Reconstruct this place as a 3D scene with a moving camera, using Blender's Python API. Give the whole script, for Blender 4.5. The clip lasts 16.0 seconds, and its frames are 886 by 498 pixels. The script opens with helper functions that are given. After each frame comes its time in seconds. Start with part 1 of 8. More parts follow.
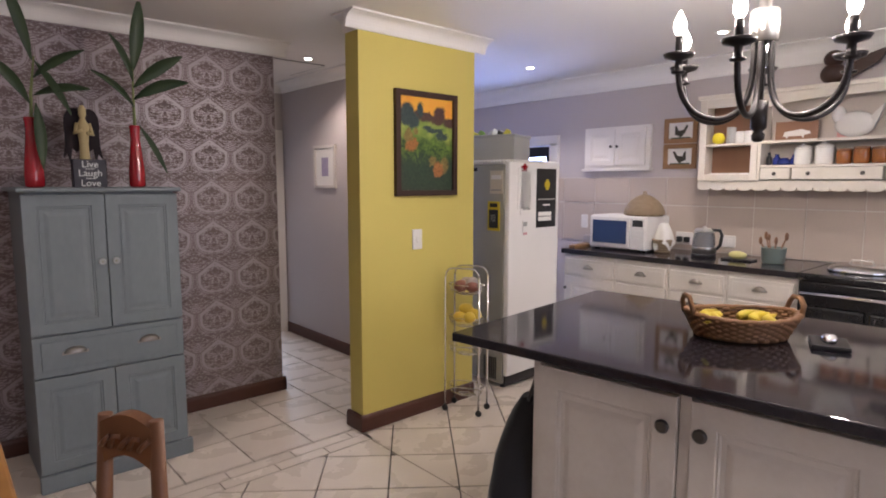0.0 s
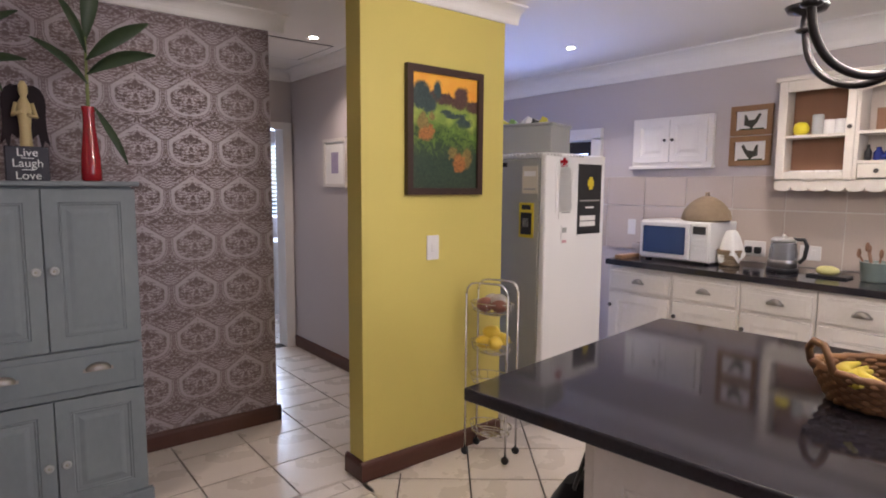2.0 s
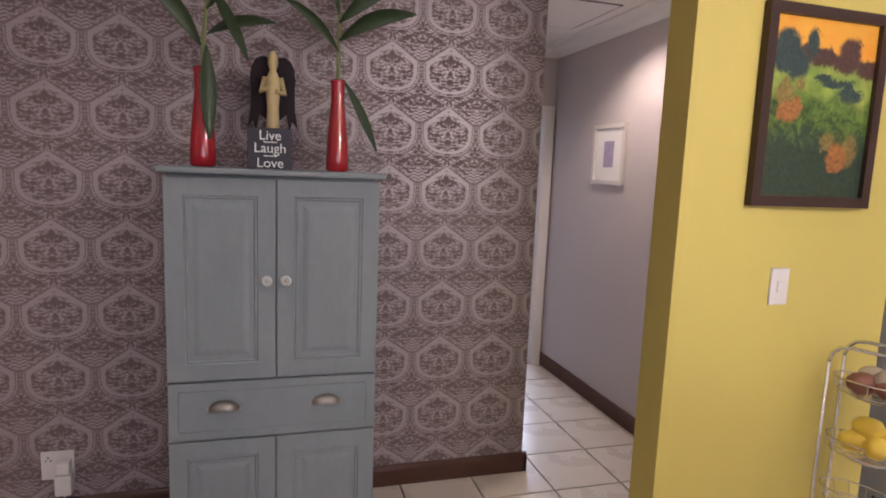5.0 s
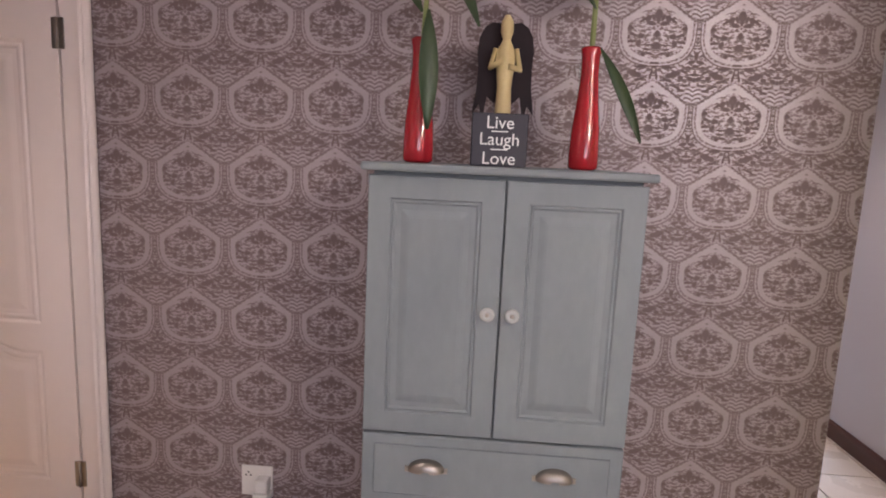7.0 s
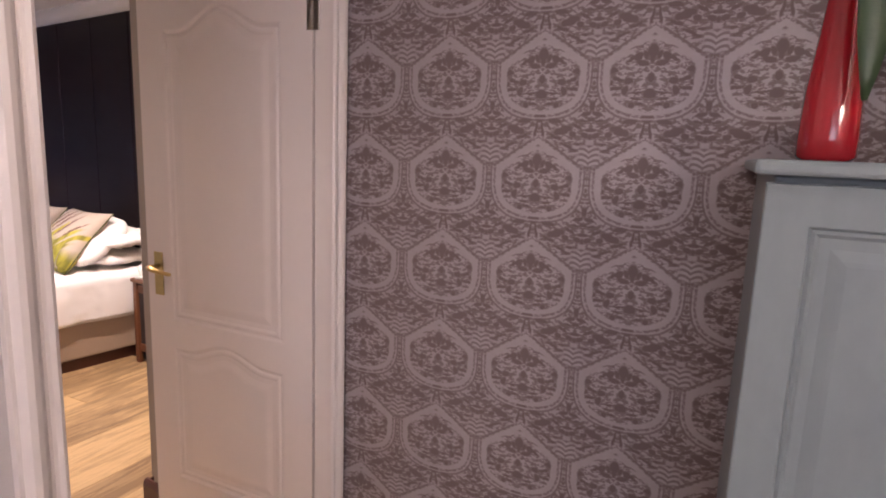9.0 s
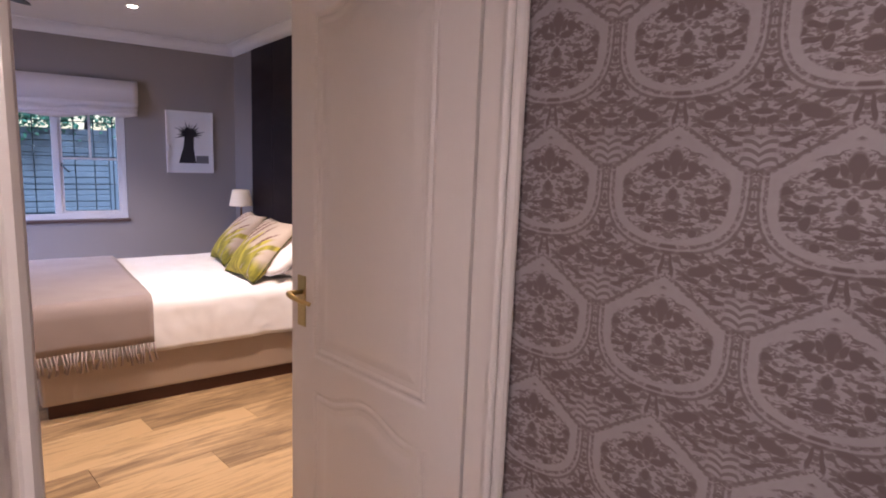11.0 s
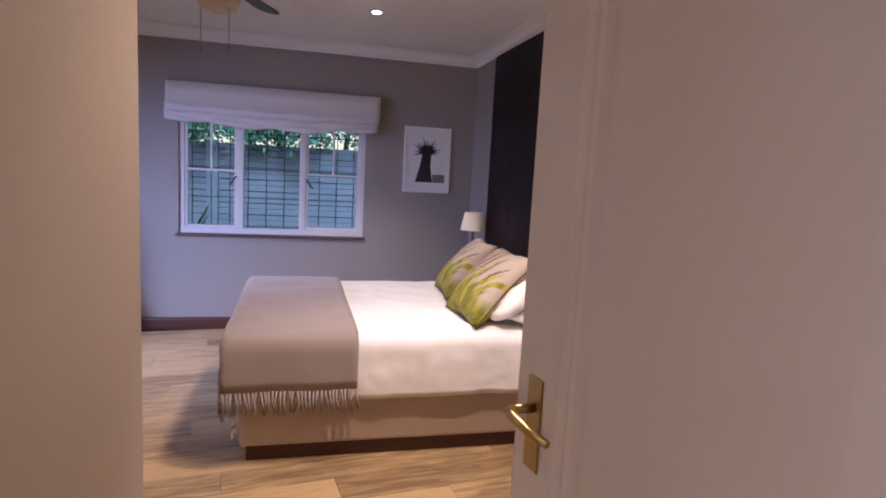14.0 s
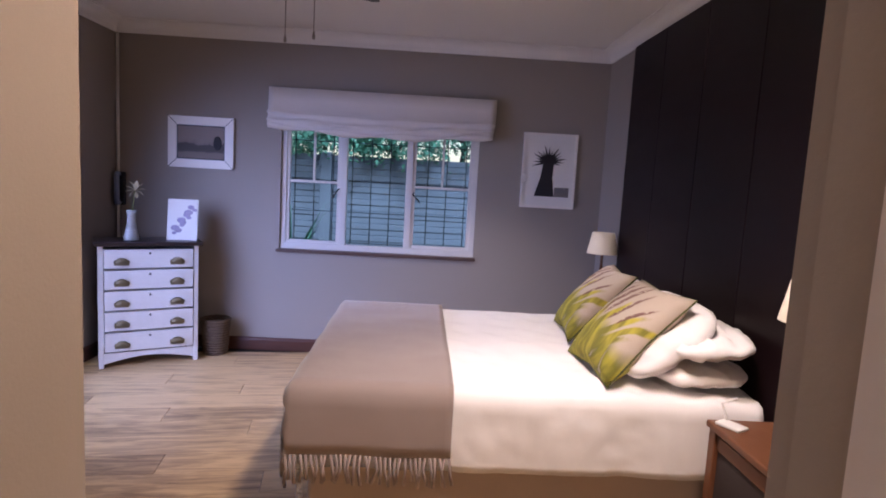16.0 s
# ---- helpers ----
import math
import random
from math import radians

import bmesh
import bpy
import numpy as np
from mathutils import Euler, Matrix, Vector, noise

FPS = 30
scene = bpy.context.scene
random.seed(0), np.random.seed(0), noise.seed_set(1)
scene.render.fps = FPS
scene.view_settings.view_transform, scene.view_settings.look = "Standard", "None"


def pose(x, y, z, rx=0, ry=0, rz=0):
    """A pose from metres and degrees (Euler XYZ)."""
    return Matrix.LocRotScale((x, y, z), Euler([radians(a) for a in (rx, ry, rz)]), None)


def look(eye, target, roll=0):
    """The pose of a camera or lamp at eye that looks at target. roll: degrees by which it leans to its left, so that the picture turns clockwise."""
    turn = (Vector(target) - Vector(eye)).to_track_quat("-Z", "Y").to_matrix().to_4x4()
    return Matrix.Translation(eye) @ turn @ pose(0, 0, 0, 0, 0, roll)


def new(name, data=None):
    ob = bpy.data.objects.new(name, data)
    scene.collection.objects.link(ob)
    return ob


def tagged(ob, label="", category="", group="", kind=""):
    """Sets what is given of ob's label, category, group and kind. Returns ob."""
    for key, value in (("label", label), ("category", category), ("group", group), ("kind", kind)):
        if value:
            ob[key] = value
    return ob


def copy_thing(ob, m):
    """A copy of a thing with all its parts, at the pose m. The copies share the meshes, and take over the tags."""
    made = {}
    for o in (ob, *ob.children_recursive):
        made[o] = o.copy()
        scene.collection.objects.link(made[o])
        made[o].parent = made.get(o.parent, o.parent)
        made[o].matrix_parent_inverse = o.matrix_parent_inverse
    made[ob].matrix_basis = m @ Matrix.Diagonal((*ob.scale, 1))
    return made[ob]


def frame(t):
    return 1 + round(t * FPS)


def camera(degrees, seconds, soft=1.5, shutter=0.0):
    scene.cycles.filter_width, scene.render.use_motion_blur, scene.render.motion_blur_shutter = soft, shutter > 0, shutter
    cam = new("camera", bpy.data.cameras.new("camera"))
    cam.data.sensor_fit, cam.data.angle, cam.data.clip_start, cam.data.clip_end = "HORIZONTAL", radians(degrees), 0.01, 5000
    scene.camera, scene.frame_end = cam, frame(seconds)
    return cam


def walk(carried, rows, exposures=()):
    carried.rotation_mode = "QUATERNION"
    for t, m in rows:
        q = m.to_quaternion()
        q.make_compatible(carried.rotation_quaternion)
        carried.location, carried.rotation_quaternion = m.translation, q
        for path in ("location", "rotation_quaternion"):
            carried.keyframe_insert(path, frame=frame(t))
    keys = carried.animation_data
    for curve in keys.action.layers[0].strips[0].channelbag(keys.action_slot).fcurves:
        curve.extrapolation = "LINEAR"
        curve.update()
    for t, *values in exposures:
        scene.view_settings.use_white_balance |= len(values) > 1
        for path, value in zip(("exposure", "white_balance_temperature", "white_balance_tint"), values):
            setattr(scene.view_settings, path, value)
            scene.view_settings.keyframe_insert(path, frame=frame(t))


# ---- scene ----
cam = camera(74.2, 16.0, soft=1.9)
PATH = [
    (0, (-0.213, -3.797, 1.473), (1.106, -2.311, 1.247), 0.1),
    (0.5, (-0.08, -3.689, 1.464), (1.238, -2.201, 1.238), 0.2),
    (1, (0.077, -3.593, 1.466), (1.383, -2.093, 1.244), 0.3),
    (1.5, (0.18, -3.502, 1.45), (1.459, -1.98, 1.231), 0.3),
    (2, (0.256, -3.352, 1.437), (1.493, -1.795, 1.222), 0.4),
    (2.5, (0.292, -3.174, 1.442), (1.476, -1.578, 1.221), 0.7),
    (3, (0.328, -3.05, 1.436), (1.417, -1.387, 1.214), 1.0),
    (3.5, (0.415, -2.928, 1.445), (1.372, -1.186, 1.222), 1.2),
    (3.7, (0.45, -2.876, 1.456), (1.352, -1.106, 1.225), 1.4),
    (5.8, (0.446, -2.345, 1.465), (0.752, -0.389, 1.182), 2.3),
    (6, (0.428, -2.299, 1.468), (0.668, -0.335, 1.175), 2.3),
    (6.5, (0.407, -2.139, 1.47), (0.469, -0.163, 1.171), 2.7),
    (7, (0.389, -1.994, 1.459), (0.268, -0.021, 1.155), 2.6),
    (7.5, (0.34, -1.873, 1.443), (0.008, 0.075, 1.133), 2.7),
    (8, (0.245, -1.695, 1.434), (-0.282, 0.209, 1.121), 2.5),
    (8.5, (0.122, -1.573, 1.432), (-0.548, 0.283, 1.11), 2.5),
    (9, (0.069, -1.467, 1.44), (-0.781, 0.313, 1.108), 2.2),
    (9.5, (0.012, -1.338, 1.469), (-1.002, 0.349, 1.11), 1.8),
    (11.8, (-0.387, -0.917, 1.39), (-1.905, 0.356, 1.115), 3.5),
    (12, (-0.448, -0.912, 1.398), (-1.987, 0.335, 1.123), 3.8),
    (12.5, (-0.57, -0.789, 1.393), (-2.195, 0.345, 1.122), 3.3),
    (13, (-0.682, -0.699, 1.387), (-2.391, 0.307, 1.121), 3.3),
    (13.5, (-0.779, -0.645, 1.374), (-2.563, 0.22, 1.11), 3.1),
    (14, (-0.925, -0.565, 1.367), (-2.762, 0.182, 1.11), 3.1),
    (14.5, (-1.084, -0.513, 1.353), (-2.958, 0.143, 1.107), 3.1),
    (15, (-1.215, -0.445, 1.347), (-3.123, 0.104, 1.105), 3.1),
    (15.3, (-1.3, -0.423, 1.353), (-3.223, 0.071, 1.112), 3.0),
    (15.5, (-1.375, -0.393, 1.346), (-3.311, 0.053, 1.112), 3.0),
    (16, (-1.498, -0.352, 1.347), (-3.452, 0.006, 1.119), 3.2),
]
EXPOSURES = [(0.0, 0.02, 6400, 14), (3.7, 0.08, 6400, 16), (6.0, 0.72, 6550, 18), (7.0, 0.86, 6550, 18), (9.5, 0.77, 6550, 19), (12.5, 0.40, 6550, 21), (16.0, 0.27, 6550, 19)]
walk(cam, [(t, look(eye, target, roll)) for t, eye, target, roll in PATH], EXPOSURES)

# ---- light ----
world = bpy.data.worlds.new("dusk_sky")
scene.world = world
world.use_nodes = True
wn = world.node_tree.nodes
sky = wn.new("ShaderNodeTexSky")
sky.sky_type, sky.sun_disc = "NISHITA", False
sky.sun_elevation, sky.sun_rotation = radians(49), radians(100)
world.node_tree.links.new(sky.outputs[0], wn["Background"].inputs[0])
wn["Background"].inputs[1].default_value = 0.15


def lamp(name, kind, m, power, color, size=0.1, size_y=None, spot=None):
    data = bpy.data.lights.new(name, kind)
    data.energy, data.color = power, color
    if kind == "AREA":
        data.shape, data.size, data.size_y = "RECTANGLE", size, size_y or size
    elif kind == "SUN":
        data.angle = radians(size)
    else:
        data.shadow_soft_size = size
    if spot:
        data.spot_size, data.spot_blend = radians(spot), 0.6
    ob = new(name, data)
    ob.matrix_world = m
    return ob


WARM, COOL, WHITE = (1.0, 0.78, 0.58), (0.55, 0.70, 1.0), (1.0, 0.90, 0.82)
lamp("sun", "SUN", look((6, -1, 7), (0, 0, 0)), 4.0, (0.52, 0.74, 1.0), 14)
# daylight in the openings: bedroom garden door, bedroom window, kitchen back door
garden_light = lamp("garden_door_daylight", "AREA", look((-4.30, -2.62, 1.05), (-5.6, -1.2, 0.2)), 29, (0.38, 0.50, 1.0), 1.4, 1.8)
garden_light.data.spread = radians(95)
lamp("back_door_daylight", "AREA", look((4.44, 0.15, 1.3), (2, 0.1, 1.4)), 34, (0.34, 0.46, 1.0), 0.7, 0.9)
# added fill from the unseen living room side, with an assumed window
lamp("living_room_daylight", "AREA", look((1.8, -7.3, 1.5), (1.8, 0, 1.2)), 40, (0.80, 0.82, 1.0), 3.0, 1.6)

# ---- materials ----


class Sh:
    """A socket of a material's node tree, with arithmetic."""

    def __init__(self, tree, socket):
        self.tree, self.socket = tree, socket

    def op(self, kind, other=None, third=None):
        node = self.tree.nodes.new("ShaderNodeMath")
        node.operation = kind
        for i, v in enumerate((self, other, third)):
            if isinstance(v, Sh):
                self.tree.links.new(v.socket, node.inputs[i])
            elif v is not None:
                node.inputs[i].default_value = v
        return Sh(self.tree, node.outputs[0])

    def __add__(self, o):
        return self.op("ADD", o)

    def __sub__(self, o):
        return self.op("SUBTRACT", o)

    def __mul__(self, o):
        return self.op("MULTIPLY", o)

    def absolute(self):
        return self.op("ABSOLUTE")

    def below(self, edge, soft=0.02):
        """1 where the value is under edge, with a soft step."""
        node = self.tree.nodes.new("ShaderNodeMapRange")
        node.interpolation_type = "SMOOTHSTEP"
        self.tree.links.new(self.socket, node.inputs[0])
        if isinstance(edge, Sh):
            return (self - edge).below(0.0, soft)
        node.inputs[1].default_value, node.inputs[2].default_value = edge - soft, edge + soft
        node.inputs[3].default_value, node.inputs[4].default_value = 1.0, 0.0
        return Sh(self.tree, node.outputs[0])

    def above(self, edge, soft=0.02):
        return (self.below(edge, soft) * -1.0) + 1.0


def tree_of(name):
    m = bpy.data.materials.new(name)
    m.use_nodes = True
    t = m.node_tree
    return m, t, t.nodes["Principled BSDF"]


def noise_of(t, coord, scale, detail=3.0, rough=0.55, distort=0.0):
    n = t.nodes.new("ShaderNodeTexNoise")
    n.inputs["Scale"].default_value, n.inputs["Detail"].default_value = scale, detail
    n.inputs["Roughness"].default_value, n.inputs["Distortion"].default_value = rough, distort
    t.links.new(coord, n.inputs["Vector"])
    return n.outputs["Fac"]


def blend_of(t, fac, a, b):
    n = t.nodes.new("ShaderNodeMix")
    n.data_type = "RGBA"
    for sock, v in ((n.inputs[0], fac), (n.inputs[6], a), (n.inputs[7], b)):
        if isinstance(v, Sh):
            v = v.socket
        if isinstance(v, (tuple, list)):
            sock.default_value = (*v, 1.0) if len(v) == 3 else v
        elif isinstance(v, (int, float)):
            sock.default_value = v
        else:
            t.links.new(v, sock)
    return n.outputs[2]


def coords(t, world_space=False, stretch=(1, 1, 1)):
    if world_space:
        out = t.nodes.new("ShaderNodeNewGeometry").outputs["Position"]
    else:
        out = t.nodes.new("ShaderNodeTexCoord").outputs["Object"]
    if stretch != (1, 1, 1):
        mp = t.nodes.new("ShaderNodeMapping")
        mp.inputs["Scale"].default_value = stretch
        t.links.new(out, mp.inputs["Vector"])
        out = mp.outputs["Vector"]
    return out


def bump_of(t, bsdf, height, strength, distance=0.002):
    b = t.nodes.new("ShaderNodeBump")
    b.inputs["Strength"].default_value, b.inputs["Distance"].default_value = strength, distance
    t.links.new(height, b.inputs["Height"])
    t.links.new(b.outputs[0], bsdf.inputs["Normal"])


def surface(name, color, rough=0.5, metal=0.0, other=None, large=3.0, fine=60.0, amount=0.35, bump=0.15, distance=0.002,
            stretch=(1, 1, 1), world_space=False, coat=0.0, sheen=0.0, vary=0.0, trans=0.0, ior=1.45, rough_vary=0.12):
    """A plain surface with two scales of variation in colour, gloss and relief."""
    m, t, b = tree_of(name)
    other = other or tuple(c * 0.72 for c in color)
    c = coords(t, world_space, stretch)
    big, small = noise_of(t, c, large, 4.0), noise_of(t, c, fine, 3.0)
    fac = (Sh(t, big) * 0.65 + Sh(t, small) * 0.35 - 0.5) * 2.2 * amount + amount * 0.5
    if vary:
        info = t.nodes.new("ShaderNodeObjectInfo")
        fac = fac + (Sh(t, info.outputs["Random"]) - 0.5) * vary
    fac = fac.op("MAXIMUM", 0.0).op("MINIMUM", 1.0)
    t.links.new(blend_of(t, fac, color, other), b.inputs["Base Color"])
    t.links.new((Sh(t, big) * rough_vary + (rough - rough_vary * 0.5)).socket, b.inputs["Roughness"])
    b.inputs["Metallic"].default_value = metal
    b.inputs["Coat Weight"].default_value = coat
    b.inputs["Sheen Weight"].default_value = sheen
    b.inputs["Transmission Weight"].default_value = trans
    b.inputs["IOR"].default_value = ior
    if bump:
        bump_of(t, b, small, bump, distance)
    return m


def glowing(name, color, strength):
    m, t, b = tree_of(name)
    b.inputs["Base Color"].default_value = (0.9, 0.9, 0.9, 1)
    b.inputs["Emission Color"].default_value = (*color, 1)
    b.inputs["Emission Strength"].default_value = strength
    return m


def ellipse_of(t, coord, x, y, rx, ry, turn=0.0, soft=0.22):
    """1 inside a turned ellipse of the x-y plane, with a soft rim."""
    mp = t.nodes.new("ShaderNodeMapping")
    mp.vector_type = "TEXTURE"
    mp.inputs["Location"].default_value = (x, y, 0)
    mp.inputs["Rotation"].default_value = (0, 0, radians(turn))
    mp.inputs["Scale"].default_value = (rx, ry, 1)
    t.links.new(coord, mp.inputs["Vector"])
    ln = t.nodes.new("ShaderNodeVectorMath")
    ln.operation = "LENGTH"
    t.links.new(mp.outputs["Vector"], ln.inputs[0])
    return Sh(t, ln.outputs["Value"]).below(1.0, soft)


# dark leafwork of one repeat: across from the axis, down from the roof's point, half sizes, turn
MEDALLION_MARKS = (
    (0.0, 0.185, 0.042, 0.060, 0), (0.0, 0.235, 0.020, 0.050, 0), (0.082, 0.285, 0.056, 0.025, -10), (0.060, 0.215, 0.022, 0.042, 28),
    (0.118, 0.228, 0.026, 0.040, -35), (0.178, 0.250, 0.050, 0.016, 22), (0.350, 0.345, 0.052, 0.026, 0), (0.365, 0.455, 0.036, 0.030, 20),
    (0.285, 0.425, 0.050, 0.018, -14), (0.300, 0.505, 0.056, 0.018, 10), (0.195, 0.440, 0.040, 0.030, 24), (0.215, 0.525, 0.026, 0.042, -12),
    (0.0, 0.415, 0.030, 0.036, 0), (0.0, 0.555, 0.052, 0.040, 0), (0.105, 0.545, 0.062, 0.011, 6), (0.112, 0.598, 0.052, 0.012, -4),
    (0.085, 0.645, 0.036, 0.014, 0), (0.150, 0.655, 0.026, 0.020, 0))
BAND_MARKS = (
    (0.0, 0.765, 0.050, 0.052, 0), (0.034, 0.880, 0.014, 0.075, -10), (0.150, 0.800, 0.072, 0.024, 6), (0.240, 0.890, 0.088, 0.036, -18),
    (0.165, 0.955, 0.060, 0.016, 24), (0.335, 0.925, 0.030, 0.026, 0), (0.370, 0.850, 0.050, 0.014, 28), (0.500, 0.665, 0.024, 0.042, 0),
    (0.445, 0.735, 0.046, 0.018, -16), (0.500, 0.785, 0.030, 0.020, 0), (0.430, 0.800, 0.036, 0.012, 0), (0.500, 0.885, 0.050, 0.018, 0),
    (0.448, 0.935, 0.034, 0.022, 30), (0.500, 0.950, 0.020, 0.022, 0), (0.300, 0.045, 0.090, 0.014, 24), (0.400, 0.020, 0.050, 0.014, 0),
    (0.500, 0.150, 0.013, 0.110, 0))


def damask_wallpaper():
    """Silver damask medallions on a mauve-brown ground, one medallion every 0.26 m each way."""
    m, t, b = tree_of("damask_wallpaper")
    pos = t.nodes.new("ShaderNodeNewGeometry").outputs["Position"]
    sep = t.nodes.new("ShaderNodeSeparateXYZ")
    t.links.new(pos, sep.inputs[0])
    x, z = Sh(t, sep.outputs[0]), Sh(t, sep.outputs[2])
    u = ((x + 0.375) * (1 / WP_X) + 100.5).op("FRACT") - 0.5
    v = ((z - WP_APEX) * (1 / WP_Z) + 100.92).op("FRACT") - 0.5
    au = u.absolute()
    w = ((v * -1.0) + 1.42).op("FRACT")

    def pair(a, c):
        comb = t.nodes.new("ShaderNodeCombineXYZ")
        t.links.new(a.socket, comb.inputs[0])
        t.links.new(c.socket, comb.inputs[1])
        return comb.outputs[0]

    # the mirrored plane, its lines a little unsteady as in a woven print
    flat = pair(au, w)
    wob_a, wob_b = Sh(t, noise_of(t, flat, 16.0, 1.0)), Sh(t, noise_of(t, pair(au + 4.0, w), 16.0, 1.0))
    bent = pair(au + (wob_a - 0.5) * 0.035, w + (wob_b - 0.5) * 0.035)

    def marks(rows):
        out = None
        for row in rows:
            e = ellipse_of(t, bent, row[0], row[1], row[2] * 1.15, row[3] * 1.15, row[4])
            out = e if out is None else out.op("MAXIMUM", e)
        return out

    # rounded shield: pointed roof, upright sides, rounded foot
    side6 = (au * (1 / 0.425)).op("POWER", 5.0)
    roof6 = ((v + au * 0.68) * (1 / 0.455)).op("MAXIMUM", 0.0)
    foot6 = ((v * -1.0 + au * au * 0.55) * (1 / 0.325)).op("MAXIMUM", 0.0).op("POWER", 3.6)
    field = (side6 + foot6).op("POWER", 1 / 4.0).op("MAXIMUM", roof6)
    low = v.below(0.16, 0.05)
    teeth = ((v * 1.0 + au * 0.2) * 78.0).op("SINE") * 0.07 * v.above(0.16, 0.04)
    within = (field + teeth + (wob_a - 0.5) * 0.10 + low * au * 0.26 + v.above(0.14, 0.05) * 0.115).below(0.915, 0.03)
    rim = field.below(1.0, 0.02)
    beyond = (rim * -1.0) + 1.0
    # short level dashes fill the ground in and between the medallions
    dash = Sh(t, noise_of(t, pair(au * 19.0, w * 33.0), 1.0, 2.0, 0.5, 0.7))
    dashes = dash.above(0.495, 0.08)
    inside = within * (marks(MEDALLION_MARKS).op("MAXIMUM", dashes * 0.86))
    band = beyond * (marks(BAND_MARKS).op("MAXIMUM", dashes * 0.90)).op("MAXIMUM", 0.12)
    # beaded outline and its thin line under the shield
    bead = ((w * 1.0 - au * 0.8) * 105.0).op("SINE").above(-0.2, 0.3)
    beads = (field - 1.035).absolute().below(0.030, 0.012) * low * bead
    thin = (field - 1.095).absolute().below(0.022, 0.014) * low
    shade_line = (field - 1.15).absolute().below(0.03, 0.02) * low
    # fans of curved strokes rise between the shields
    column = (au * -1.0) + 0.5
    fan = column.below(0.095, 0.02) * v.above(0.20, 0.03) * v.below(0.39, 0.03)
    strokes = ((v - column * 0.9 + column * column * 6.0) * 120.0).op("SINE").above(0.1, 0.35)
    eaves = (field - 1.055).absolute().below(0.030, 0.015) * v.above(0.17, 0.03) * au.above(0.06, 0.03)
    dark = inside.op("MAXIMUM", band).op("MAXIMUM", eaves * 0.85)
    dark = dark.op("MAXIMUM", shade_line * 0.8) * ((thin * -0.8) + 1.0)
    dark = dark.op("MAXIMUM", beads * 0.62)
    dark = dark * ((fan * -1.0) + 1.0) + fan * strokes * 0.8
    silver = ((dark * -0.94) + 0.96).op("MAXIMUM", 0.0).op("MINIMUM", 1.0)
    rib = ((z * 900.0).op("SINE") * 0.5 + 0.5)
    cloud = Sh(t, noise_of(t, pos, 2.0, 3.0))
    worn = Sh(t, noise_of(t, pos, 60.0, 3.0))
    silver = silver * (worn * 0.30 + 0.80)
    ground = blend_of(t, cloud, (0.128, 0.087, 0.088), (0.160, 0.111, 0.110))
    pale = blend_of(t, cloud, (0.362, 0.312, 0.328), (0.425, 0.366, 0.382))
    t.links.new(blend_of(t, silver, ground, pale), b.inputs["Base Color"])
    t.links.new((silver * -0.22 + 0.60 + cloud * 0.1).socket, b.inputs["Roughness"])
    t.links.new((silver * 0.30).socket, b.inputs["Metallic"])
    bump_of(t, b, (worn + rib * 0.3).socket, 0.12, 0.001)
    return m


WP_X, WP_Z, WP_APEX = 0.2590, 0.2590, 1.472
M_PAPER = damask_wallpaper()
M_YELLOW = surface("yellow_plaster", (0.60, 0.50, 0.135), 0.55, other=(0.51, 0.425, 0.11), large=1.5, fine=140, amount=0.4, bump=0.25)
M_GREY = surface("grey_plaster", (0.50, 0.45, 0.44), 0.62, other=(0.44, 0.40, 0.40), large=1.2, fine=160, amount=0.4, bump=0.2)
M_TAUPE = surface("taupe_plaster", (0.30, 0.262, 0.235), 0.62, other=(0.26, 0.225, 0.20), large=1.2, fine=160, amount=0.4, bump=0.2)
M_LOBBY = surface("beige_plaster", (0.37, 0.312, 0.270), 0.6, other=(0.325, 0.272, 0.235), large=1.2, fine=160, amount=0.4, bump=0.2)
M_CEIL = surface("ceiling_paint", (0.80, 0.78, 0.76), 0.8, other=(0.74, 0.72, 0.70), large=1.0, fine=90, amount=0.3, bump=0.1)
M_WHITE = surface("white_gloss_paint", (0.78, 0.74, 0.70), 0.34, other=(0.68, 0.63, 0.58), large=4, fine=40, amount=0.35, bump=0.08)
M_CREAM = surface("cream_door_paint", (0.73, 0.65, 0.625), 0.36, other=(0.65, 0.58, 0.555), large=3, fine=40, amount=0.4, bump=0.08)
M_SKIRT = surface("dark_red_wood", (0.085, 0.030, 0.020), 0.4, other=(0.05, 0.018, 0.012), large=6, fine=50, amount=0.6, stretch=(1, 1, 6), bump=0.15)
M_TILE = surface("cream_floor_tile", (0.68, 0.61, 0.54), 0.28, other=(0.55, 0.485, 0.43), large=4, fine=70, amount=0.45, bump=0.06, vary=0.35)
M_GROUT = surface("dark_grout", (0.05, 0.04, 0.035), 0.9, fine=200)
M_LAM = None


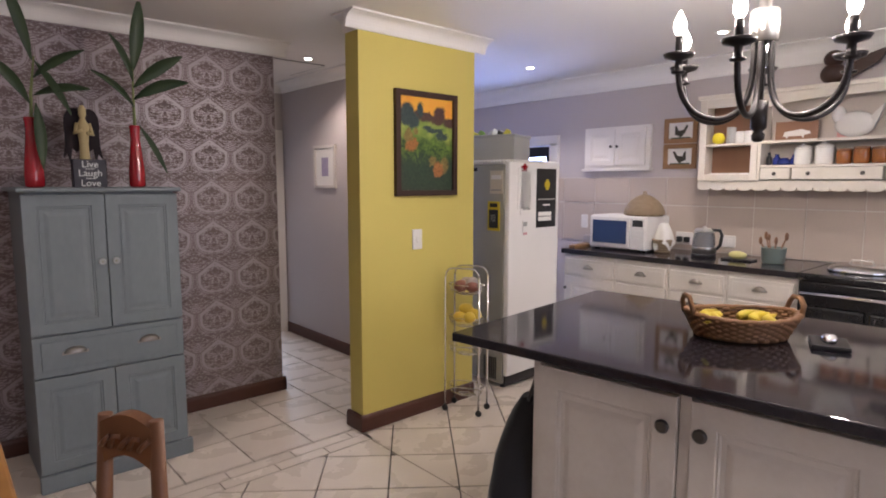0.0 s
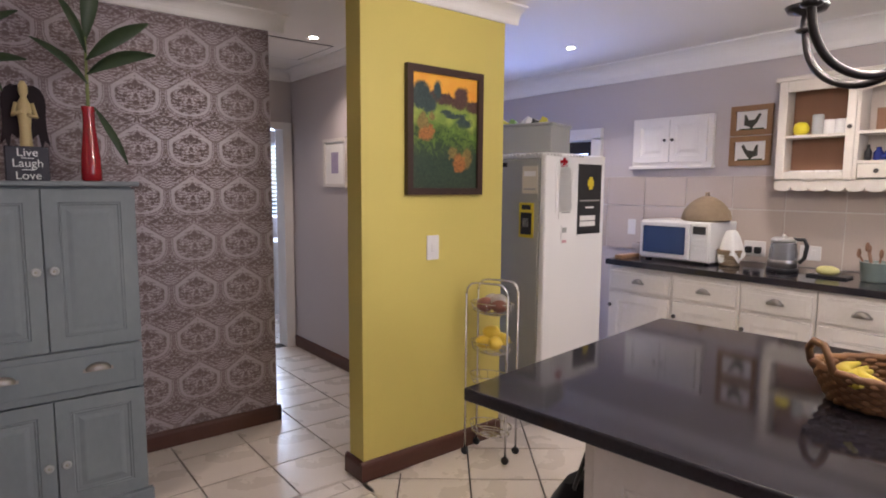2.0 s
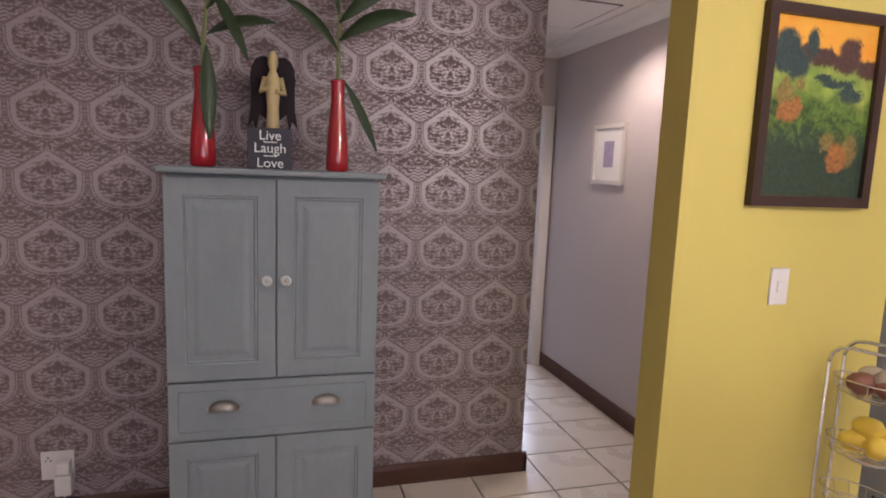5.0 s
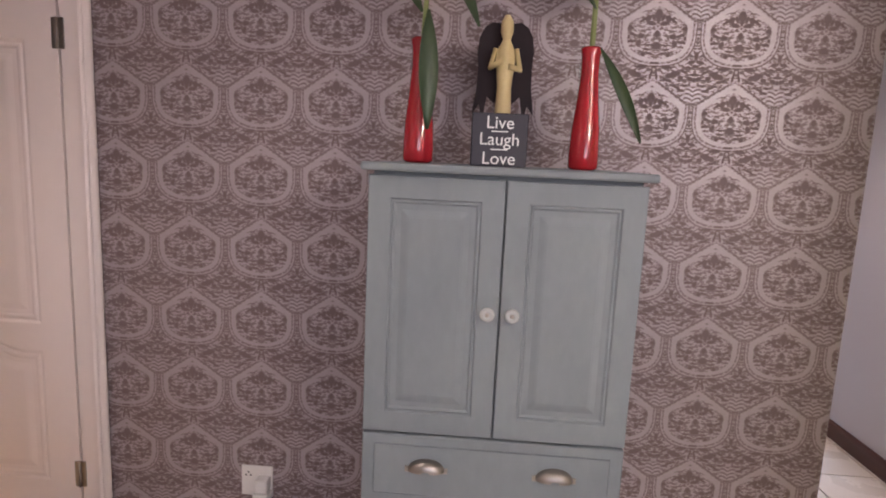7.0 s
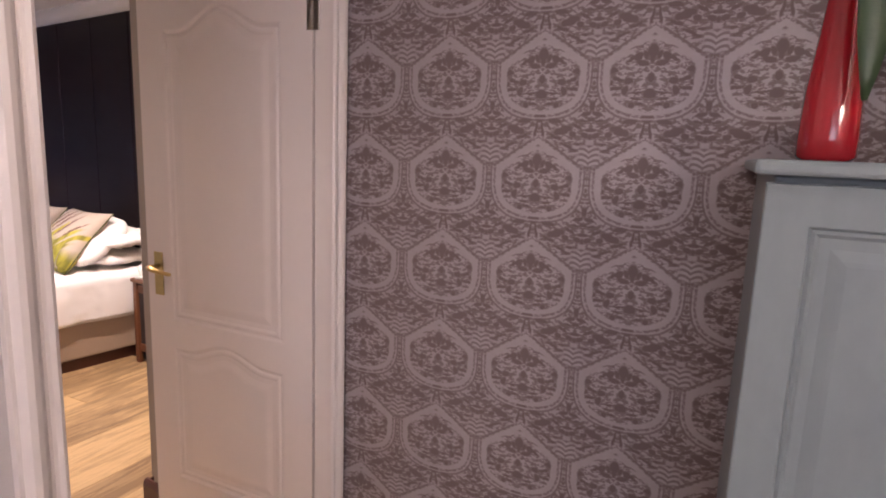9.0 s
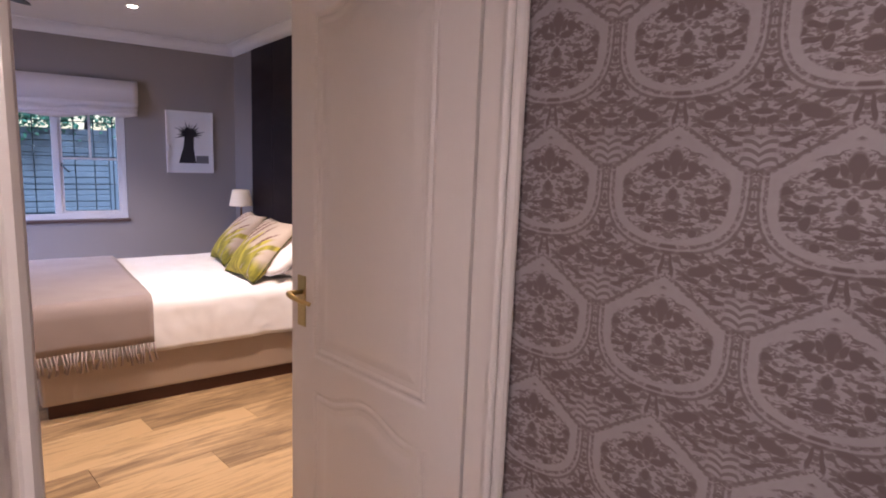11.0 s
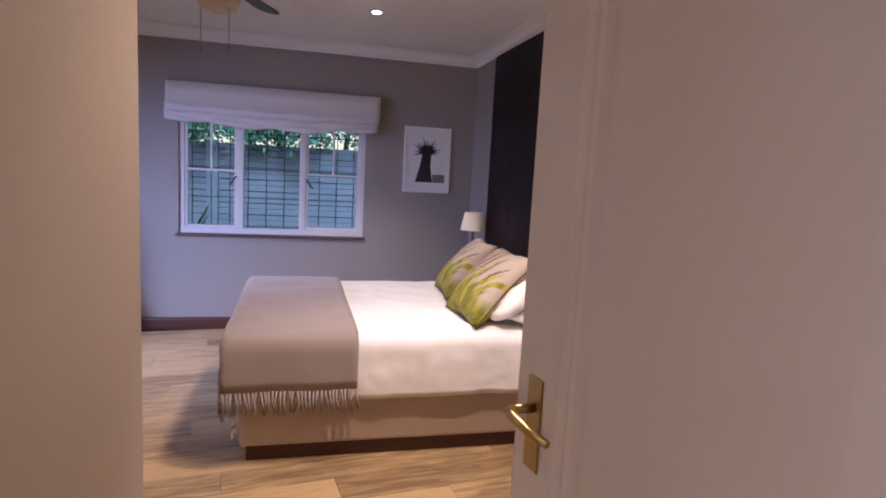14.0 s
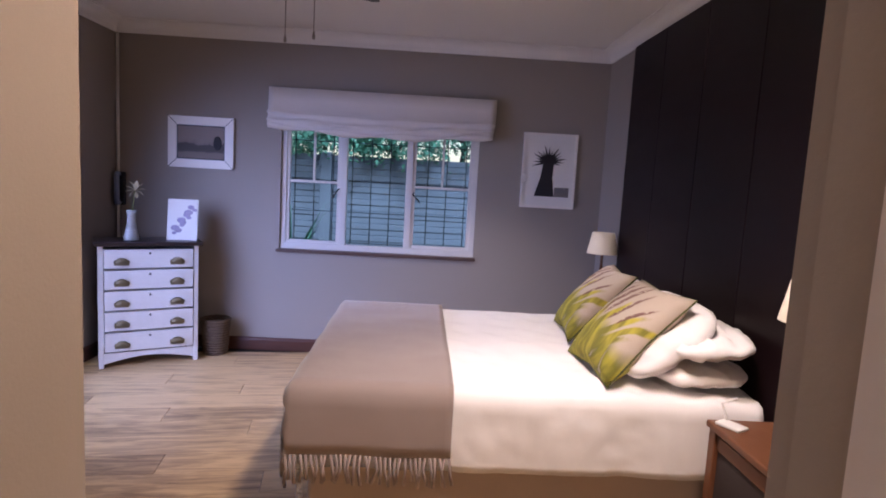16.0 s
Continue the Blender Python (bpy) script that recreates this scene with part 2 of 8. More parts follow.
def laminate():
    m, t, b = tree_of("oak_laminate")
    info = t.nodes.new("ShaderNodeObjectInfo")
    c = coords(t, True, (9.0, 1.0, 1.0))
    add = t.nodes.new("ShaderNodeVectorMath")
    add.operation = "ADD"
    t.links.new(c, add.inputs[0])
    shift = Sh(t, info.outputs["Random"]) * 60.0
    comb = t.nodes.new("ShaderNodeCombineXYZ")
    t.links.new(shift.socket, comb.inputs[1])
    t.links.new(comb.outputs[0], add.inputs[1])
    grain = noise_of(t, add.outputs[0], 3.0, 5.0, 0.6, 0.8)
    fine = noise_of(t, add.outputs[0], 26.0, 3.0)
    fac = (Sh(t, grain) - 0.36) * 3.2 + (Sh(t, info.outputs["Random"]) - 0.5) * 1.0 + (Sh(t, fine) - 0.5) * 0.35
    fac = fac.op("MAXIMUM", 0.0).op("MINIMUM", 1.0)
    t.links.new(blend_of(t, fac, (0.58, 0.385, 0.195), (0.23, 0.140, 0.070)), b.inputs["Base Color"])
    t.links.new((Sh(t, fine) * 0.15 + 0.30).socket, b.inputs["Roughness"])
    bump_of(t, b, fine, 0.12, 0.001)
    return m


M_LAM = laminate()
M_BLUE = surface("blue_grey_chalk_paint", (0.158, 0.183, 0.203), 0.55, other=(0.240, 0.270, 0.280), large=5, fine=45, amount=0.5, bump=0.2, stretch=(1, 1, 0.5))
M_GRANITE = surface("black_granite", (0.016, 0.014, 0.018), 0.07, other=(0.05, 0.045, 0.055), large=90, fine=340, amount=0.35, bump=0.0, rough_vary=0.03)
M_STEEL = surface("brushed_steel", (0.60, 0.58, 0.55), 0.3, 1.0, large=10, fine=120)
M_CHROME = surface("chrome", (0.75, 0.75, 0.75), 0.12, 1.0, large=10, fine=120, bump=0.0)
M_PEWTER = surface("aged_pewter", (0.33, 0.30, 0.27), 0.35, 1.0, large=12, fine=90)
M_BRASS = surface("worn_brass", (0.55, 0.40, 0.17), 0.3, 1.0, other=(0.35, 0.25, 0.12), large=30, fine=120)
M_IRON = surface("black_iron", (0.025, 0.022, 0.022), 0.32, 0.6, other=(0.05, 0.045, 0.045), large=20, fine=90)
M_BLACK = surface("black_plastic", (0.018, 0.018, 0.02), 0.35, fine=120)
M_GLASS, _t, _b = tree_of("clear_glass")
_b.inputs["Base Color"].default_value = (0.95, 0.97, 0.97, 1)
_b.inputs["Roughness"].default_value, _b.inputs["Transmission Weight"].default_value = 0.02, 1.0
_b.inputs["IOR"].default_value = 1.12

# ---- mesh helpers ----


def add_box(bm, x0, x1, y0, y1, z0, z1, bevel=0.0, segments=2):
    v = [bm.verts.new((x, y, z)) for z in (z0, z1) for y in (y0, y1) for x in (x0, x1)]
    quads = ((0, 2, 3, 1), (4, 5, 7, 6), (0, 1, 5, 4), (2, 6, 7, 3), (0, 4, 6, 2), (1, 3, 7, 5))
    faces = [bm.faces.new([v[i] for i in q]) for q in quads]
    if bevel:
        edges = list({e for f in faces for e in f.edges})
        bmesh.ops.bevel(bm, geom=edges, offset=bevel, segments=segments, affect="EDGES", profile=0.5)
    return v


def add_lathe(bm, profile, center=(0, 0, 0), seg=20, axis="Z", cap=True):
    """A turned shape from (radius, height) pairs."""
    rings = []
    for r, h in profile:
        ring = []
        for i in range(seg):
            a = 2 * math.pi * i / seg
            p = (r * math.cos(a), r * math.sin(a), h)
            if axis == "Y":
                p = (p[0], p[2], p[1])
            elif axis == "X":
                p = (p[2], p[0], p[1])
            ring.append(bm.verts.new((p[0] + center[0], p[1] + center[1], p[2] + center[2])))
        rings.append(ring)
    for a, b in zip(rings, rings[1:]):
        for i in range(seg):
            f = bm.faces.new((a[i], a[(i + 1) % seg], b[(i + 1) % seg], b[i]))
            f.smooth = True
    if cap:
        bm.faces.new(rings[0][::-1])
        bm.faces.new(rings[-1])
    return rings


def add_tube(bm, pts, r, seg=8, cap=True, closed=False):
    """A round bar along a line; r is one radius or one for each point."""
    pts = [Vector(p) for p in pts]
    n = len(pts)
    rad = r if isinstance(r, (list, tuple)) else [r] * n
    rings, up = [], None
    for i, p in enumerate(pts):
        a = pts[i - 1] if (i or closed) else p
        b = pts[(i + 1) % n] if (i < n - 1 or closed) else p
        d = (b - a).normalized()
        if up is None:
            up = Vector((0, 0, 1)) if abs(d.z) < 0.9 else Vector((1, 0, 0))
        side = d.cross(up)
        if side.length < 1e-5:
            side = d.cross(Vector((0, 1, 0)))
        side.normalize()
        up = side.cross(d).normalized()
        rings.append([bm.verts.new(p + rad[i] * (math.cos(2 * math.pi * k / seg) * side + math.sin(2 * math.pi * k / seg) * up)) for k in range(seg)])
    pairs = list(zip(rings, rings[1:])) + ([(rings[-1], rings[0])] if closed else [])
    for a, b in pairs:
        for k in range(seg):
            f = bm.faces.new((a[k], a[(k + 1) % seg], b[(k + 1) % seg], b[k]))
            f.smooth = True
    if cap and not closed:
        bm.faces.new(rings[0][::-1])
        bm.faces.new(rings[-1])


def add_prism(bm, outline, z0, z1, axis="Z"):
    """An outline of (a, b) pairs pulled from z0 to z1 along an axis."""
    def place(a, b, c):
        return {"Z": (a, b, c), "Y": (a, c, b), "X": (c, a, b)}[axis]
    lo = [bm.verts.new(place(a, b, z0)) for a, b in outline]
    hi = [bm.verts.new(place(a, b, z1)) for a, b in outline]
    n = len(outline)
    bm.faces.new(lo[::-1])
    bm.faces.new(hi)
    for i in range(n):
        bm.faces.new((lo[i], lo[(i + 1) % n], hi[(i + 1) % n], hi[i]))


def add_ball(bm, c, r, squash=(1, 1, 1), u=14, v=9):
    res = bmesh.ops.create_uvsphere(bm, u_segments=u, v_segments=v, radius=1.0)
    for w in res["verts"]:
        w.co = Vector((w.co.x * r * squash[0] + c[0], w.co.y * r * squash[1] + c[1], w.co.z * r * squash[2] + c[2]))
        for f in w.link_faces:
            f.smooth = True


def mesh_of(name, bm, material):
    bmesh.ops.recalc_face_normals(bm, faces=bm.faces)
    me = bpy.data.meshes.new(name)
    bm.to_mesh(me)
    bm.free()
    for mt in (material if isinstance(material, (list, tuple)) else (material,)):
        me.materials.append(mt)
    return me


def part(name, bm, material, parent, label=""):
    ob = new(name, mesh_of(name, bm, material))
    ob.parent = parent
    return tagged(ob, label)


def thing(name, label, category, at=(0, 0, 0), turn=0.0, group=""):
    ob = new(name)
    ob.matrix_world = pose(*at, 0, 0, turn)
    return tagged(ob, label, category, group)


def structure(name, bm, material, label="", category=""):
    return tagged(new(name, mesh_of(name, bm, material)), label, category, kind="structure")


def boxed(*args, **kw):
    bm = bmesh.new()
    add_box(bm, *args, **kw)
    return bm


# ---- the shell ----
CEIL, CEIL_BED = 2.40, 2.363


def wall(name, axis, p0, p1, a0, a1, z1, material, openings=(), label="", z0=0.0):
    """A wall of thickness p0..p1 across its axis, from a0 to a1 along it, with openings (a0, a1, z0, z1) cut through."""
    bm = bmesh.new()

    def block(s, e, lo, hi):
        if e - s < 1e-4 or hi - lo < 1e-4:
            return
        if axis == "x":
            add_box(bm, p0, p1, s, e, lo, hi)
        else:
            add_box(bm, s, e, p0, p1, lo, hi)

    at = a0
    for s, e, lo, hi in sorted(openings):
        block(at, s, z0, z1)
        block(s, e, z0, lo)
        block(s, e, hi, z1)
        at = e
    block(at, a1, z0, z1)
    return structure(name, bm, material, label, "wall")


DOOR_X = -0.975            # face of the wall with the bedroom door
JAMB_R, JAMB_L = -0.065, -0.865
# living and dining side
wall("wall_paper", "y", 0.0, 0.14, DOOR_X, 1.625, CEIL, M_PAPER, label="wall with silver and mauve damask wallpaper")
wall("wall_door", "x", -1.11, DOOR_X, -7.5, 0.0, CEIL, M_GREY, [(JAMB_L - 0.03, JAMB_R + 0.045, 0.0, 2.09)], label="grey plastered wall with a doorway")
wall("wall_yellow", "y", -0.98, -0.85, 1.655, 2.56, CEIL, M_YELLOW, label="mustard yellow plastered wall end")
wall("wall_passage_right", "x", 2.44, 2.56, -0.85, 1.52, CEIL, M_GREY, label="pale grey plastered passage wall")
wall("wall_passage_left", "x", 1.50, 1.625, 0.14, 1.52, CEIL, M_GREY, label="pale grey plastered passage wall")
wall("wall_passage_end", "y", 1.52, 1.64, 1.40, 2.56, CEIL, M_GREY, [(1.56, 2.385, 0.0, 1.93)], label="pale grey wall with a doorway")
wall("wall_kitchen", "x", 4.32, 4.46, -7.5, 1.5, CEIL, M_GREY, [(-0.26, 0.54, 0.0, 1.84)], label="pale grey kitchen wall")
wall("wall_kitchen_end", "y", 1.4, 1.52, 2.56, 4.32, CEIL, M_GREY, label="pale grey kitchen end wall")
wall("wall_living", "y", -7.62, -7.5, -1.11, 4.46, CEIL, M_GREY, [(-0.3, 2.7, 0.7, 2.2)], label="pale grey living room wall")
# bedroom
BX0, BX1, BY0, BY1 = -5.95, -1.985, -2.55, 1.037
wall("wall_window", "x", BX0 - 0.14, BX0, BY0 - 0.14, BY1 + 0.14, CEIL, M_TAUPE, [(-1.36, 0.10, 0.785, 1.75)], label="taupe plastered wall with the bedroom window")
wall("wall_headboard", "y", BY1, BY1 + 0.14, BX0, BX1 + 0.13, CEIL, M_TAUPE, label="taupe plastered wall behind the bed")
wall("wall_garden", "y", BY0 - 0.14, BY0, BX0, -0.75, CEIL, M_TAUPE, [(-5.05, -3.55, 0.0, 2.1)], label="taupe plastered wall with the garden doorway")
wall("wall_bed_east", "x", BX1 - 0.045, BX1 + 0.13, 0.012, BY1, CEIL, M_LOBBY, label="beige plastered wall end")
wall("wall_lobby_right", "y", -0.015, 0.13, -1.86, -1.11, CEIL, M_LOBBY, label="beige plastered lobby wall")
wall("wall_lobby_left", "y", -0.97, -0.815, -1.66, -1.05, CEIL, M_LOBBY, label="beige plastered lobby wall with a switch box")
wall("wall_lobby_return", "x", -1.70, -1.66, BY0, -0.815, CEIL, M_LOBBY, label="beige plastered wall")
# room seen through the passage's far doorway
wall("wall_far_room", "y", 3.2, 3.32, 0.4, 3.7, CEIL, M_GREY, [(2.25, 3.30, 1.06, 1.90)], label="pale grey wall with a bathroom window")
wall("wall_far_left", "x", 0.3, 0.4, 1.64, 3.32, CEIL, M_GREY, label="pale grey wall")
wall("wall_far_right", "x", 3.7, 3.8, 1.52, 3.32, CEIL, M_GREY, label="pale grey wall")
lamp("far_window_daylight", "AREA", look((2.77, 3.45, 1.5), (2.6, 0, 1.2)), 95, (0.62, 0.77, 1.0), 1.0, 0.8)

structure("ceiling", boxed(-1.11, 4.46, -7.62, 3.32, CEIL, CEIL + 0.1), M_CEIL, "white painted ceiling", "ceiling")
structure("ceiling_bedroom", boxed(BX0 - 0.14, -1.08, BY0 - 0.14, BY1 + 0.14, CEIL_BED, CEIL + 0.12), M_CEIL, "white painted bedroom ceiling", "ceiling")
floor = structure("floor", boxed(-1.10, 4.46, -7.62, 3.32, -0.12, -0.012), M_GROUT, "cream tiled floor with dark joints", "floor")
floor_bed = structure("floor_bedroom", boxed(BX0 - 0.14, -1.05, BY0 - 0.14, BY1 + 0.14, -0.12, -0.012), M_GROUT, "light oak laminate floor", "floor")
structure("ground", boxed(-60, 60, -60, 60, -0.4, -0.2), surface("garden_soil", (0.10, 0.09, 0.06), 0.9), "bare garden ground", "ground")


def profile_run(name, axis, fixed, out, a0, a1, profile, material, label, category):
    """A moulding run: profile of (distance out of the wall, z) pairs, along an axis."""
    bm = bmesh.new()
    pts = [(fixed + out * d, z) for d, z in profile]
    if axis == "x":
        add_prism(bm, pts, a0, a1, "X")
    else:
        add_prism(bm, pts, a0, a1, "Y")
    return structure(name, bm, material, label, category)


def cornice(axis, fixed, out, a0, a1, top, size=0.088):
    s = size
    prof = [(0, top - s), (0.012, top - s), (0.016, top - s + 0.012)]
    prof += [(0.016 + (s - 0.03) * (1 - math.cos(a)), top - s + 0.014 + (s - 0.03) * math.sin(a)) for a in [i * math.pi / 12 for i in range(1, 6)]]
    prof += [(s - 0.012, top - 0.012), (s, top - 0.010), (s, top), (0, top)]
    return profile_run("cornice", axis, fixed, out, a0, a1, prof, M_CEIL, "white moulded plaster cornice", "cornice")


def skirting(axis, fixed, out, a0, a1, h=0.095, material=None):
    prof = [(0, 0), (0.020, 0), (0.020, h - 0.02), (0.016, h - 0.008), (0.008, h), (0, h)]
    return profile_run("baseboard", axis, fixed, out, a0, a1, prof, material or M_SKIRT, "dark red-brown wooden skirting board", "baseboard")


# profile runs along x take (y, z) outlines, runs along y take (x, z)
cornice("x", 0.0, -1, DOOR_X, 1.625 + 0.088, CEIL)
cornice("y", 1.625, 1, 0.0, 1.52, CEIL)
cornice("x", -0.98, -1, 1.655 - 0.088, 2.56 + 0.088, CEIL)
cornice("y", 1.655, -1, -0.98, -0.85, CEIL)
cornice("y", 2.56, 1, -0.98, 1.4, CEIL)
cornice("y", 2.44, -1, -0.85, 1.52, CEIL)
cornice("x", 1.52, -1, 1.635, 2.44, CEIL)
cornice("y", 4.32, -1, -7.5, 1.4, CEIL, 0.14)
cornice("y", BX0, 1, BY0, BY1, CEIL_BED)
cornice("x", BY1, -1, BX0, BX1, CEIL_BED)
cornice("x", BY0, 1, BX0, BX1, CEIL_BED)
skirting("x", 0.0, -1, DOOR_X, 1.645)
skirting("y", 1.625, 1, -0.02, 1.52)
skirting("x", -0.98, -1, 1.635, 2.56)
skirting("y", 1.655, -1, -0.98, -0.83)
skirting("y", 2.44, -1, -0.85, 1.52)
skirting("y", BX0, 1, BY0, BY1)
skirting("x", BY0, 1, BX0, -5.05)
skirting("x", -0.02, -1, BX1 - 0.02, -1.11)
skirting("y", BX1, -1, -0.02, BY1)

LEAF_TURN = 180.5
# ---- large things ----


def panel_door(bm, x0, x1, z0, z1, y, thick=0.02, rail=0.07, deep=0.007, field=True):
    """A framed door in the x-z plane, its front at y (towards -y), one sheet stepping through moulding, recess and raised field."""
    steps = [(0.0, thick), (0.0, 0.002), (0.002, 0.0), (rail - 0.002, 0.0), (rail, 0.0015), (rail + 0.002, 0.005), (rail + 0.007, 0.003), (rail + 0.012, deep)]
    if field:
        steps += [(rail + 0.026, deep), (rail + 0.040, 0.003), (rail + 0.046, 0.002)]
    rings = []
    for inset, back in steps:
        rings.append([bm.verts.new((px, y + back, pz)) for px, pz in ((x0 + inset, z0 + inset), (x1 - inset, z0 + inset), (x1 - inset, z1 - inset), (x0 + inset, z1 - inset))])
    for a, b in zip(rings, rings[1:]):
        for k in range(4):
            bm.faces.new((a[k], a[(k + 1) % 4], b[(k + 1) % 4], b[k]))
    bm.faces.new(rings[-1])
    bm.faces.new(rings[0][::-1])


def cup_pull(bm, x, y, z, w=0.095):
    """A cup handle seen from the front: half shell open below, on a back plate."""
    seg, rows = 14, 6
    grid = []
    for j in range(rows + 1):
        f = (math.pi / 2) * j / rows
        ring = []
        for i in range(seg + 1):
            a = math.pi * i / seg
            ring.append(bm.verts.new((x - math.cos(a) * (w / 2) * math.cos(f * 0.85), y - 0.026 * math.sin(f) ** 0.8, z + math.sin(a) * 0.03 * math.cos(f * 0.85) - 0.004)))
        grid.append(ring)
    for r0, r1 in zip(grid, grid[1:]):
        for i in range(seg):
            f = bm.faces.new((r0[i], r0[i + 1], r1[i + 1], r1[i]))
            f.smooth = True
    add_box(bm, x - w / 2 - 0.008, x + w / 2 + 0.008, y - 0.003, y, z - 0.012, z + 0.004, 0.001, 1)


M_KNOBGLASS = surface("pressed_glass", (0.78, 0.80, 0.79), 0.10, trans=0.5, fine=60, bump=0.1)


def glass_knob(bm, x, y, z):
    add_lathe(bm, [(0.006, 0.0), (0.006, -0.012), (0.012, -0.015), (0.018, -0.021), (0.0185, -0.026), (0.015, -0.031), (0.007, -0.032), (0.006, -0.028)], (x, y, z), 12, "Y")


# blue-grey cupboard against the wallpaper
CAB_X0, CAB_X1, CAB_F, CAB_H = 0.112, 0.785, -0.585, 1.445
cab = thing("painted_cupboard", "blue-grey chalk-painted two-part wooden cupboard", "cupboard")
bm = bmesh.new()
add_box(bm, CAB_X0 + 0.012, CAB_X1 - 0.012, CAB_F + 0.022, -0.02, 0.0, CAB_H - 0.0205, 0.003, 1)
part("body", bm, M_BLUE, cab)
bm = boxed(CAB_X0 - 0.014, CAB_X1 + 0.014, CAB_F - 0.022, -0.005, CAB_H - 0.020, CAB_H, bevel=0.006)
part("top_board", bm, M_BLUE, cab)
part("plinth", boxed(CAB_X0 - 0.004, CAB_X1 + 0.018, CAB_F - 0.012, CAB_F + 0.022, 0.0, 0.085, bevel=0.006), M_BLUE, cab)
mid = (CAB_X0 + CAB_X1) / 2
for x0, x1, z0, z1, kx, kz in ((CAB_X0 + 0.003, mid - 0.002, 0.760, CAB_H - 0.030, mid - 0.03, 1.090), (mid + 0.002, CAB_X1 - 0.003, 0.760, CAB_H - 0.030, mid + 0.03, 1.090),
                               (CAB_X0 + 0.003, mid - 0.002, 0.09, 0.553, mid - 0.03, 0.290), (mid + 0.002, CAB_X1 - 0.003, 0.09, 0.553, mid + 0.03, 0.290)):
    bm = bmesh.new()
    panel_door(bm, x0, x1, z0, z1, CAB_F, 0.022, 0.056)
    leaf_part = part("door", bm, M_BLUE, cab)
    bm = bmesh.new()
    glass_knob(bm, kx, CAB_F, kz)
    part("knob", bm, M_KNOBGLASS, leaf_part, "round faceted glass knob")
    bm = bmesh.new()
    add_lathe(bm, [(0.0055, 0.0), (0.0055, -0.029), (0.003, -0.0305)], (kx, CAB_F, kz), 10, "Y")
    part("knob_screw", bm, M_PEWTER, leaf_part, "pewter screw in the glass knob")
bm = bmesh.new()
add_box(bm, CAB_X0 + 0.003, CAB_X1 - 0.003, CAB_F, CAB_F + 0.022, 0.559, 0.753, 0.003, 1)
add_box(bm, CAB_X0 + 0.035, CAB_X1 - 0.035, CAB_F - 0.004, CAB_F, 0.590, 0.728, 0.003, 1)
drawer = part("drawer", bm, M_BLUE, cab)
for px in (0.285, 0.612):
    bm = bmesh.new()
    cup_pull(bm, px, CAB_F - 0.004, 0.668)
    part("cup_handle", bm, M_PEWTER, drawer, "aged pewter cup handle")

# bedroom door: frame, architraves, open leaf
HINGE = (-1.035, JAMB_R)
frame_thing = thing("door_frame", "cream painted moulded wooden door frame", "door frame")
tagged(frame_thing, kind="structure")
for y0, y1 in ((JAMB_R, JAMB_R + 0.03), (JAMB_L - 0.03, JAMB_L)):
    part("jamb", boxed(-1.0280 if y0 > -0.5 else -1.112, DOOR_X + 0.002, y0, y1 + (0.015 if y0 > -0.5 else 0), 0.0, 2.06), M_CREAM, frame_thing)
part("rebate", boxed(-1.062, -1.0281, JAMB_R + 0.036, -0.0145, 0.0, 2.06), M_CREAM, frame_thing)
part("head", boxed(-1.112, DOOR_X + 0.002, JAMB_L - 0.03, JAMB_R + 0.045, 2.06, 2.09), M_CREAM, frame_thing)


def architrave(s, y_in, side, top=2.06, wide=1.0):
    """Moulded strip on a face at x = s, from the opening's edge outwards."""
    bm = bmesh.new()
    w = 0.062
    prof = [(0.0, 0.0), (0.010, 0.0), (0.016, 0.003), (0.019, 0.009), (0.016, 0.015), (0.011, 0.018), (0.011, 0.023), (0.017, 0.027), (0.023, 0.034), (0.026, 0.042), (0.024, 0.050), (0.017, 0.054), (0.012, 0.056), (0.012, w), (0.0, w)]
    pts = [(s + d * wide, y_in + side * a * wide) for d, a in prof]
    add_prism(bm, pts, 0.0, top + w, "Z")
    return bm


part("architrave", architrave(DOOR_X, JAMB_R, 1), M_CREAM, frame_thing)
part("architrave", architrave(DOOR_X, JAMB_L, -1, wide=1.35), M_CREAM, frame_thing)
bm = bmesh.new()
add_prism(bm, [(DOOR_X, 2.06), (DOOR_X + 0.014, 2.06), (DOOR_X + 0.024, 2.10), (DOOR_X + 0.012, 2.122), (DOOR_X, 2.122)], JAMB_L, JAMB_R, "Y")
part("head_architrave", bm, M_CREAM, frame_thing)

LEAF_W, LEAF_H, LEAF_T = 0.722, 2.03, 0.038
door = thing("door_bedroom", "cream painted panelled bedroom door standing open", "door", (HINGE[0], HINGE[1] - 0.004, 0.012), LEAF_TURN)
tagged(door, kind="structure")


def arch(a, b, z, rise, n=16):
    """The wavy top of an arched panel, from a to b."""
    out = []
    for i in range(n + 1):
        f = i / n
        h = 0.0 if f < 0.12 or f > 0.88 else rise * 0.5 * (1 - math.cos(2 * math.pi * (f - 0.12) / 0.76))
        out.append((a + (b - a) * f, z + h))
    return out


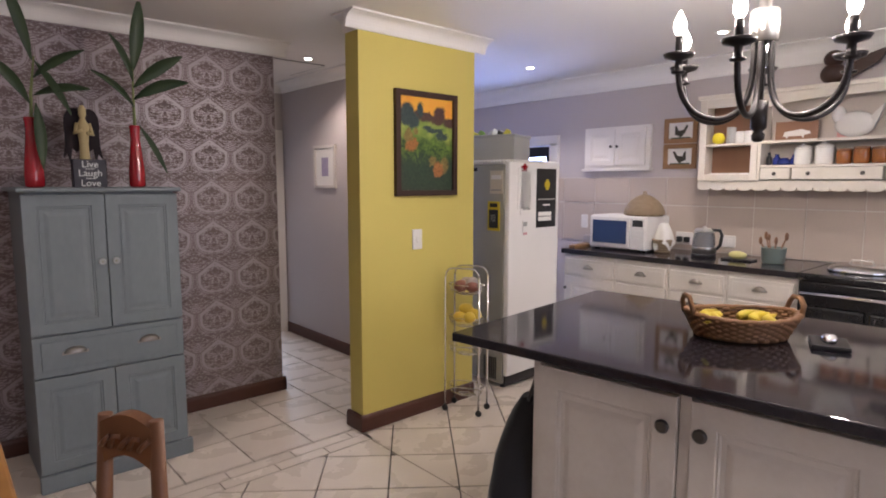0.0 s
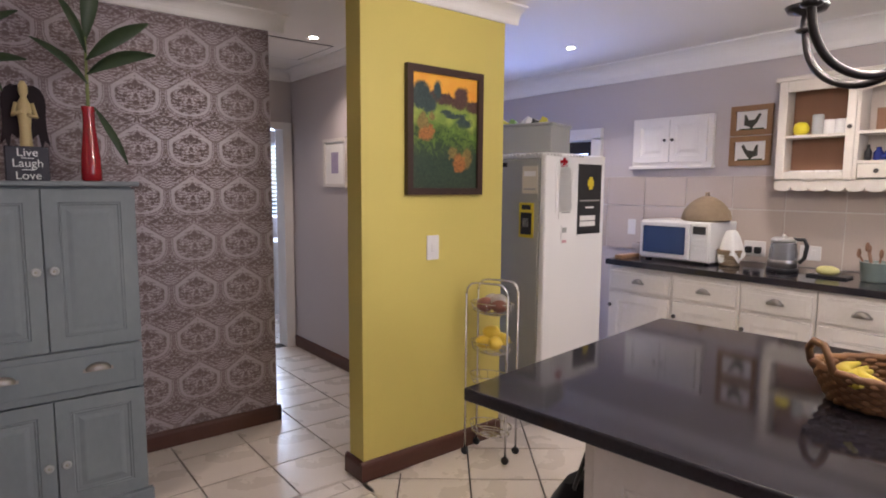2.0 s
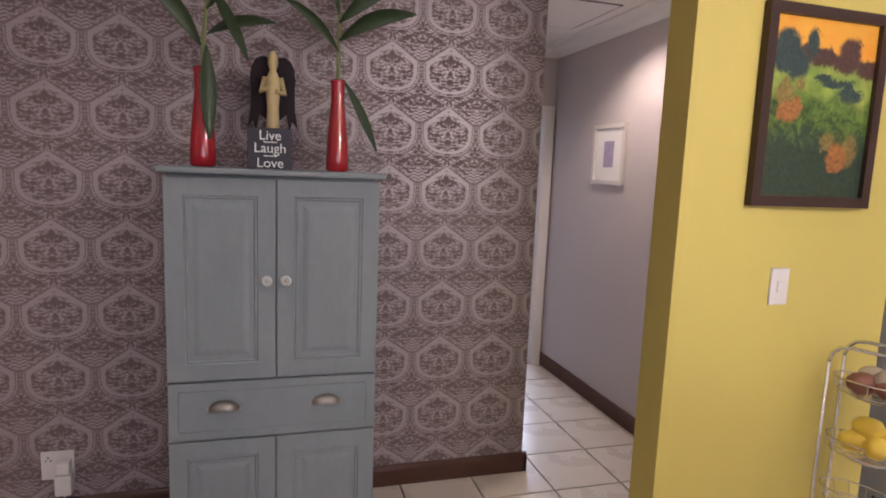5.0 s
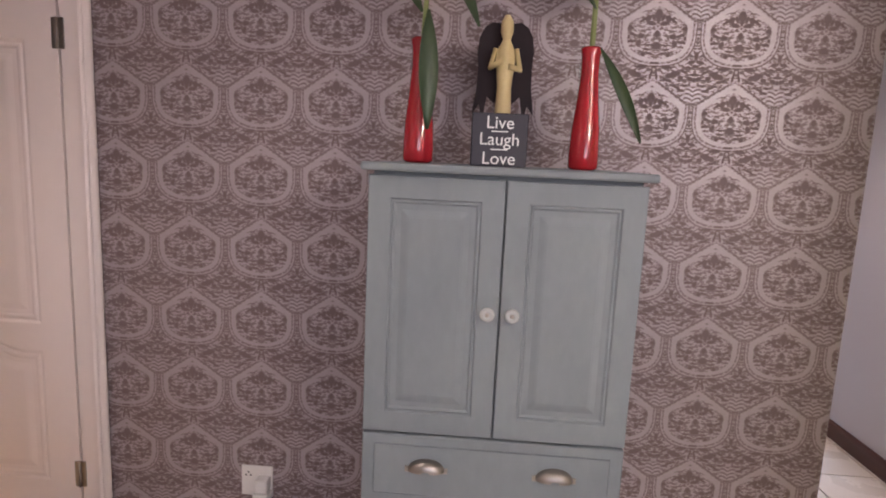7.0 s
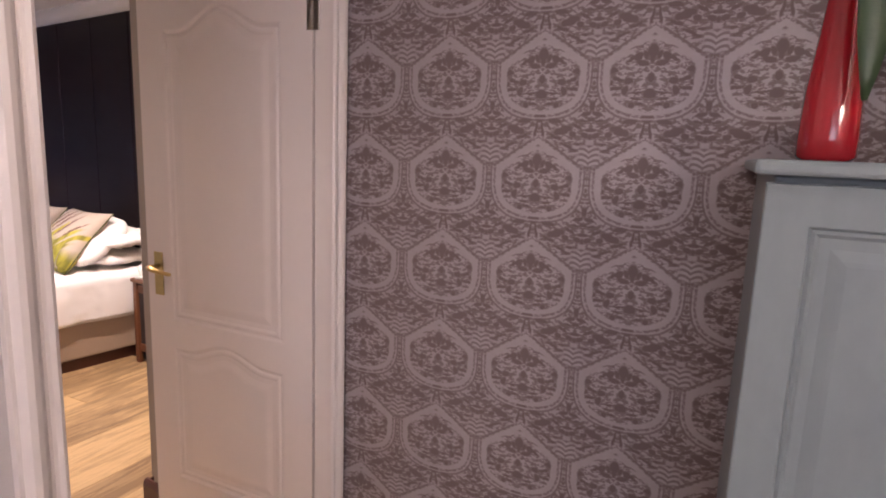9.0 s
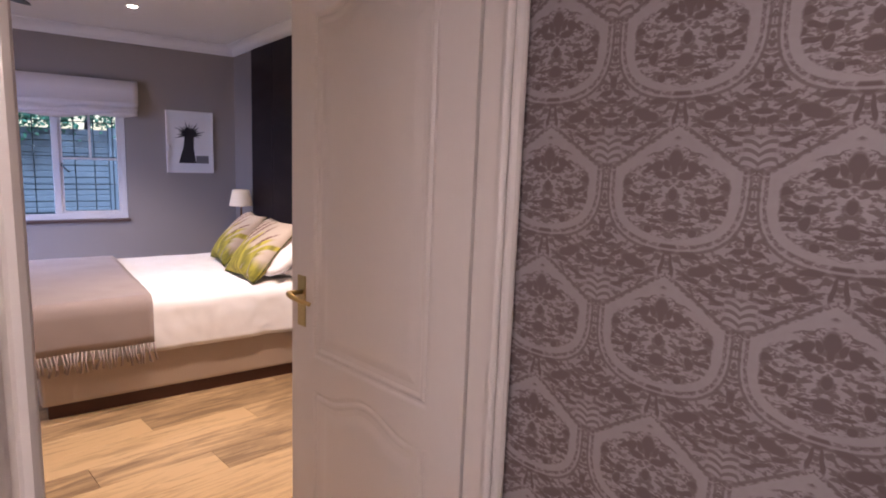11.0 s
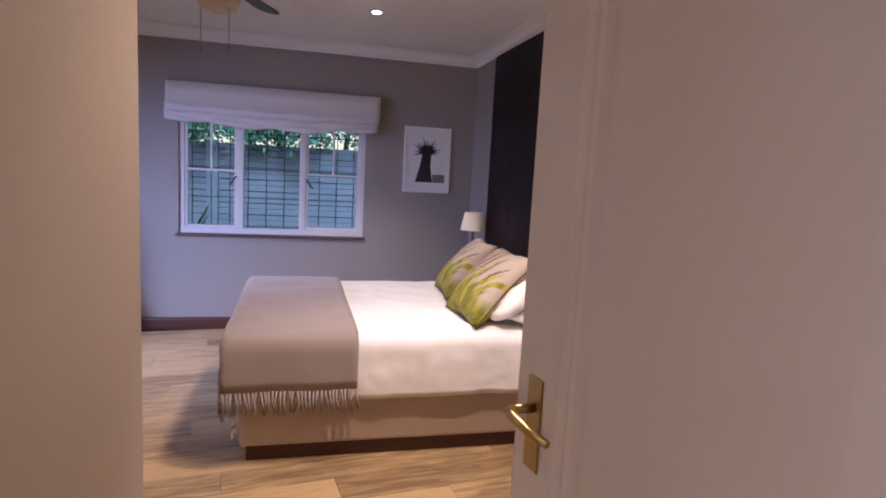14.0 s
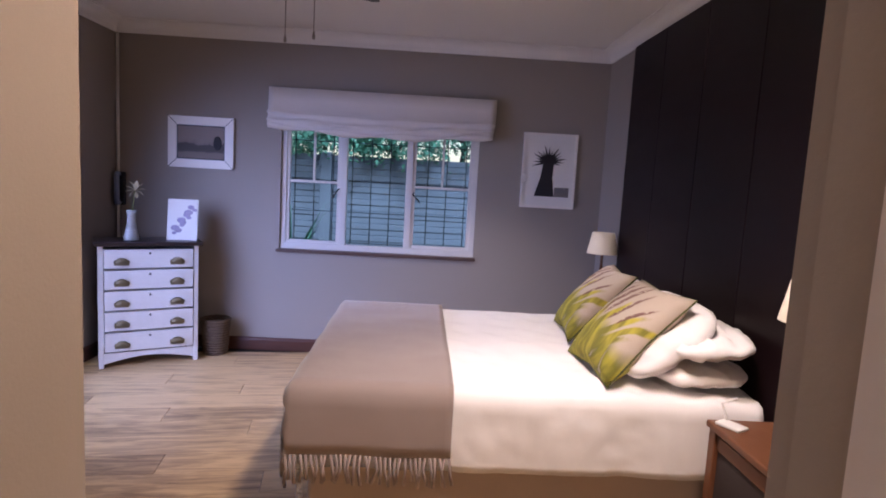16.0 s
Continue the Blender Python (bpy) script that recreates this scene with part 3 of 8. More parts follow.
# local: the leaf runs along +x from the hinge, its seen face at y = 0, its back at y = -LEAF_T
bm = bmesh.new()
ST = 0.115
EDGE = ((0.0, 0.0), (LEAF_W, 0.0), (LEAF_W, LEAF_H), (0.0, LEAF_H))
rings = [[bm.verts.new((p, d, q)) for p, q in EDGE] for d in (-LEAF_T, 0.0)]
for k in range(4):
    bm.faces.new((rings[0][k], rings[0][(k + 1) % 4], rings[1][(k + 1) % 4], rings[1][k]))
bm.faces.new(rings[0][::-1])
skin = [bm.edges.get((rings[1][k], rings[1][(k + 1) % 4])) for k in range(4)]
for z_low, z_high, rise in ((0.20, 0.70, 0.045), (0.80, 1.78, 0.07)):
    loops = []
    for inset, deep in ((0.0, 0.0), (0.004, 0.0015), (0.009, 0.0060), (0.014, 0.0070), (0.020, 0.0035), (0.026, 0.0030), (0.034, 0.0060), (0.050, 0.0060), (0.070, 0.0020), (0.078, 0.0012)):
        line = arch(ST + inset, LEAF_W - ST - inset, z_high - inset, rise) + [(LEAF_W - ST - inset, z_low + inset), (ST + inset, z_low + inset)]
        loops.append([bm.verts.new((p, -deep, q)) for p, q in line])
    count = len(loops[0])
    for a, b in zip(loops, loops[1:]):
        for k in range(count):
            f = bm.faces.new((a[k], a[(k + 1) % count], b[(k + 1) % count], b[k]))
    bm.faces.new(loops[-1])
    skin += [bm.edges.get((loops[0][k], loops[0][(k + 1) % count])) for k in range(count)]
bmesh.ops.triangle_fill(bm, use_beauty=True, edges=skin)
part("leaf", bm, M_CREAM, door)
bm = bmesh.new()
add_box(bm, LEAF_W - 0.078, LEAF_W - 0.036, 0.0, 0.004, 0.885, 1.04, 0.002, 2)
add_box(bm, LEAF_W - 0.060, LEAF_W - 0.054, 0.003, 0.0045, 0.91, 0.93)
plate = part("lock_plate", bm, M_BRASS, door, "worn brass lock plate with a keyhole")
bm = bmesh.new()
hx = LEAF_W - 0.057
add_tube(bm, [(hx, 0.003, 0.99), (hx, 0.048, 0.99)], 0.008, 10)
add_tube(bm, [(hx, 0.046, 0.99), (hx - 0.02, 0.052, 0.988), (hx - 0.06, 0.046, 0.98), (hx - 0.095, 0.036, 0.975)], [0.009, 0.009, 0.0075, 0.006], 10)
part("lever_handle", bm, M_BRASS, plate, "brass lever handle")
for hz in (0.235, 1.80):
    bm = bmesh.new()
    add_box(bm, -0.022, 0.020, -0.004, 0.0015, hz - 0.05, hz + 0.05, 0.001, 1)
    add_tube(bm, [(0.0, 0.003, hz - 0.05), (0.0, 0.003, hz + 0.05)], 0.006, 8)
    part("hinge", bm, M_PEWTER, door, "dark aged brass butt hinge")

# kitchen island, turned a little against the walls
ISL_TURN = 7.0
M_CABWHITE = surface("distressed_white_paint", (0.72, 0.68, 0.63), 0.42, other=(0.50, 0.44, 0.38), large=7, fine=55, amount=0.4, bump=0.15)
M_DKNOB = surface("dark_metal_knob", (0.12, 0.11, 0.10), 0.35, 0.8, fine=80)
isl = thing("kitchen_island", "distressed white painted kitchen island base with panelled doors", "kitchen island", (1.172, -2.283, 0), ISL_TURN)
top = thing("island_worktop", "polished black granite worktop on the kitchen island", "worktop", (1.172, -2.283, 0), ISL_TURN)
ISL_H, ISL_W, ISL_D = 0.940, 1.120, 2.55
bm = bmesh.new()
add_box(bm, 0.0, ISL_W, -ISL_D, 0.0, ISL_H - 0.034, ISL_H, 0.006, 3)
part("slab", bm, M_GRANITE, top)
BX, BYT = 0.093, -0.290
bm = bmesh.new()
add_box(bm, BX + 0.02, ISL_W - 0.06, -ISL_D + 0.05, BYT - 0.004, 0.09, ISL_H - 0.034)
part("body", bm, M_CABWHITE, isl)
part("plinth", boxed(BX + 0.06, ISL_W - 0.1, -ISL_D + 0.08, BYT - 0.05, 0.0, 0.09), M_SKIRT, isl, "dark wooden kick board")
bm = bmesh.new()
for s in ((0.0, 0.027), (0.488, 0.521), (0.987, 1.020), (1.481, 1.514)):
    add_box(bm, BX, BX + 0.02, BYT - s[1], BYT - s[0], 0.09, ISL_H - 0.04, 0.002, 1)
add_box(bm, BX, BX + 0.02, -ISL_D + 0.05, BYT, ISL_H - 0.065, ISL_H - 0.036, 0.002, 1)
add_box(bm, BX + 0.003, BX + 0.02, -ISL_D + 0.05, BYT, 0.09, 0.13, 0.002, 1)
part("face_frame", bm, M_CABWHITE, isl)


def turned_door(w, z0, z1, rail=0.07):
    """A framed door facing -x: built in x-z, then turned."""
    bm = bmesh.new()
    panel_door(bm, 0.0, w, z0, z1, 0.0, 0.02, rail)
    bmesh.ops.rotate(bm, verts=bm.verts, cent=(0, 0, 0), matrix=Matrix.Rotation(radians(-90), 3, "Z"))
    return bm


for y0, w, ky in ((BYT - 0.031, 0.454, 0.422), (BYT - 0.524, 0.459, 0.033), (BYT - 1.023, 0.454, 0.422), (BYT - 1.517, 0.459, 0.033)):
    bm = turned_door(w, 0.135, ISL_H - 0.07)
    bmesh.ops.translate(bm, verts=bm.verts, vec=(BX - 0.016, y0, 0))
    leaf_part = part("door", bm, M_CABWHITE, isl)
    bm = bmesh.new()
    add_lathe(bm, [(0.008, 0.0), (0.008, -0.014), (0.019, -0.018), (0.021, -0.026), (0.014, -0.032)], (BX - 0.016, y0 - ky, 0.784), 14, "X")
    part("knob", bm, M_DKNOB, leaf_part, "dark round metal knob")

# fridge freezer seen from its side, its white door towards the kitchen
FR_X0, FR_Y0 = 2.80, -1.085
fr = thing("fridge", "tall white fridge with a grey side and papers on its door", "fridge", (FR_X0, FR_Y0, 0), 2.0)
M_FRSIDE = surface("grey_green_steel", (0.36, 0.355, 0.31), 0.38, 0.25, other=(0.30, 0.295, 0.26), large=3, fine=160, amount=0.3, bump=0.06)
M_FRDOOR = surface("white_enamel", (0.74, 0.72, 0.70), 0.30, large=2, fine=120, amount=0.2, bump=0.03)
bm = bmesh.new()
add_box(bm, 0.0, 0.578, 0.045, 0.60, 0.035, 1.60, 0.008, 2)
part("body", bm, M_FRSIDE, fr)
part("door", boxed(0.0, 0.578, 0.0, 0.042, 0.10, 1.625, bevel=0.010), M_FRDOOR, fr, "white enamel fridge door")
part("top_cover", boxed(0.0, 0.578, 0.02, 0.60, 1.602, 1.628, bevel=0.006), M_FRDOOR, fr)
part("kick_grille", boxed(0.02, 0.58, 0.03, 0.05, 0.02, 0.095), M_BLACK, fr)
bm = bmesh.new()
for i in range(7):
    add_box(bm, -0.004, 0.002, 0.10 + i * 0.018, 0.108 + i * 0.018, 0.06, 0.22)
part("vent", bm, M_BLACK, fr)
for fx in (0.05, 0.55):
    for fy in (0.08, 0.55):
        bm = bmesh.new()
        add_lathe(bm, [(0.02, 0.0), (0.02, 0.02), (0.012, 0.04)], (fx, fy, 0), 10)
        part("foot", bm, M_BLACK, fr)

# bed
BED_X0, BED_X1, BED_Y0, BED_Y1 = -4.93, -3.61, -0.68, 1.0
M_BASE = surface("beige_bed_base_fabric", (0.50, 0.40, 0.33), 0.8, other=(0.43, 0.34, 0.28), large=4, fine=220, amount=0.4, bump=0.3, sheen=0.2)
M_SHEET = surface("white_cotton_sheet", (0.80, 0.765, 0.755), 0.85, other=(0.73, 0.69, 0.68), large=5, fine=300, amount=0.35, bump=0.25, sheen=0.15)
M_THROW = surface("grey_brown_woven_throw", (0.30, 0.232, 0.212), 0.9, other=(0.235, 0.18, 0.165), large=6, fine=330, amount=0.5, bump=0.5, sheen=0.4)
bed = thing("bed", "double bed with a beige base and mattress", "bed", (BED_X1, BED_Y0, 0))
LX, LY = BED_X1 - BED_X0, BED_Y1 - BED_Y0
part("base", boxed(-LX, 0.0, 0.0, LY, 0.075, 0.31, bevel=0.02, segments=3), M_BASE, bed, "beige upholstered bed base")
# dark filler: the shade below the base made as a solid block
part("plinth", boxed(-LX + 0.03, -0.03, 0.03, LY - 0.02, 0.0, 0.078), M_SKIRT, bed, "dark block standing in for the shaded gap under the bed")
part("mattress", boxed(-LX + 0.01, -0.01, 0.01, LY, 0.312, 0.565, bevel=0.04, segments=4), M_SHEET, bed)

# ---- lamps of the place, with unseen fill downlights ----
SOFT = (1.0, 0.915, 0.92)
M_BULB = glowing("lit_bulb", (1.0, 0.93, 0.82), 40.0)
M_TRIM = surface("white_lamp_trim", (0.75, 0.74, 0.72), 0.4, fine=80)
# the last three are unseen, added to brighten living room and hall
DOWNLIGHTS = ((3.57, -0.60, CEIL, 34, WHITE, 120), (3.57, -2.14, CEIL, 34, WHITE, 120), (2.05, 0.29, CEIL, 33, (1.0, 0.84, 0.74), 130), (-4.86, 0.02, CEIL_BED, 62, SOFT, 92),
              (-3.05, 0.15, CEIL_BED, 88, SOFT, 84), (-3.05, -1.4, CEIL_BED, 8, SOFT, 76), (-2.65, 0.12, CEIL_BED, 84, (1.0, 0.80, 0.62), 146),
              (0.9, -4.9, CEIL, 42, WHITE, 120), (3.0, -5.2, CEIL, 50, WHITE, 120), (-0.50, -1.30, CEIL, 14, WHITE, 135))
dl = None
for x, y, z, power, tone, cone in DOWNLIGHTS:
    if dl is None:
        dl = thing("downlight", "small round white recessed ceiling downlight, lit", "downlight", (x, y, z), group="recessed downlights")
        bm = bmesh.new()
        add_lathe(bm, [(0.028, -0.002), (0.045, -0.004), (0.047, 0.0), (0.028, 0.0)], (0, 0, 0), 24)
        part("trim_ring", bm, M_TRIM, dl)
        bm = bmesh.new()
        add_lathe(bm, [(0.001, -0.0052), (0.026, -0.005), (0.0265, -0.003)], (0, 0, 0), 20)
        part("bulb", bm, M_BULB, dl, "glowing round lamp glass")
    else:
        copy_thing(dl, pose(x, y, z))
    lamp("downlight_beam", "SPOT", look((x, y, z - 0.02), (x, y, 0)), power, tone, 0.03, spot=cone)

# ---- dining side: things on and round the cupboard ----
M_RED = surface("red_glazed_ceramic", (0.35, 0.012, 0.020), 0.14, other=(0.25, 0.008, 0.014), large=8, fine=60, amount=0.3, bump=0.02, coat=0.6)
M_LEAF = surface("dark_green_leaf", (0.024, 0.046, 0.020), 0.45, other=(0.048, 0.075, 0.026), large=9, fine=90, amount=0.5, bump=0.2, stretch=(1, 1, 3))
M_STEM = surface("pale_green_stem", (0.20, 0.24, 0.09), 0.5, fine=90)


def add_leaf(bm, base, tip, width, sag=0.03, fold=0.25, n=10, facing=(0, 0, 1)):
    """A long pointed leaf with a folded midrib, from base to tip."""
    base, tip = Vector(base), Vector(tip)
    d = tip - base
    side = d.cross(Vector(facing))
    if side.length < 0.02:
        side = Vector((1, 0, 0))
    side.normalize()
    up = side.cross(d).normalized()
    rows = []
    for i in range(n + 1):
        f = i / n
        w = width * 0.5 * math.sin(math.pi * min(1, f * 0.93 + 0.03)) ** 0.95
        c = base + d * f + up * (sag * 4 * f * (1 - f)) - Vector((0, 0, sag * f * f))
        rows.append([bm.verts.new(c + side * w + up * w * fold), bm.verts.new(c), bm.verts.new(c - side * w + up * w * fold)])
    for a, b in zip(rows, rows[1:]):
        for k in (0, 1):
            f = bm.faces.new((a[k], a[k + 1], b[k + 1], b[k]))
            f.smooth = True


def red_vase(at, height, spread, stem_top, leaves):
    v = thing("red_vase", "tall slim glossy red ceramic vase with long green leaves", "vase", at, group="red vases on the cupboard")
    bm = bmesh.new()
    r, h = spread, height
    add_lathe(bm, [(r * 0.80, 0.0), (r, 0.008), (r, h * 0.12), (r * 0.94, h * 0.32), (r * 0.72, h * 0.58), (r * 0.58, h * 0.78), (r * 0.60, h * 0.92), (r * 0.70, h * 0.985),
                   (r * 0.66, h), (r * 0.54, h * 0.985), (r * 0.46, h * 0.8)], (0, 0, 0), 28)
    part("body", bm, M_RED, v)
    bm = bmesh.new()
    add_tube(bm, [(0, 0, h * 0.7), (stem_top[0] * 0.3, stem_top[1] * 0.3, h + (stem_top[2] - h) * 0.4), stem_top], [0.008, 0.007, 0.004], 7)
    part("stem", bm, M_STEM, v)
    for base, tip, w, sag in leaves:
        bm = bmesh.new()
        add_leaf(bm, base, tip, w * 1.02, sag, facing=(0.15, -0.85, 0.5))
        ob = part("leaf", bm, M_LEAF, v)
        mod = ob.modifiers.new("thickness", "SOLIDIFY")
        mod.thickness = 0.0015


red_vase((0.662, -0.34, CAB_H), 0.325, 0.041, (0.0, -0.02, 0.62), [
    ((0.020, -0.02, 0.322), (0.135, -0.06, 0.085), 0.036, 0.008), ((0.0, -0.02, 0.42), (-0.20, -0.06, 0.60), 0.042, 0.02), ((0.0, -0.02, 0.46), (0.27, -0.05, 0.60), 0.065, 0.03),
    ((0.0, -0.02, 0.52), (0.25, -0.03, 0.73), 0.065, 0.02), ((0.0, -0.02, 0.55), (-0.10, -0.02, 0.80), 0.04, 0.02), ((0.0, -0.02, 0.60), (0.04, -0.05, 0.98), 0.07, 0.01)])
red_vase((0.205, -0.34, CAB_H), 0.335, 0.043, (0.03, -0.02, 0.62), [
    ((0.02, -0.05, 0.40), (0.03, -0.07, 0.10), 0.05, 0.01), ((0.0, -0.02, 0.40), (-0.17, -0.08, 0.62), 0.06, 0.02), ((0.02, -0.02, 0.44), (0.24, -0.10, 0.50), 0.05, 0.02),
    ((0.02, -0.02, 0.60), (-0.08, -0.05, 0.98), 0.055, 0.01), ((0.02, -0.02, 0.52), (0.22, -0.12, 0.68), 0.045, 0.02),
    ((0.03, -0.03, 0.60), (0.155, -0.10, 0.36), 0.04, 0.01)])

M_SIGN = surface("black_painted_block", (0.020, 0.017, 0.028), 0.5, fine=90, bump=0.1)
M_LETTER = surface("white_lettering", (0.78, 0.77, 0.75), 0.5, fine=120, bump=0.0)


def words(text, size, parent, at, material, rot=(90, 0, 0), name="lettering", depth=0.0008, width=None):
    cu = bpy.data.curves.new(name, "FONT")
    cu.body, cu.size, cu.align_x, cu.align_y, cu.extrude = text, size, "CENTER", "CENTER", depth
    tmp = bpy.data.objects.new(name, cu)
    scene.collection.objects.link(tmp)
    me = bpy.data.meshes.new_from_object(tmp.evaluated_get(bpy.context.evaluated_depsgraph_get()))
    bpy.data.objects.remove(tmp)
    ob = new(name, me)
    me.materials.clear()
    me.materials.append(material)
    ob.parent = parent
    ob.matrix_local = pose(*at, *rot)
    return ob


sign = thing("word_block", "small black wooden block sign with white lettering", "sign", (0.428, -0.42, CAB_H), 3)
part("block", boxed(-0.074, 0.074, 0.0, 0.045, 0.0, 0.139, bevel=0.002, segments=1), M_SIGN, sign)
for text, z in (("Live", 0.113), ("Laugh", 0.070), ("Love", 0.020)):
    words(text, 0.046, sign, (0, -0.001, z), M_LETTER)
for z in (0.092, 0.045):
    part("small_print", boxed(-0.022, 0.022, -0.0012, -0.0002, z - 0.002, z + 0.001), M_LETTER, sign)

# plain winged figurine behind the block
M_BONE = surface("ivory_resin", (0.58, 0.47, 0.24), 0.5, other=(0.42, 0.33, 0.16), large=12, fine=80, amount=0.5)
fig = thing("winged_figurine", "ivory coloured standing figurine before dark wings", "figurine", (0.436, -0.27, CAB_H))
bm = bmesh.new()
add_lathe(bm, [(0.030, 0.0), (0.034, 0.05), (0.030, 0.15), (0.026, 0.22), (0.033, 0.275), (0.036, 0.315), (0.018, 0.345), (0.014, 0.352), (0.023, 0.372), (0.022, 0.40), (0.010, 0.418)], (0, 0, 0), 18)
add_tube(bm, [(-0.034, -0.005, 0.325), (-0.052, -0.012, 0.275), (-0.012, -0.038, 0.290)], [0.012, 0.011, 0.009], 8)
add_tube(bm, [(0.034, -0.005, 0.325), (0.052, -0.012, 0.270), (0.012, -0.038, 0.275)], [0.012, 0.011, 0.009], 8)
bmesh.ops.scale(bm, vec=(0.78, 0.9, 1.0), verts=bm.verts)
part("figure", bm, M_BONE, fig)
M_WING = surface("dark_plum_feathers", (0.015, 0.008, 0.011), 0.8, fine=120, bump=0.4, stretch=(4, 1, 1))
for s in (-1, 1):
    bm = bmesh.new()
    out = [(0.0, 0.22), (0.0, 0.385), (0.02, 0.402), (0.05, 0.405), (0.075, 0.392), (0.092, 0.365), (0.098, 0.325), (0.094, 0.28), (0.096, 0.22), (0.108, 0.15), (0.085, 0.175), (0.072, 0.13), (0.058, 0.20), (0.03, 0.18)]
    add_prism(bm, [(s * a * 0.82, b) for a, b in out], 0.028, 0.04, "Y")
    part("wing", bm, M_WING, fig)

M_PLATE = surface("white_switch_plastic", (0.74, 0.72, 0.70), 0.35, fine=120, bump=0.03)


def wall_switch(name, label, m, w, h, rockers, category="light switch"):
    """A switch or socket plate facing local -y."""
    ob = thing(name, label, category)
    ob.matrix_world = m
    part("plate", boxed(-w / 2, w / 2, -0.008, 0.0, -h / 2, h / 2, bevel=0.003), M_PLATE, ob)
    for i in range(rockers):
        x = (i - (rockers - 1) / 2) * w / max(1, rockers) * 0.7
        part("rocker", boxed(x - 0.012, x + 0.012, -0.012, -0.008, -0.020, 0.020, bevel=0.002, segments=1), M_PLATE, ob)
    return ob


sock = wall_switch("wall_socket", "white double wall socket with a plug in it", pose(-0.39, 0, 0.238), 0.118, 0.118, 0, "socket")
for z in (0.022,):
    for dx, dz in ((-0.032, 0.012), (-0.041, 0.0), (-0.023, 0.0)):
        part("pin_hole", boxed(dx - 0.003, dx + 0.003, -0.0088, -0.0078, z + dz - 0.003, z + dz + 0.003), M_BLACK, sock)
plug = thing("phone_charger", "small white plug-in charger in the wall socket", "charger", (-0.36, -0.008, 0.16))
part("plug", boxed(-0.024, 0.024, -0.045, 0.0, 0.055, 0.105, bevel=0.006), M_PLATE, plug)
part("adapter", boxed(-0.030, 0.030, -0.052, -0.004, -0.03, 0.052, bevel=0.006), M_PLATE, plug)
part("lead", (lambda b: (add_tube(b, [(0, -0.03, -0.02), (0.0, -0.04, -0.08), (0.01, -0.03, -0.13), (0.05, -0.02, -0.135)], 0.003, 6), b)[1])(bmesh.new()), M_PLATE, plug)

wall_switch("wall_switch", "white rectangular light switch on the yellow wall", pose(2.07, -0.98, 1.122), 0.075, 0.125, 1)
part("rail", boxed(-0.03, 0.03, -0.0095, -0.0078, -0.05, -0.046), M_PLATE, sock)

# painting on the yellow wall: landscape in plain shapes
M_DFRAME = surface("dark_carved_frame", (0.045, 0.020, 0.014), 0.4, other=(0.02, 0.010, 0.008), large=20, fine=90, amount=0.5)
PW, PH = 0.488, 0.628
pic = thing("framed_painting", "colourful rural landscape painting in a dark wooden frame", "painting", (2.140, -0.982, 1.705))


def mitred_frame(parent, w, h, rail, depth, material, label=""):
    """Four frame rails round the origin in x-z, facing -y."""
    for ax, sgn in (("x", -1), ("x", 1), ("z", -1), ("z", 1)):
        bm = bmesh.new()
        L, D = (w / 2, h / 2) if ax == "x" else (h / 2, w / 2)
        pts = [(-D, L), (D, L), (D - rail, L - rail), (-D + rail, L - rail)]
        ring = []
        for y in (0.0, -depth):
            ring.append([bm.verts.new((sgn * b, y, a) if ax == "x" else (a, y, sgn * b)) for a, b in pts])
        for k in range(4):
            bm.faces.new((ring[0][k], ring[0][(k + 1) % 4], ring[1][(k + 1) % 4], ring[1][k]))
        bm.faces.new(ring[0])
        bm.faces.new(ring[1])
        part("frame_rail", bm, material, parent, label)


mitred_frame(pic, PW, PH, 0.034, 0.028, M_DFRAME)


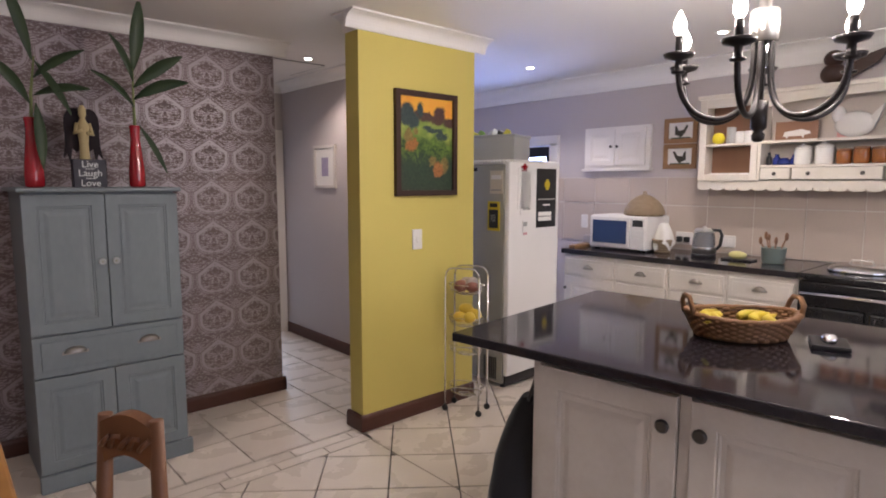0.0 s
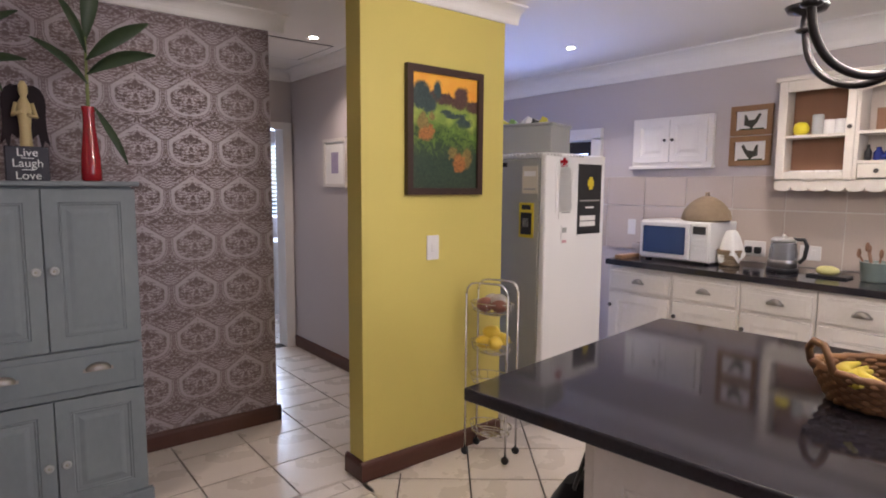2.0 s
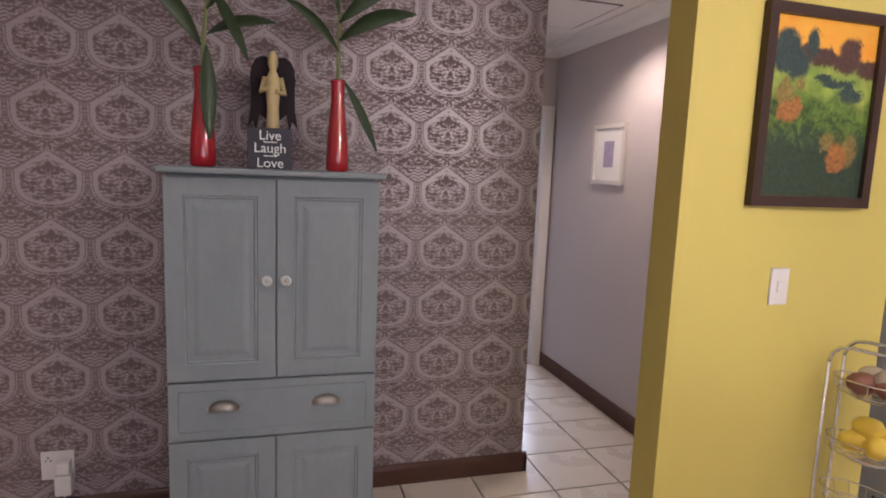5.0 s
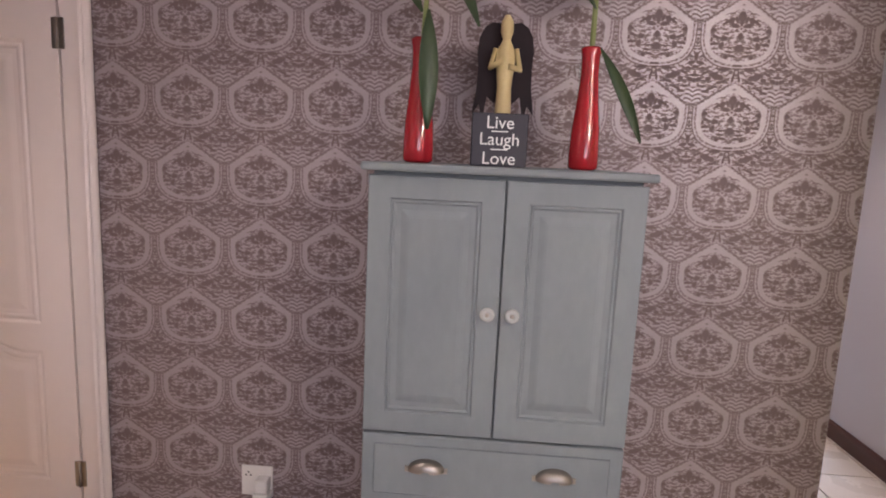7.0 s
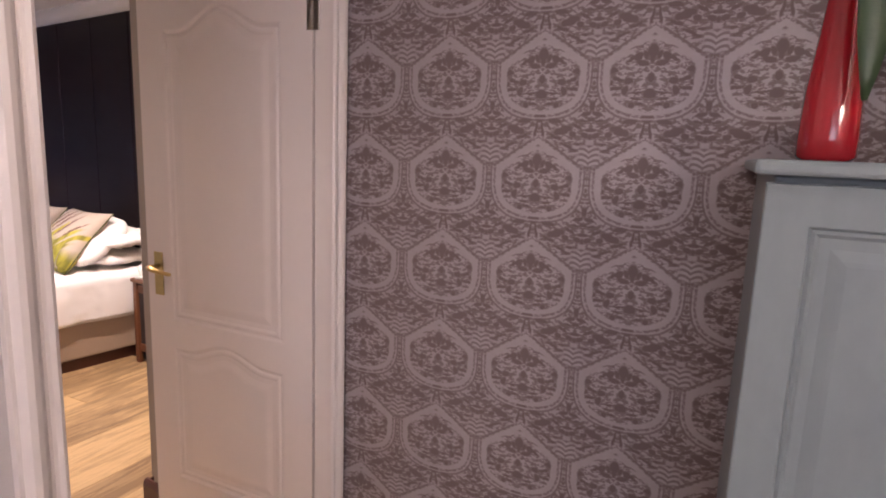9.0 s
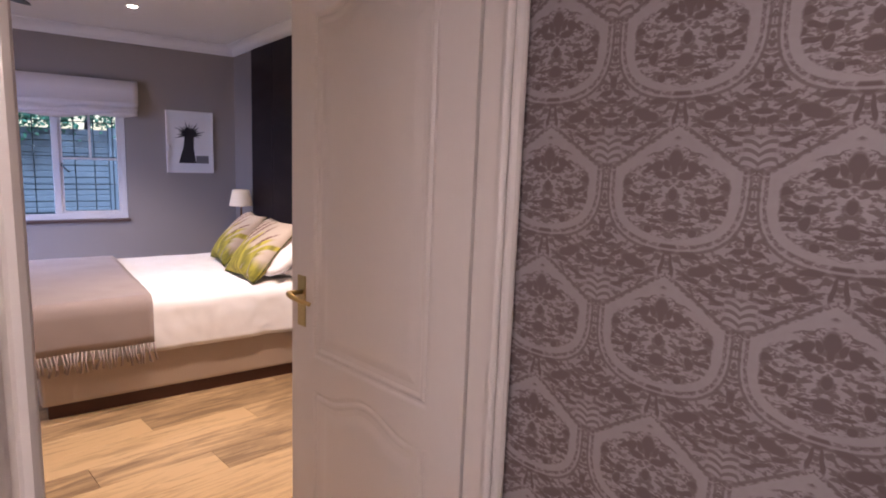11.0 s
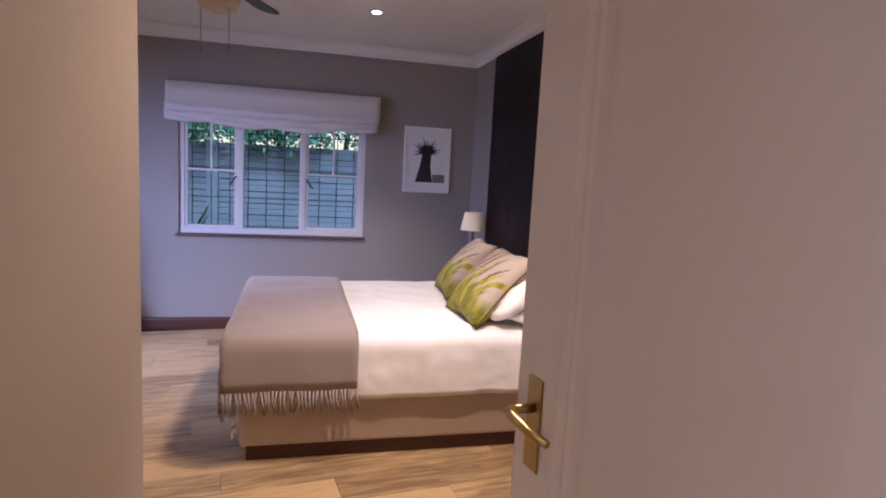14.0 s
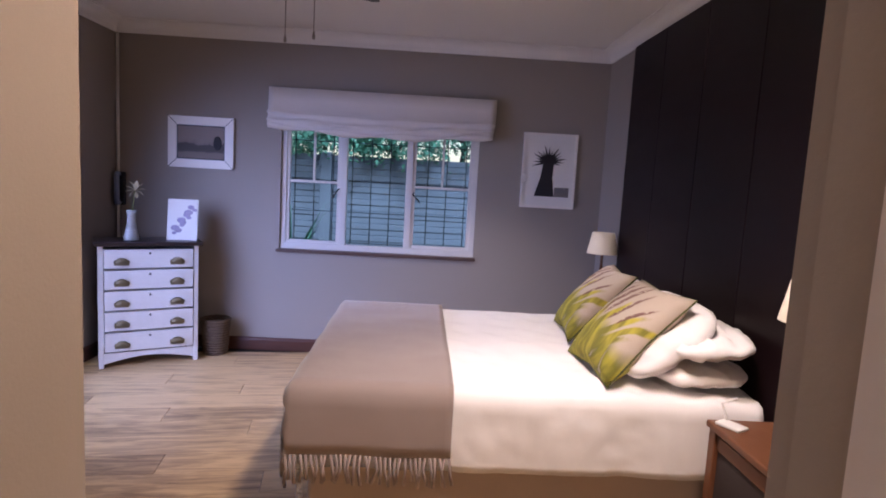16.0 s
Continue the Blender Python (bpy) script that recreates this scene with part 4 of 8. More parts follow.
def painted_landscape():
    m, t, b = tree_of("painted_landscape")
    c = coords(t)
    sep = t.nodes.new("ShaderNodeSeparateXYZ")
    t.links.new(c, sep.inputs[0])
    z = Sh(t, sep.outputs[2])
    n1, n2, n3 = (Sh(t, noise_of(t, c, s, 4.0, 0.6, d)) for s, d in ((9.0, 0.4), (30.0, 1.0), (70.0, 0.5)))
    skyc = blend_of(t, n1, (0.75, 0.22, 0.02), (0.80, 0.50, 0.06))
    field = blend_of(t, (n2 - 0.35) * 2.6, (0.012, 0.045, 0.012), (0.16, 0.26, 0.035))
    hills = blend_of(t, (n1 - 0.3) * 2.5, (0.10, 0.20, 0.03), (0.36, 0.42, 0.08))
    trees = blend_of(t, (n3 - 0.3) * 2.0, (0.006, 0.02, 0.012), (0.05, 0.09, 0.02))
    x = Sh(t, sep.outputs[0])
    comb = t.nodes.new("ShaderNodeCombineXYZ")
    t.links.new((x + (n2 - 0.5) * 0.05).socket, comb.inputs[0])
    t.links.new((z + (n2 - 0.5) * 0.05 + (n3 - 0.5) * 0.02).socket, comb.inputs[1])
    spot = comb.outputs[0]

    def dab(col, colour, *ovals):
        for o in ovals:
            col = blend_of(t, ellipse_of(t, spot, *o, 0, 0.25), col, colour)
        return col

    slope = z + x * 0.12
    col = blend_of(t, (slope + (n1 - 0.5) * 0.06).above(0.175, 0.012), hills, skyc)
    bush = blend_of(t, (n3 - 0.3) * 2.0, (0.045, 0.020, 0.022), (0.11, 0.050, 0.035))
    bluish = blend_of(t, (n3 - 0.3) * 2.0, (0.012, 0.028, 0.035), (0.045, 0.085, 0.075))
    col = dab(col, bush, (0.0, 0.165, 0.055, 0.030), (0.085, 0.150, 0.060, 0.030), (0.105, 0.190, 0.045, 0.045), (0.185, 0.140, 0.050, 0.032), (-0.06, 0.175, 0.05, 0.03))
    col = dab(col, bluish, (-0.150, 0.190, 0.055, 0.050), (-0.110, 0.135, 0.055, 0.045), (-0.175, 0.150, 0.040, 0.040), (-0.05, 0.205, 0.025, 0.045),
              (0.005, 0.100, 0.035, 0.016), (0.050, 0.085, 0.050, 0.014), (0.120, 0.050, 0.055, 0.026), (0.105, 0.085, 0.030, 0.016))
    mid = (z + (n1 - 0.5) * 0.12).below(0.035, 0.03)
    col = blend_of(t, mid, col, field)
    low = blend_of(t, (n3 - 0.2) * 1.6, (0.008, 0.020, 0.018), (0.040, 0.075, 0.035))
    col = blend_of(t, (z + (n2 - 0.5) * 0.14).below(-0.075, 0.05), col, low)
    rust = blend_of(t, (n3 - 0.25) * 2.0, (0.13, 0.045, 0.018), (0.52, 0.20, 0.045))
    dun = blend_of(t, (n3 - 0.25) * 2.0, (0.10, 0.06, 0.02), (0.30, 0.22, 0.06))
    col = dab(col, dun, (-0.140, 0.040, 0.032, 0.050), (-0.085, 0.075, 0.018, 0.020), (0.145, -0.125, 0.030, 0.05), (0.05, -0.10, 0.03, 0.03))
    col = dab(col, rust, (-0.125, -0.015, 0.045, 0.032), (-0.09, 0.01, 0.020, 0.030), (0.095, -0.150, 0.042, 0.048), (0.085, -0.185, 0.028, 0.020))
    t.links.new(col, b.inputs["Base Color"])
    b.inputs["Roughness"].default_value = 0.4
    bump_of(t, b, n2.socket, 0.4, 0.002)
    return m


part("canvas", boxed(-PW / 2 + 0.02, PW / 2 - 0.02, -0.012, -0.002, -PH / 2 + 0.02, PH / 2 - 0.02), painted_landscape(), pic, "orange sky over green fields")

# small framed print in the passage
M_PALEFRAME = surface("pale_silver_frame", (0.62, 0.58, 0.54), 0.45, fine=90, amount=0.4)
M_PAPERW = surface("white_paper", (0.76, 0.74, 0.71), 0.8, fine=150, bump=0.03)
M_MAUVE = surface("mauve_print", (0.26, 0.22, 0.36), 0.7, other=(0.45, 0.40, 0.48), large=30, fine=120, amount=0.7)
pp = thing("passage_print", "small mauve print in a pale frame on the passage wall", "picture", (2.438, 0.728, 1.605), -90)
mitred_frame(pp, 0.355, 0.37, 0.025, 0.02, M_PALEFRAME)
part("mount", boxed(-0.15, 0.15, -0.008, -0.002, -0.17, 0.17), M_PAPERW, pp)
part("print", boxed(-0.055, 0.055, -0.0095, -0.008, -0.08, 0.08), M_MAUVE, pp)
hatch = thing("ceiling_hatch", "white ceiling trapdoor with a dark joint", "hatch", (1.98, 0.72, CEIL))
tagged(hatch, kind="structure")
part("panel", boxed(-0.28, 0.28, -0.28, 0.28, -0.006, -0.001), M_CEIL, hatch)
for s in ((-0.292, 0.292, -0.292, -0.282), (-0.292, 0.292, 0.282, 0.292), (-0.292, -0.282, -0.28, 0.28), (0.282, 0.292, -0.28, 0.28)):
    part("joint", boxed(*s, -0.004, -0.001), M_BLACK, hatch)
pframe = thing("passage_door_frame", "white painted wooden door frame at the passage end", "door frame")
tagged(pframe, kind="structure")
for x0, x1 in ((1.50, 1.58), (2.345, 2.42)):
    part("jamb", boxed(x0, x1, 1.49, 1.66, 0.0, 1.905), M_WHITE, pframe)
part("head", boxed(1.50, 2.42, 1.488, 1.662, 1.905, 1.965), M_WHITE, pframe)
blindp = thing("venetian_blind", "white slatted blind in a bright bathroom window", "blind", (2.77, 3.19, 0))
M_SLAT = surface("white_slat", (0.7, 0.75, 0.8), 0.5, fine=60)
for i in range(17):
    bm = boxed(-0.50, 0.50, -0.012, 0.012, -0.001, 0.001)
    ob = part("slat", bm, M_SLAT, blindp)
    ob.matrix_local = pose(0, -0.02, 1.075 + i * 0.047, 35)
part("headrail", boxed(-0.52, 0.52, -0.04, 0.0, 1.87, 1.91), M_SLAT, blindp)
bath = thing("washbasin", "white ceramic basin below the bathroom window", "basin", (2.86, 2.88, 0))
bm = bmesh.new()
add_lathe(bm, [(0.10, 0.0), (0.07, 0.08), (0.07, 0.6), (0.22, 0.74), (0.26, 0.82), (0.24, 0.83), (0.18, 0.74), (0.02, 0.70)], (0, 0, 0), 20)
part("bowl", bm, M_PLATE, bath)

# carved wooden chair and pine table at the start
M_CHAIR = surface("brown_carved_wood", (0.15, 0.062, 0.028), 0.42, other=(0.24, 0.11, 0.05), large=7, fine=60, amount=0.5, stretch=(1, 1, 0.3), bump=0.3)
chair = thing("dining_chair", "brown carved wooden dining chair with worn pale corners", "chair", (0.022, -2.645, 0), -58)
chair.scale = (1.0, 1.0, 1.10)
W2, D2 = 0.058, 0.36
for sx in (-1, 1):
    bm = bmesh.new()
    add_tube(bm, [(sx * W2 * 1.5, 0.02, 0.0), (sx * W2 * 1.4, 0.0, 0.45), (sx * W2 * 1.15, 0.02, 0.75), (sx * W2, 0.03, 0.945)], [0.015, 0.018, 0.015, 0.013], 10)
    part("back_post", bm, M_CHAIR, chair)
    bm = bmesh.new()
    add_tube(bm, [(sx * 0.18, -D2, 0.0), (sx * 0.18, -D2, 0.44)], [0.016, 0.022], 8)
    part("leg", bm, M_CHAIR, chair)
bm = bmesh.new()
n = 12
outl = [(-W2, 0.86)] + [(-W2 + 2 * W2 * i / n, 0.935 + 0.018 * math.sin(math.pi * i / n)) for i in range(n + 1)] + [(W2, 0.86)] + [(W2 - 2 * W2 * i / n, 0.86 + 0.022 * math.sin(math.pi * i / n)) for i in range(1, n)]
add_prism(bm, outl, 0.015, 0.042, "Y")
for i in range(5):
    x = -0.044 + i * 0.022
    add_tube(bm, [(x - 0.012, 0.013, 0.895), (x, 0.010, 0.905 + 0.01 * (i % 2)), (x + 0.012, 0.013, 0.915)], 0.005, 6)
part("carved_top_rail", bm, M_CHAIR, chair, "carved wooden top rail")
part("lower_rail", boxed(-W2 * 1.3, W2 * 1.3, 0.005, 0.025, 0.60, 0.64, bevel=0.004), M_CHAIR, chair)
part("seat", boxed(-0.2, 0.2, -D2 - 0.02, 0.02, 0.43, 0.465, bevel=0.012), M_CHAIR, chair)
M_PINE = surface("honey_pine", (0.42, 0.21, 0.06), 0.35, other=(0.30, 0.13, 0.035), large=4, fine=40, amount=0.6, stretch=(1, 6, 1))
table = thing("dining_table", "honey-coloured pine dining table", "table", (-0.52, -2.25, 0), 0)
part("tabletop", boxed(-0.42, 0.42, -0.72, 0.48, 0.735, 0.77, bevel=0.01), M_PINE, table)
for x, y in ((-0.34, -0.64), (0.34, -0.64), (-0.34, 0.40), (0.34, 0.40)):
    bm = bmesh.new()
    add_lathe(bm, [(0.028, 0.0), (0.036, 0.1), (0.03, 0.35), (0.042, 0.6), (0.042, 0.735)], (x, y, 0), 14)
    part("leg", bm, M_PINE, table)

# chrome vegetable stand beside the yellow wall
stand = thing("vegetable_stand", "tall chrome wire vegetable stand on castors", "vegetable stand", (2.340, -1.148, 0), 22)
SX, SY = 0.070, 0.1175
for sx in (-1, 1):
    for y in (-SY, SY):
        bm = bmesh.new()
        add_tube(bm, [(sx * SX, y, 0.04), (sx * SX, y, 0.885)], 0.0065, 8)
        part("post", bm, M_CHROME, stand)
        bm = bmesh.new()
        add_lathe(bm, [(0.006, -0.009), (0.016, -0.009), (0.0205, -0.005), (0.0205, 0.005), (0.016, 0.009), (0.006, 0.009)], (sx * SX, y, 0.0205), 14, "X")
        part("castor", bm, M_BLACK, stand, "small black castor wheel")
    bm = bmesh.new()
    add_tube(bm, [(sx * SX, -SY, 0.88), (sx * SX, -SY + 0.008, 0.912), (sx * SX, -SY + 0.030, 0.934), (sx * SX, -SY + 0.06, 0.940),
                  (sx * SX, SY - 0.06, 0.940), (sx * SX, SY - 0.030, 0.934), (sx * SX, SY - 0.008, 0.912), (sx * SX, SY, 0.88)], 0.0065, 8)
    part("top_bow", bm, M_CHROME, stand)
for z in (0.17, 0.44, 0.62, 0.83):
    bm = bmesh.new()
    for r, dz in ((0.120, 0.0), (0.105, -0.045), (0.06, -0.062)):
        add_tube(bm, [(r * 0.60 * math.cos(2 * math.pi * i / 20), r * math.sin(2 * math.pi * i / 20), z + dz) for i in range(20)], 0.0028, 5, closed=True)
    for i in range(14):
        a = 2 * math.pi * i / 14
        add_tube(bm, [(r * 0.60 * math.cos(a), r * math.sin(a), z + dz) for r, dz in ((0.120, 0.0), (0.105, -0.045), (0.06, -0.062), (0.0, -0.064))], 0.0016, 5)
    part("wire_basket", bm, M_CHROME, stand)
M_BAG = surface("clear_produce_bag", (0.72, 0.64, 0.60), 0.25, trans=0.35, fine=40, bump=0.6, distance=0.006)
M_BEET = surface("brown_red_vegetable", (0.22, 0.085, 0.06), 0.5, large=20, fine=90)
M_YVEG = surface("yellow_vegetable", (0.72, 0.50, 0.06), 0.4, other=(0.60, 0.46, 0.10), large=20, fine=80)
c0 = Vector((2.340, -1.148, 0.045))
for k, (dx, dy, z, r, mt, nm, lb) in enumerate((
        (-0.03, 0.02, 0.775, 0.045, M_BEET, "beetroot", "brown-red root vegetable in the stand"), (0.02, -0.03, 0.79, 0.05, M_BAG, "produce_bag", "clear bag of vegetables in the stand"),
        (0.03, 0.03, 0.785, 0.048, M_BAG, "produce_bag", "clear bag of vegetables in the stand"), (-0.01, -0.06, 0.775, 0.04, M_BEET, "beetroot", "brown-red root vegetable in the stand"),
        (-0.03, 0.02, 0.575, 0.042, M_YVEG, "lemon", "yellow lemon in the wire stand"), (0.025, 0.03, 0.58, 0.04, M_YVEG, "lemon", "yellow lemon in the wire stand"),
        (-0.02, -0.05, 0.58, 0.042, M_YVEG, "lemon", "yellow lemon in the wire stand"), (0.03, -0.04, 0.59, 0.045, M_YVEG, "lemon", "yellow lemon in the wire stand"), (0.0, 0.0, 0.625, 0.043, M_YVEG, "lemon", "yellow lemon in the wire stand"))):
    ob = thing(nm, lb, "vegetable" if nm != "lemon" else "lemon", (c0.x + dx, c0.y + dy, c0.z + z - r * 0.9), k * 37, "vegetables in the stand")
    bm = bmesh.new()
    add_ball(bm, (0, 0, r * 0.9), r, (1.15, 0.95, 0.85))
    for v in bm.verts:
        v.co += Vector((noise.noise(v.co * 40 + Vector((k, 0, 0))), noise.noise(v.co * 40 + Vector((0, k, 5))), 0)) * r * 0.18
    part("skin", bm, mt, ob)

# ---- kitchen ----


def front_unit(name, label, y_left, width, drawer_n, door_n, z_top=0.905):
    """A base unit against the kitchen wall, its front to the room."""
    u = thing(name, label, "kitchen cabinet", (3.68, y_left, 0), -90, "kitchen base cabinets")
    part("body", boxed(0.002, width - 0.002, 0.0, 0.62, 0.10, z_top), M_CABWHITE, u)
    part("kick_board", boxed(0.0, width, 0.05, 0.07, 0.0, 0.10), M_SKIRT, u, "dark wooden kick board")
    for i in range(drawer_n):
        w = width / drawer_n
        bm = bmesh.new()
        add_box(bm, i * w + 0.018, (i + 1) * w - 0.018, -0.016, 0.0, 0.742, 0.868, 0.004, 2)
        add_box(bm, i * w + 0.04, (i + 1) * w - 0.04, -0.019, -0.016, 0.765, 0.845, 0.002, 1)
        d = part("drawer", bm, M_CABWHITE, u)
        bm = bmesh.new()
        cup_pull(bm, (i + 0.5) * w, -0.019, 0.805, 0.075)
        part("cup_handle", bm, M_PEWTER, d, "aged metal cup handle")
    for i in range(door_n):
        w = width / door_n
        bm = bmesh.new()
        panel_door(bm, i * w + 0.018, (i + 1) * w - 0.018, 0.125, 0.722, -0.018, 0.018, 0.06)
        d = part("door", bm, M_CABWHITE, u)
        bm = bmesh.new()
        kx = i * w + (0.035 if i % 2 == 0 else w - 0.035)
        add_lathe(bm, [(0.006, 0.0), (0.006, -0.012), (0.014, -0.016), (0.012, -0.024)], (kx, -0.018, 0.63), 12, "Y")
        part("knob", bm, M_DKNOB, d, "small dark knob")
    return u


front_unit("base_cabinet", "white painted base cabinet with drawer and panelled door", -0.91, 0.475, 1, 1)
front_unit("base_cabinet", "white painted base cabinet with drawer and panelled door", -1.385, 0.42, 1, 1)
front_unit("base_cabinet", "white painted base cabinet with drawer and panelled door", -1.805, 0.40, 1, 1)
front_unit("base_cabinet", "white painted base cabinet with drawer and panelled door", -2.205, 0.415, 1, 1)
wt = thing("kitchen_worktop", "polished black granite worktop along the kitchen wall", "worktop")
part("slab", boxed(3.645, 4.312, -2.620, -0.895, 0.906, 0.945, bevel=0.005), M_GRANITE, wt)

M_ENAMEL = surface("black_enamel", (0.012, 0.012, 0.013), 0.15, fine=120, bump=0.02)
stove = thing("range_cooker", "black enamel range cooker with chrome lidded hotplates", "cooker", (3.64, -2.632, 0), -90)
part("body", boxed(0.0, 1.0, 0.0, 0.66, 0.06, 0.90, bevel=0.008), M_ENAMEL, stove)
part("hob", boxed(-0.005, 1.005, -0.01, 0.66, 0.902, 0.948, bevel=0.012), M_ENAMEL, stove)
part("rail", (lambda b: (add_tube(b, [(0.02, -0.05, 0.84), (0.98, -0.05, 0.84)], 0.010, 10), b)[1])(bmesh.new()), M_CHROME, stove)
for i, (x0, x1, z0, z1) in enumerate(((0.03, 0.34, 0.50, 0.76), (0.36, 0.66, 0.50, 0.76), (0.03, 0.34, 0.14, 0.47), (0.36, 0.66, 0.14, 0.47), (0.68, 0.97, 0.14, 0.76))):
    part("oven_door", boxed(x0, x1, -0.03, 0.0, z0, z1, bevel=0.012), M_ENAMEL, stove)
for hx in (0.24, 0.70):
    bm = bmesh.new()
    add_lathe(bm, [(0.17, 0.948), (0.175, 0.955), (0.165, 0.972), (0.12, 0.99), (0.03, 0.995)], (hx, 0.30, 0), 28)
    lid = part("hotplate_lid", bm, M_CHROME, stove, "domed chrome hotplate lid")
    bm = bmesh.new()
    add_tube(bm, [(hx - 0.06, 0.30, 0.992), (hx - 0.05, 0.30, 1.015), (hx + 0.05, 0.30, 1.015), (hx + 0.06, 0.30, 0.992)], 0.006, 8)
    part("lid_handle", bm, M_STEEL, lid)
part("plinth", boxed(0.02, 0.98, 0.03, 0.6, 0.0, 0.06), M_BLACK, stove)

# tiled splashback
M_WTILE = surface("beige_wall_tile", (0.50, 0.42, 0.36), 0.30, other=(0.43, 0.36, 0.31), large=3, fine=60, amount=0.4, bump=0.04, vary=0.25)
M_WGROUT = surface("pale_grout", (0.62, 0.58, 0.54), 0.9, fine=160)
splash = structure("splashback", boxed(4.312, 4.319, -4.30, -0.345, 0.945, 1.518), M_WGROUT, "beige square wall tiles with pale joints", "tiles")
tile_mesh = {}
for z0, high in ((0.946, 0.345), (1.294, 0.222)):
    for col in range(-1, 11):
        wide = 0.073 if col < 0 else 0.338
        y1 = -0.347 if col < 0 else -0.420 - col * 0.338
        if (wide, high) not in tile_mesh:
            tile_mesh[wide, high] = mesh_of("wall_tile", boxed(-0.006, 0.0, 0.003 - wide, -0.003, 0.003, high - 0.002, bevel=0.0012, segments=1), M_WTILE)
        ob = new("wall_tile", tile_mesh[wide, high])
        ob.parent = splash
        ob.matrix_local = pose(4.312, y1, z0)

# back door behind the fridge
bdf = thing("back_door_frame", "white painted back door frame", "door frame")
tagged(bdf, kind="structure")
for y0, y1 in ((-0.345, -0.25), (0.53, 0.62)):
    part("jamb", boxed(4.285, 4.47, y0, y1, 0.0, 1.84), M_WHITE, bdf)
part("head", boxed(4.285, 4.47, -0.345, 0.62, 1.825, 1.915), M_WHITE, bdf)
bd = thing("back_door", "dark back door with a lattice window pane", "door", (4.38, -0.25, 0.01))
tagged(bd, kind="structure")
M_DKWOOD = surface("dark_door_wood", (0.030, 0.022, 0.022), 0.4, fine=60, stretch=(1, 1, 5))
for s in ((0.0, 0.11, 0.0, 1.81), (0.67, 0.78, 0.0, 1.81), (0.11, 0.67, 0.0, 0.9), (0.11, 0.67, 1.71, 1.81)):
    part("rail", boxed(0.0, 0.04, s[0], s[1], s[2], s[3], bevel=0.003), M_DKWOOD, bd)
pane = part("pane", boxed(0.016, 0.022, 0.11, 0.67, 0.9, 1.71), M_GLASS, bd)
pane.visible_shadow = False
for i in range(12):
    for sgn in (-1, 1):
        z0 = 0.78 + i * 0.09
        bm = bmesh.new()
        pts = [(0.005, 0.12, z0 if sgn > 0 else z0 + 0.2), (0.005, 0.66, z0 + 0.2 if sgn > 0 else z0)]
        if min(p[2] for p in pts) > 0.9 and max(p[2] for p in pts) < 1.71:
            add_tube(bm, pts, 0.006, 5)
            part("lattice_bar", bm, M_IRON, bd)
        else:
            bm.free()

# wall cupboard and rooster pictures
wc = thing("wall_cupboard", "small white two-door wall cupboard", "cupboard", (4.32, -0.650, 1.595), -90)
part("body", boxed(0.0, 0.635, -0.035, -0.001, 0.0, 0.355, bevel=0.004), M_WHITE, wc)
part("sill", boxed(-0.012, 0.647, -0.062, -0.001, -0.022, 0.0, bevel=0.005), M_WHITE, wc)
for i in (0, 1):
    bm = bmesh.new()
    panel_door(bm, 0.035 + i * 0.284, 0.035 + (i + 1) * 0.284 - 0.004, 0.025, 0.335, -0.055, 0.02, 0.045)
    d = part("door", bm, M_WHITE, wc)
    bm = bmesh.new()
    add_lathe(bm, [(0.005, 0.0), (0.005, -0.012), (0.013, -0.016), (0.011, -0.024)], (0.317 + (-0.03 if i == 0 else 0.03), -0.055, 0.185), 12, "Y")
    part("knob", bm, M_DKNOB, d)
M_OAKF = surface("oak_frame", (0.30, 0.165, 0.075), 0.45, other=(0.22, 0.11, 0.05), large=8, fine=60, amount=0.5)
M_COCK = surface("dark_green_ink", (0.03, 0.045, 0.035), 0.7, other=(0.10, 0.05, 0.03), large=50, fine=120, amount=0.6)
for z in (1.882, 1.681):
    rp = thing("rooster_picture", "small rooster print in an oak frame", "picture", (4.318, -1.528, z), -90, "rooster pictures")
    mitred_frame(rp, 0.27, 0.195, 0.035, 0.018, M_OAKF)
    part("mount", boxed(-0.11, 0.11, -0.006, -0.001, -0.072, 0.072), M_PAPERW, rp)
    bm = bmesh.new()
    s = 1 if z > 1.7 else -1
    add_prism(bm, [(s * a, b) for a, b in ((-0.05, -0.03), (-0.02, -0.04), (0.0, -0.055), (0.015, -0.04), (0.035, -0.015), (0.06, 0.035), (0.045, 0.045), (0.02, 0.005), (-0.02, 0.0), (-0.035, 0.035), (-0.05, 0.04), (-0.048, 0.015))], -0.008, -0.006, "Y")
    part("print", bm, M_COCK, rp)
    part("grass", boxed(-0.08, 0.08, -0.0075, -0.006, -0.066, -0.052), M_LEAF, rp)

# painted wall dresser with scalloped apron
M_DRESS = surface("aged_white_dresser_paint", (0.72, 0.67, 0.60), 0.45, other=(0.52, 0.45, 0.37), large=8, fine=60, amount=0.35, bump=0.15)
M_DRBACK = surface("brown_dresser_back", (0.27, 0.14, 0.085), 0.5, fine=60, stretch=(6, 1, 1))
M_DRPALE = surface("pale_dresser_back", (0.55, 0.49, 0.44), 0.55, fine=60)
dr = thing("wall_dresser", "aged white wall-mounted dresser with shelves and scalloped apron", "dresser", (4.14, -1.765, 1.414), -90)
DW, DH, DD = 1.62, 0.66, 0.178
part("back", boxed(0.02, 0.42, DD - 0.012, DD - 0.001, 0.05, DH), M_DRBACK, dr, "brown wooden back panel")
part("back", boxed(0.42, DW, DD - 0.012, DD - 0.001, 0.05, DH), M_DRPALE, dr, "pale painted back panel")
for x in (0.0, 0.405, DW - 0.02):
    part("side", boxed(x, x + 0.022, 0.0, DD - 0.001, 0.04, DH, bevel=0.002, segments=1), M_DRESS, dr)
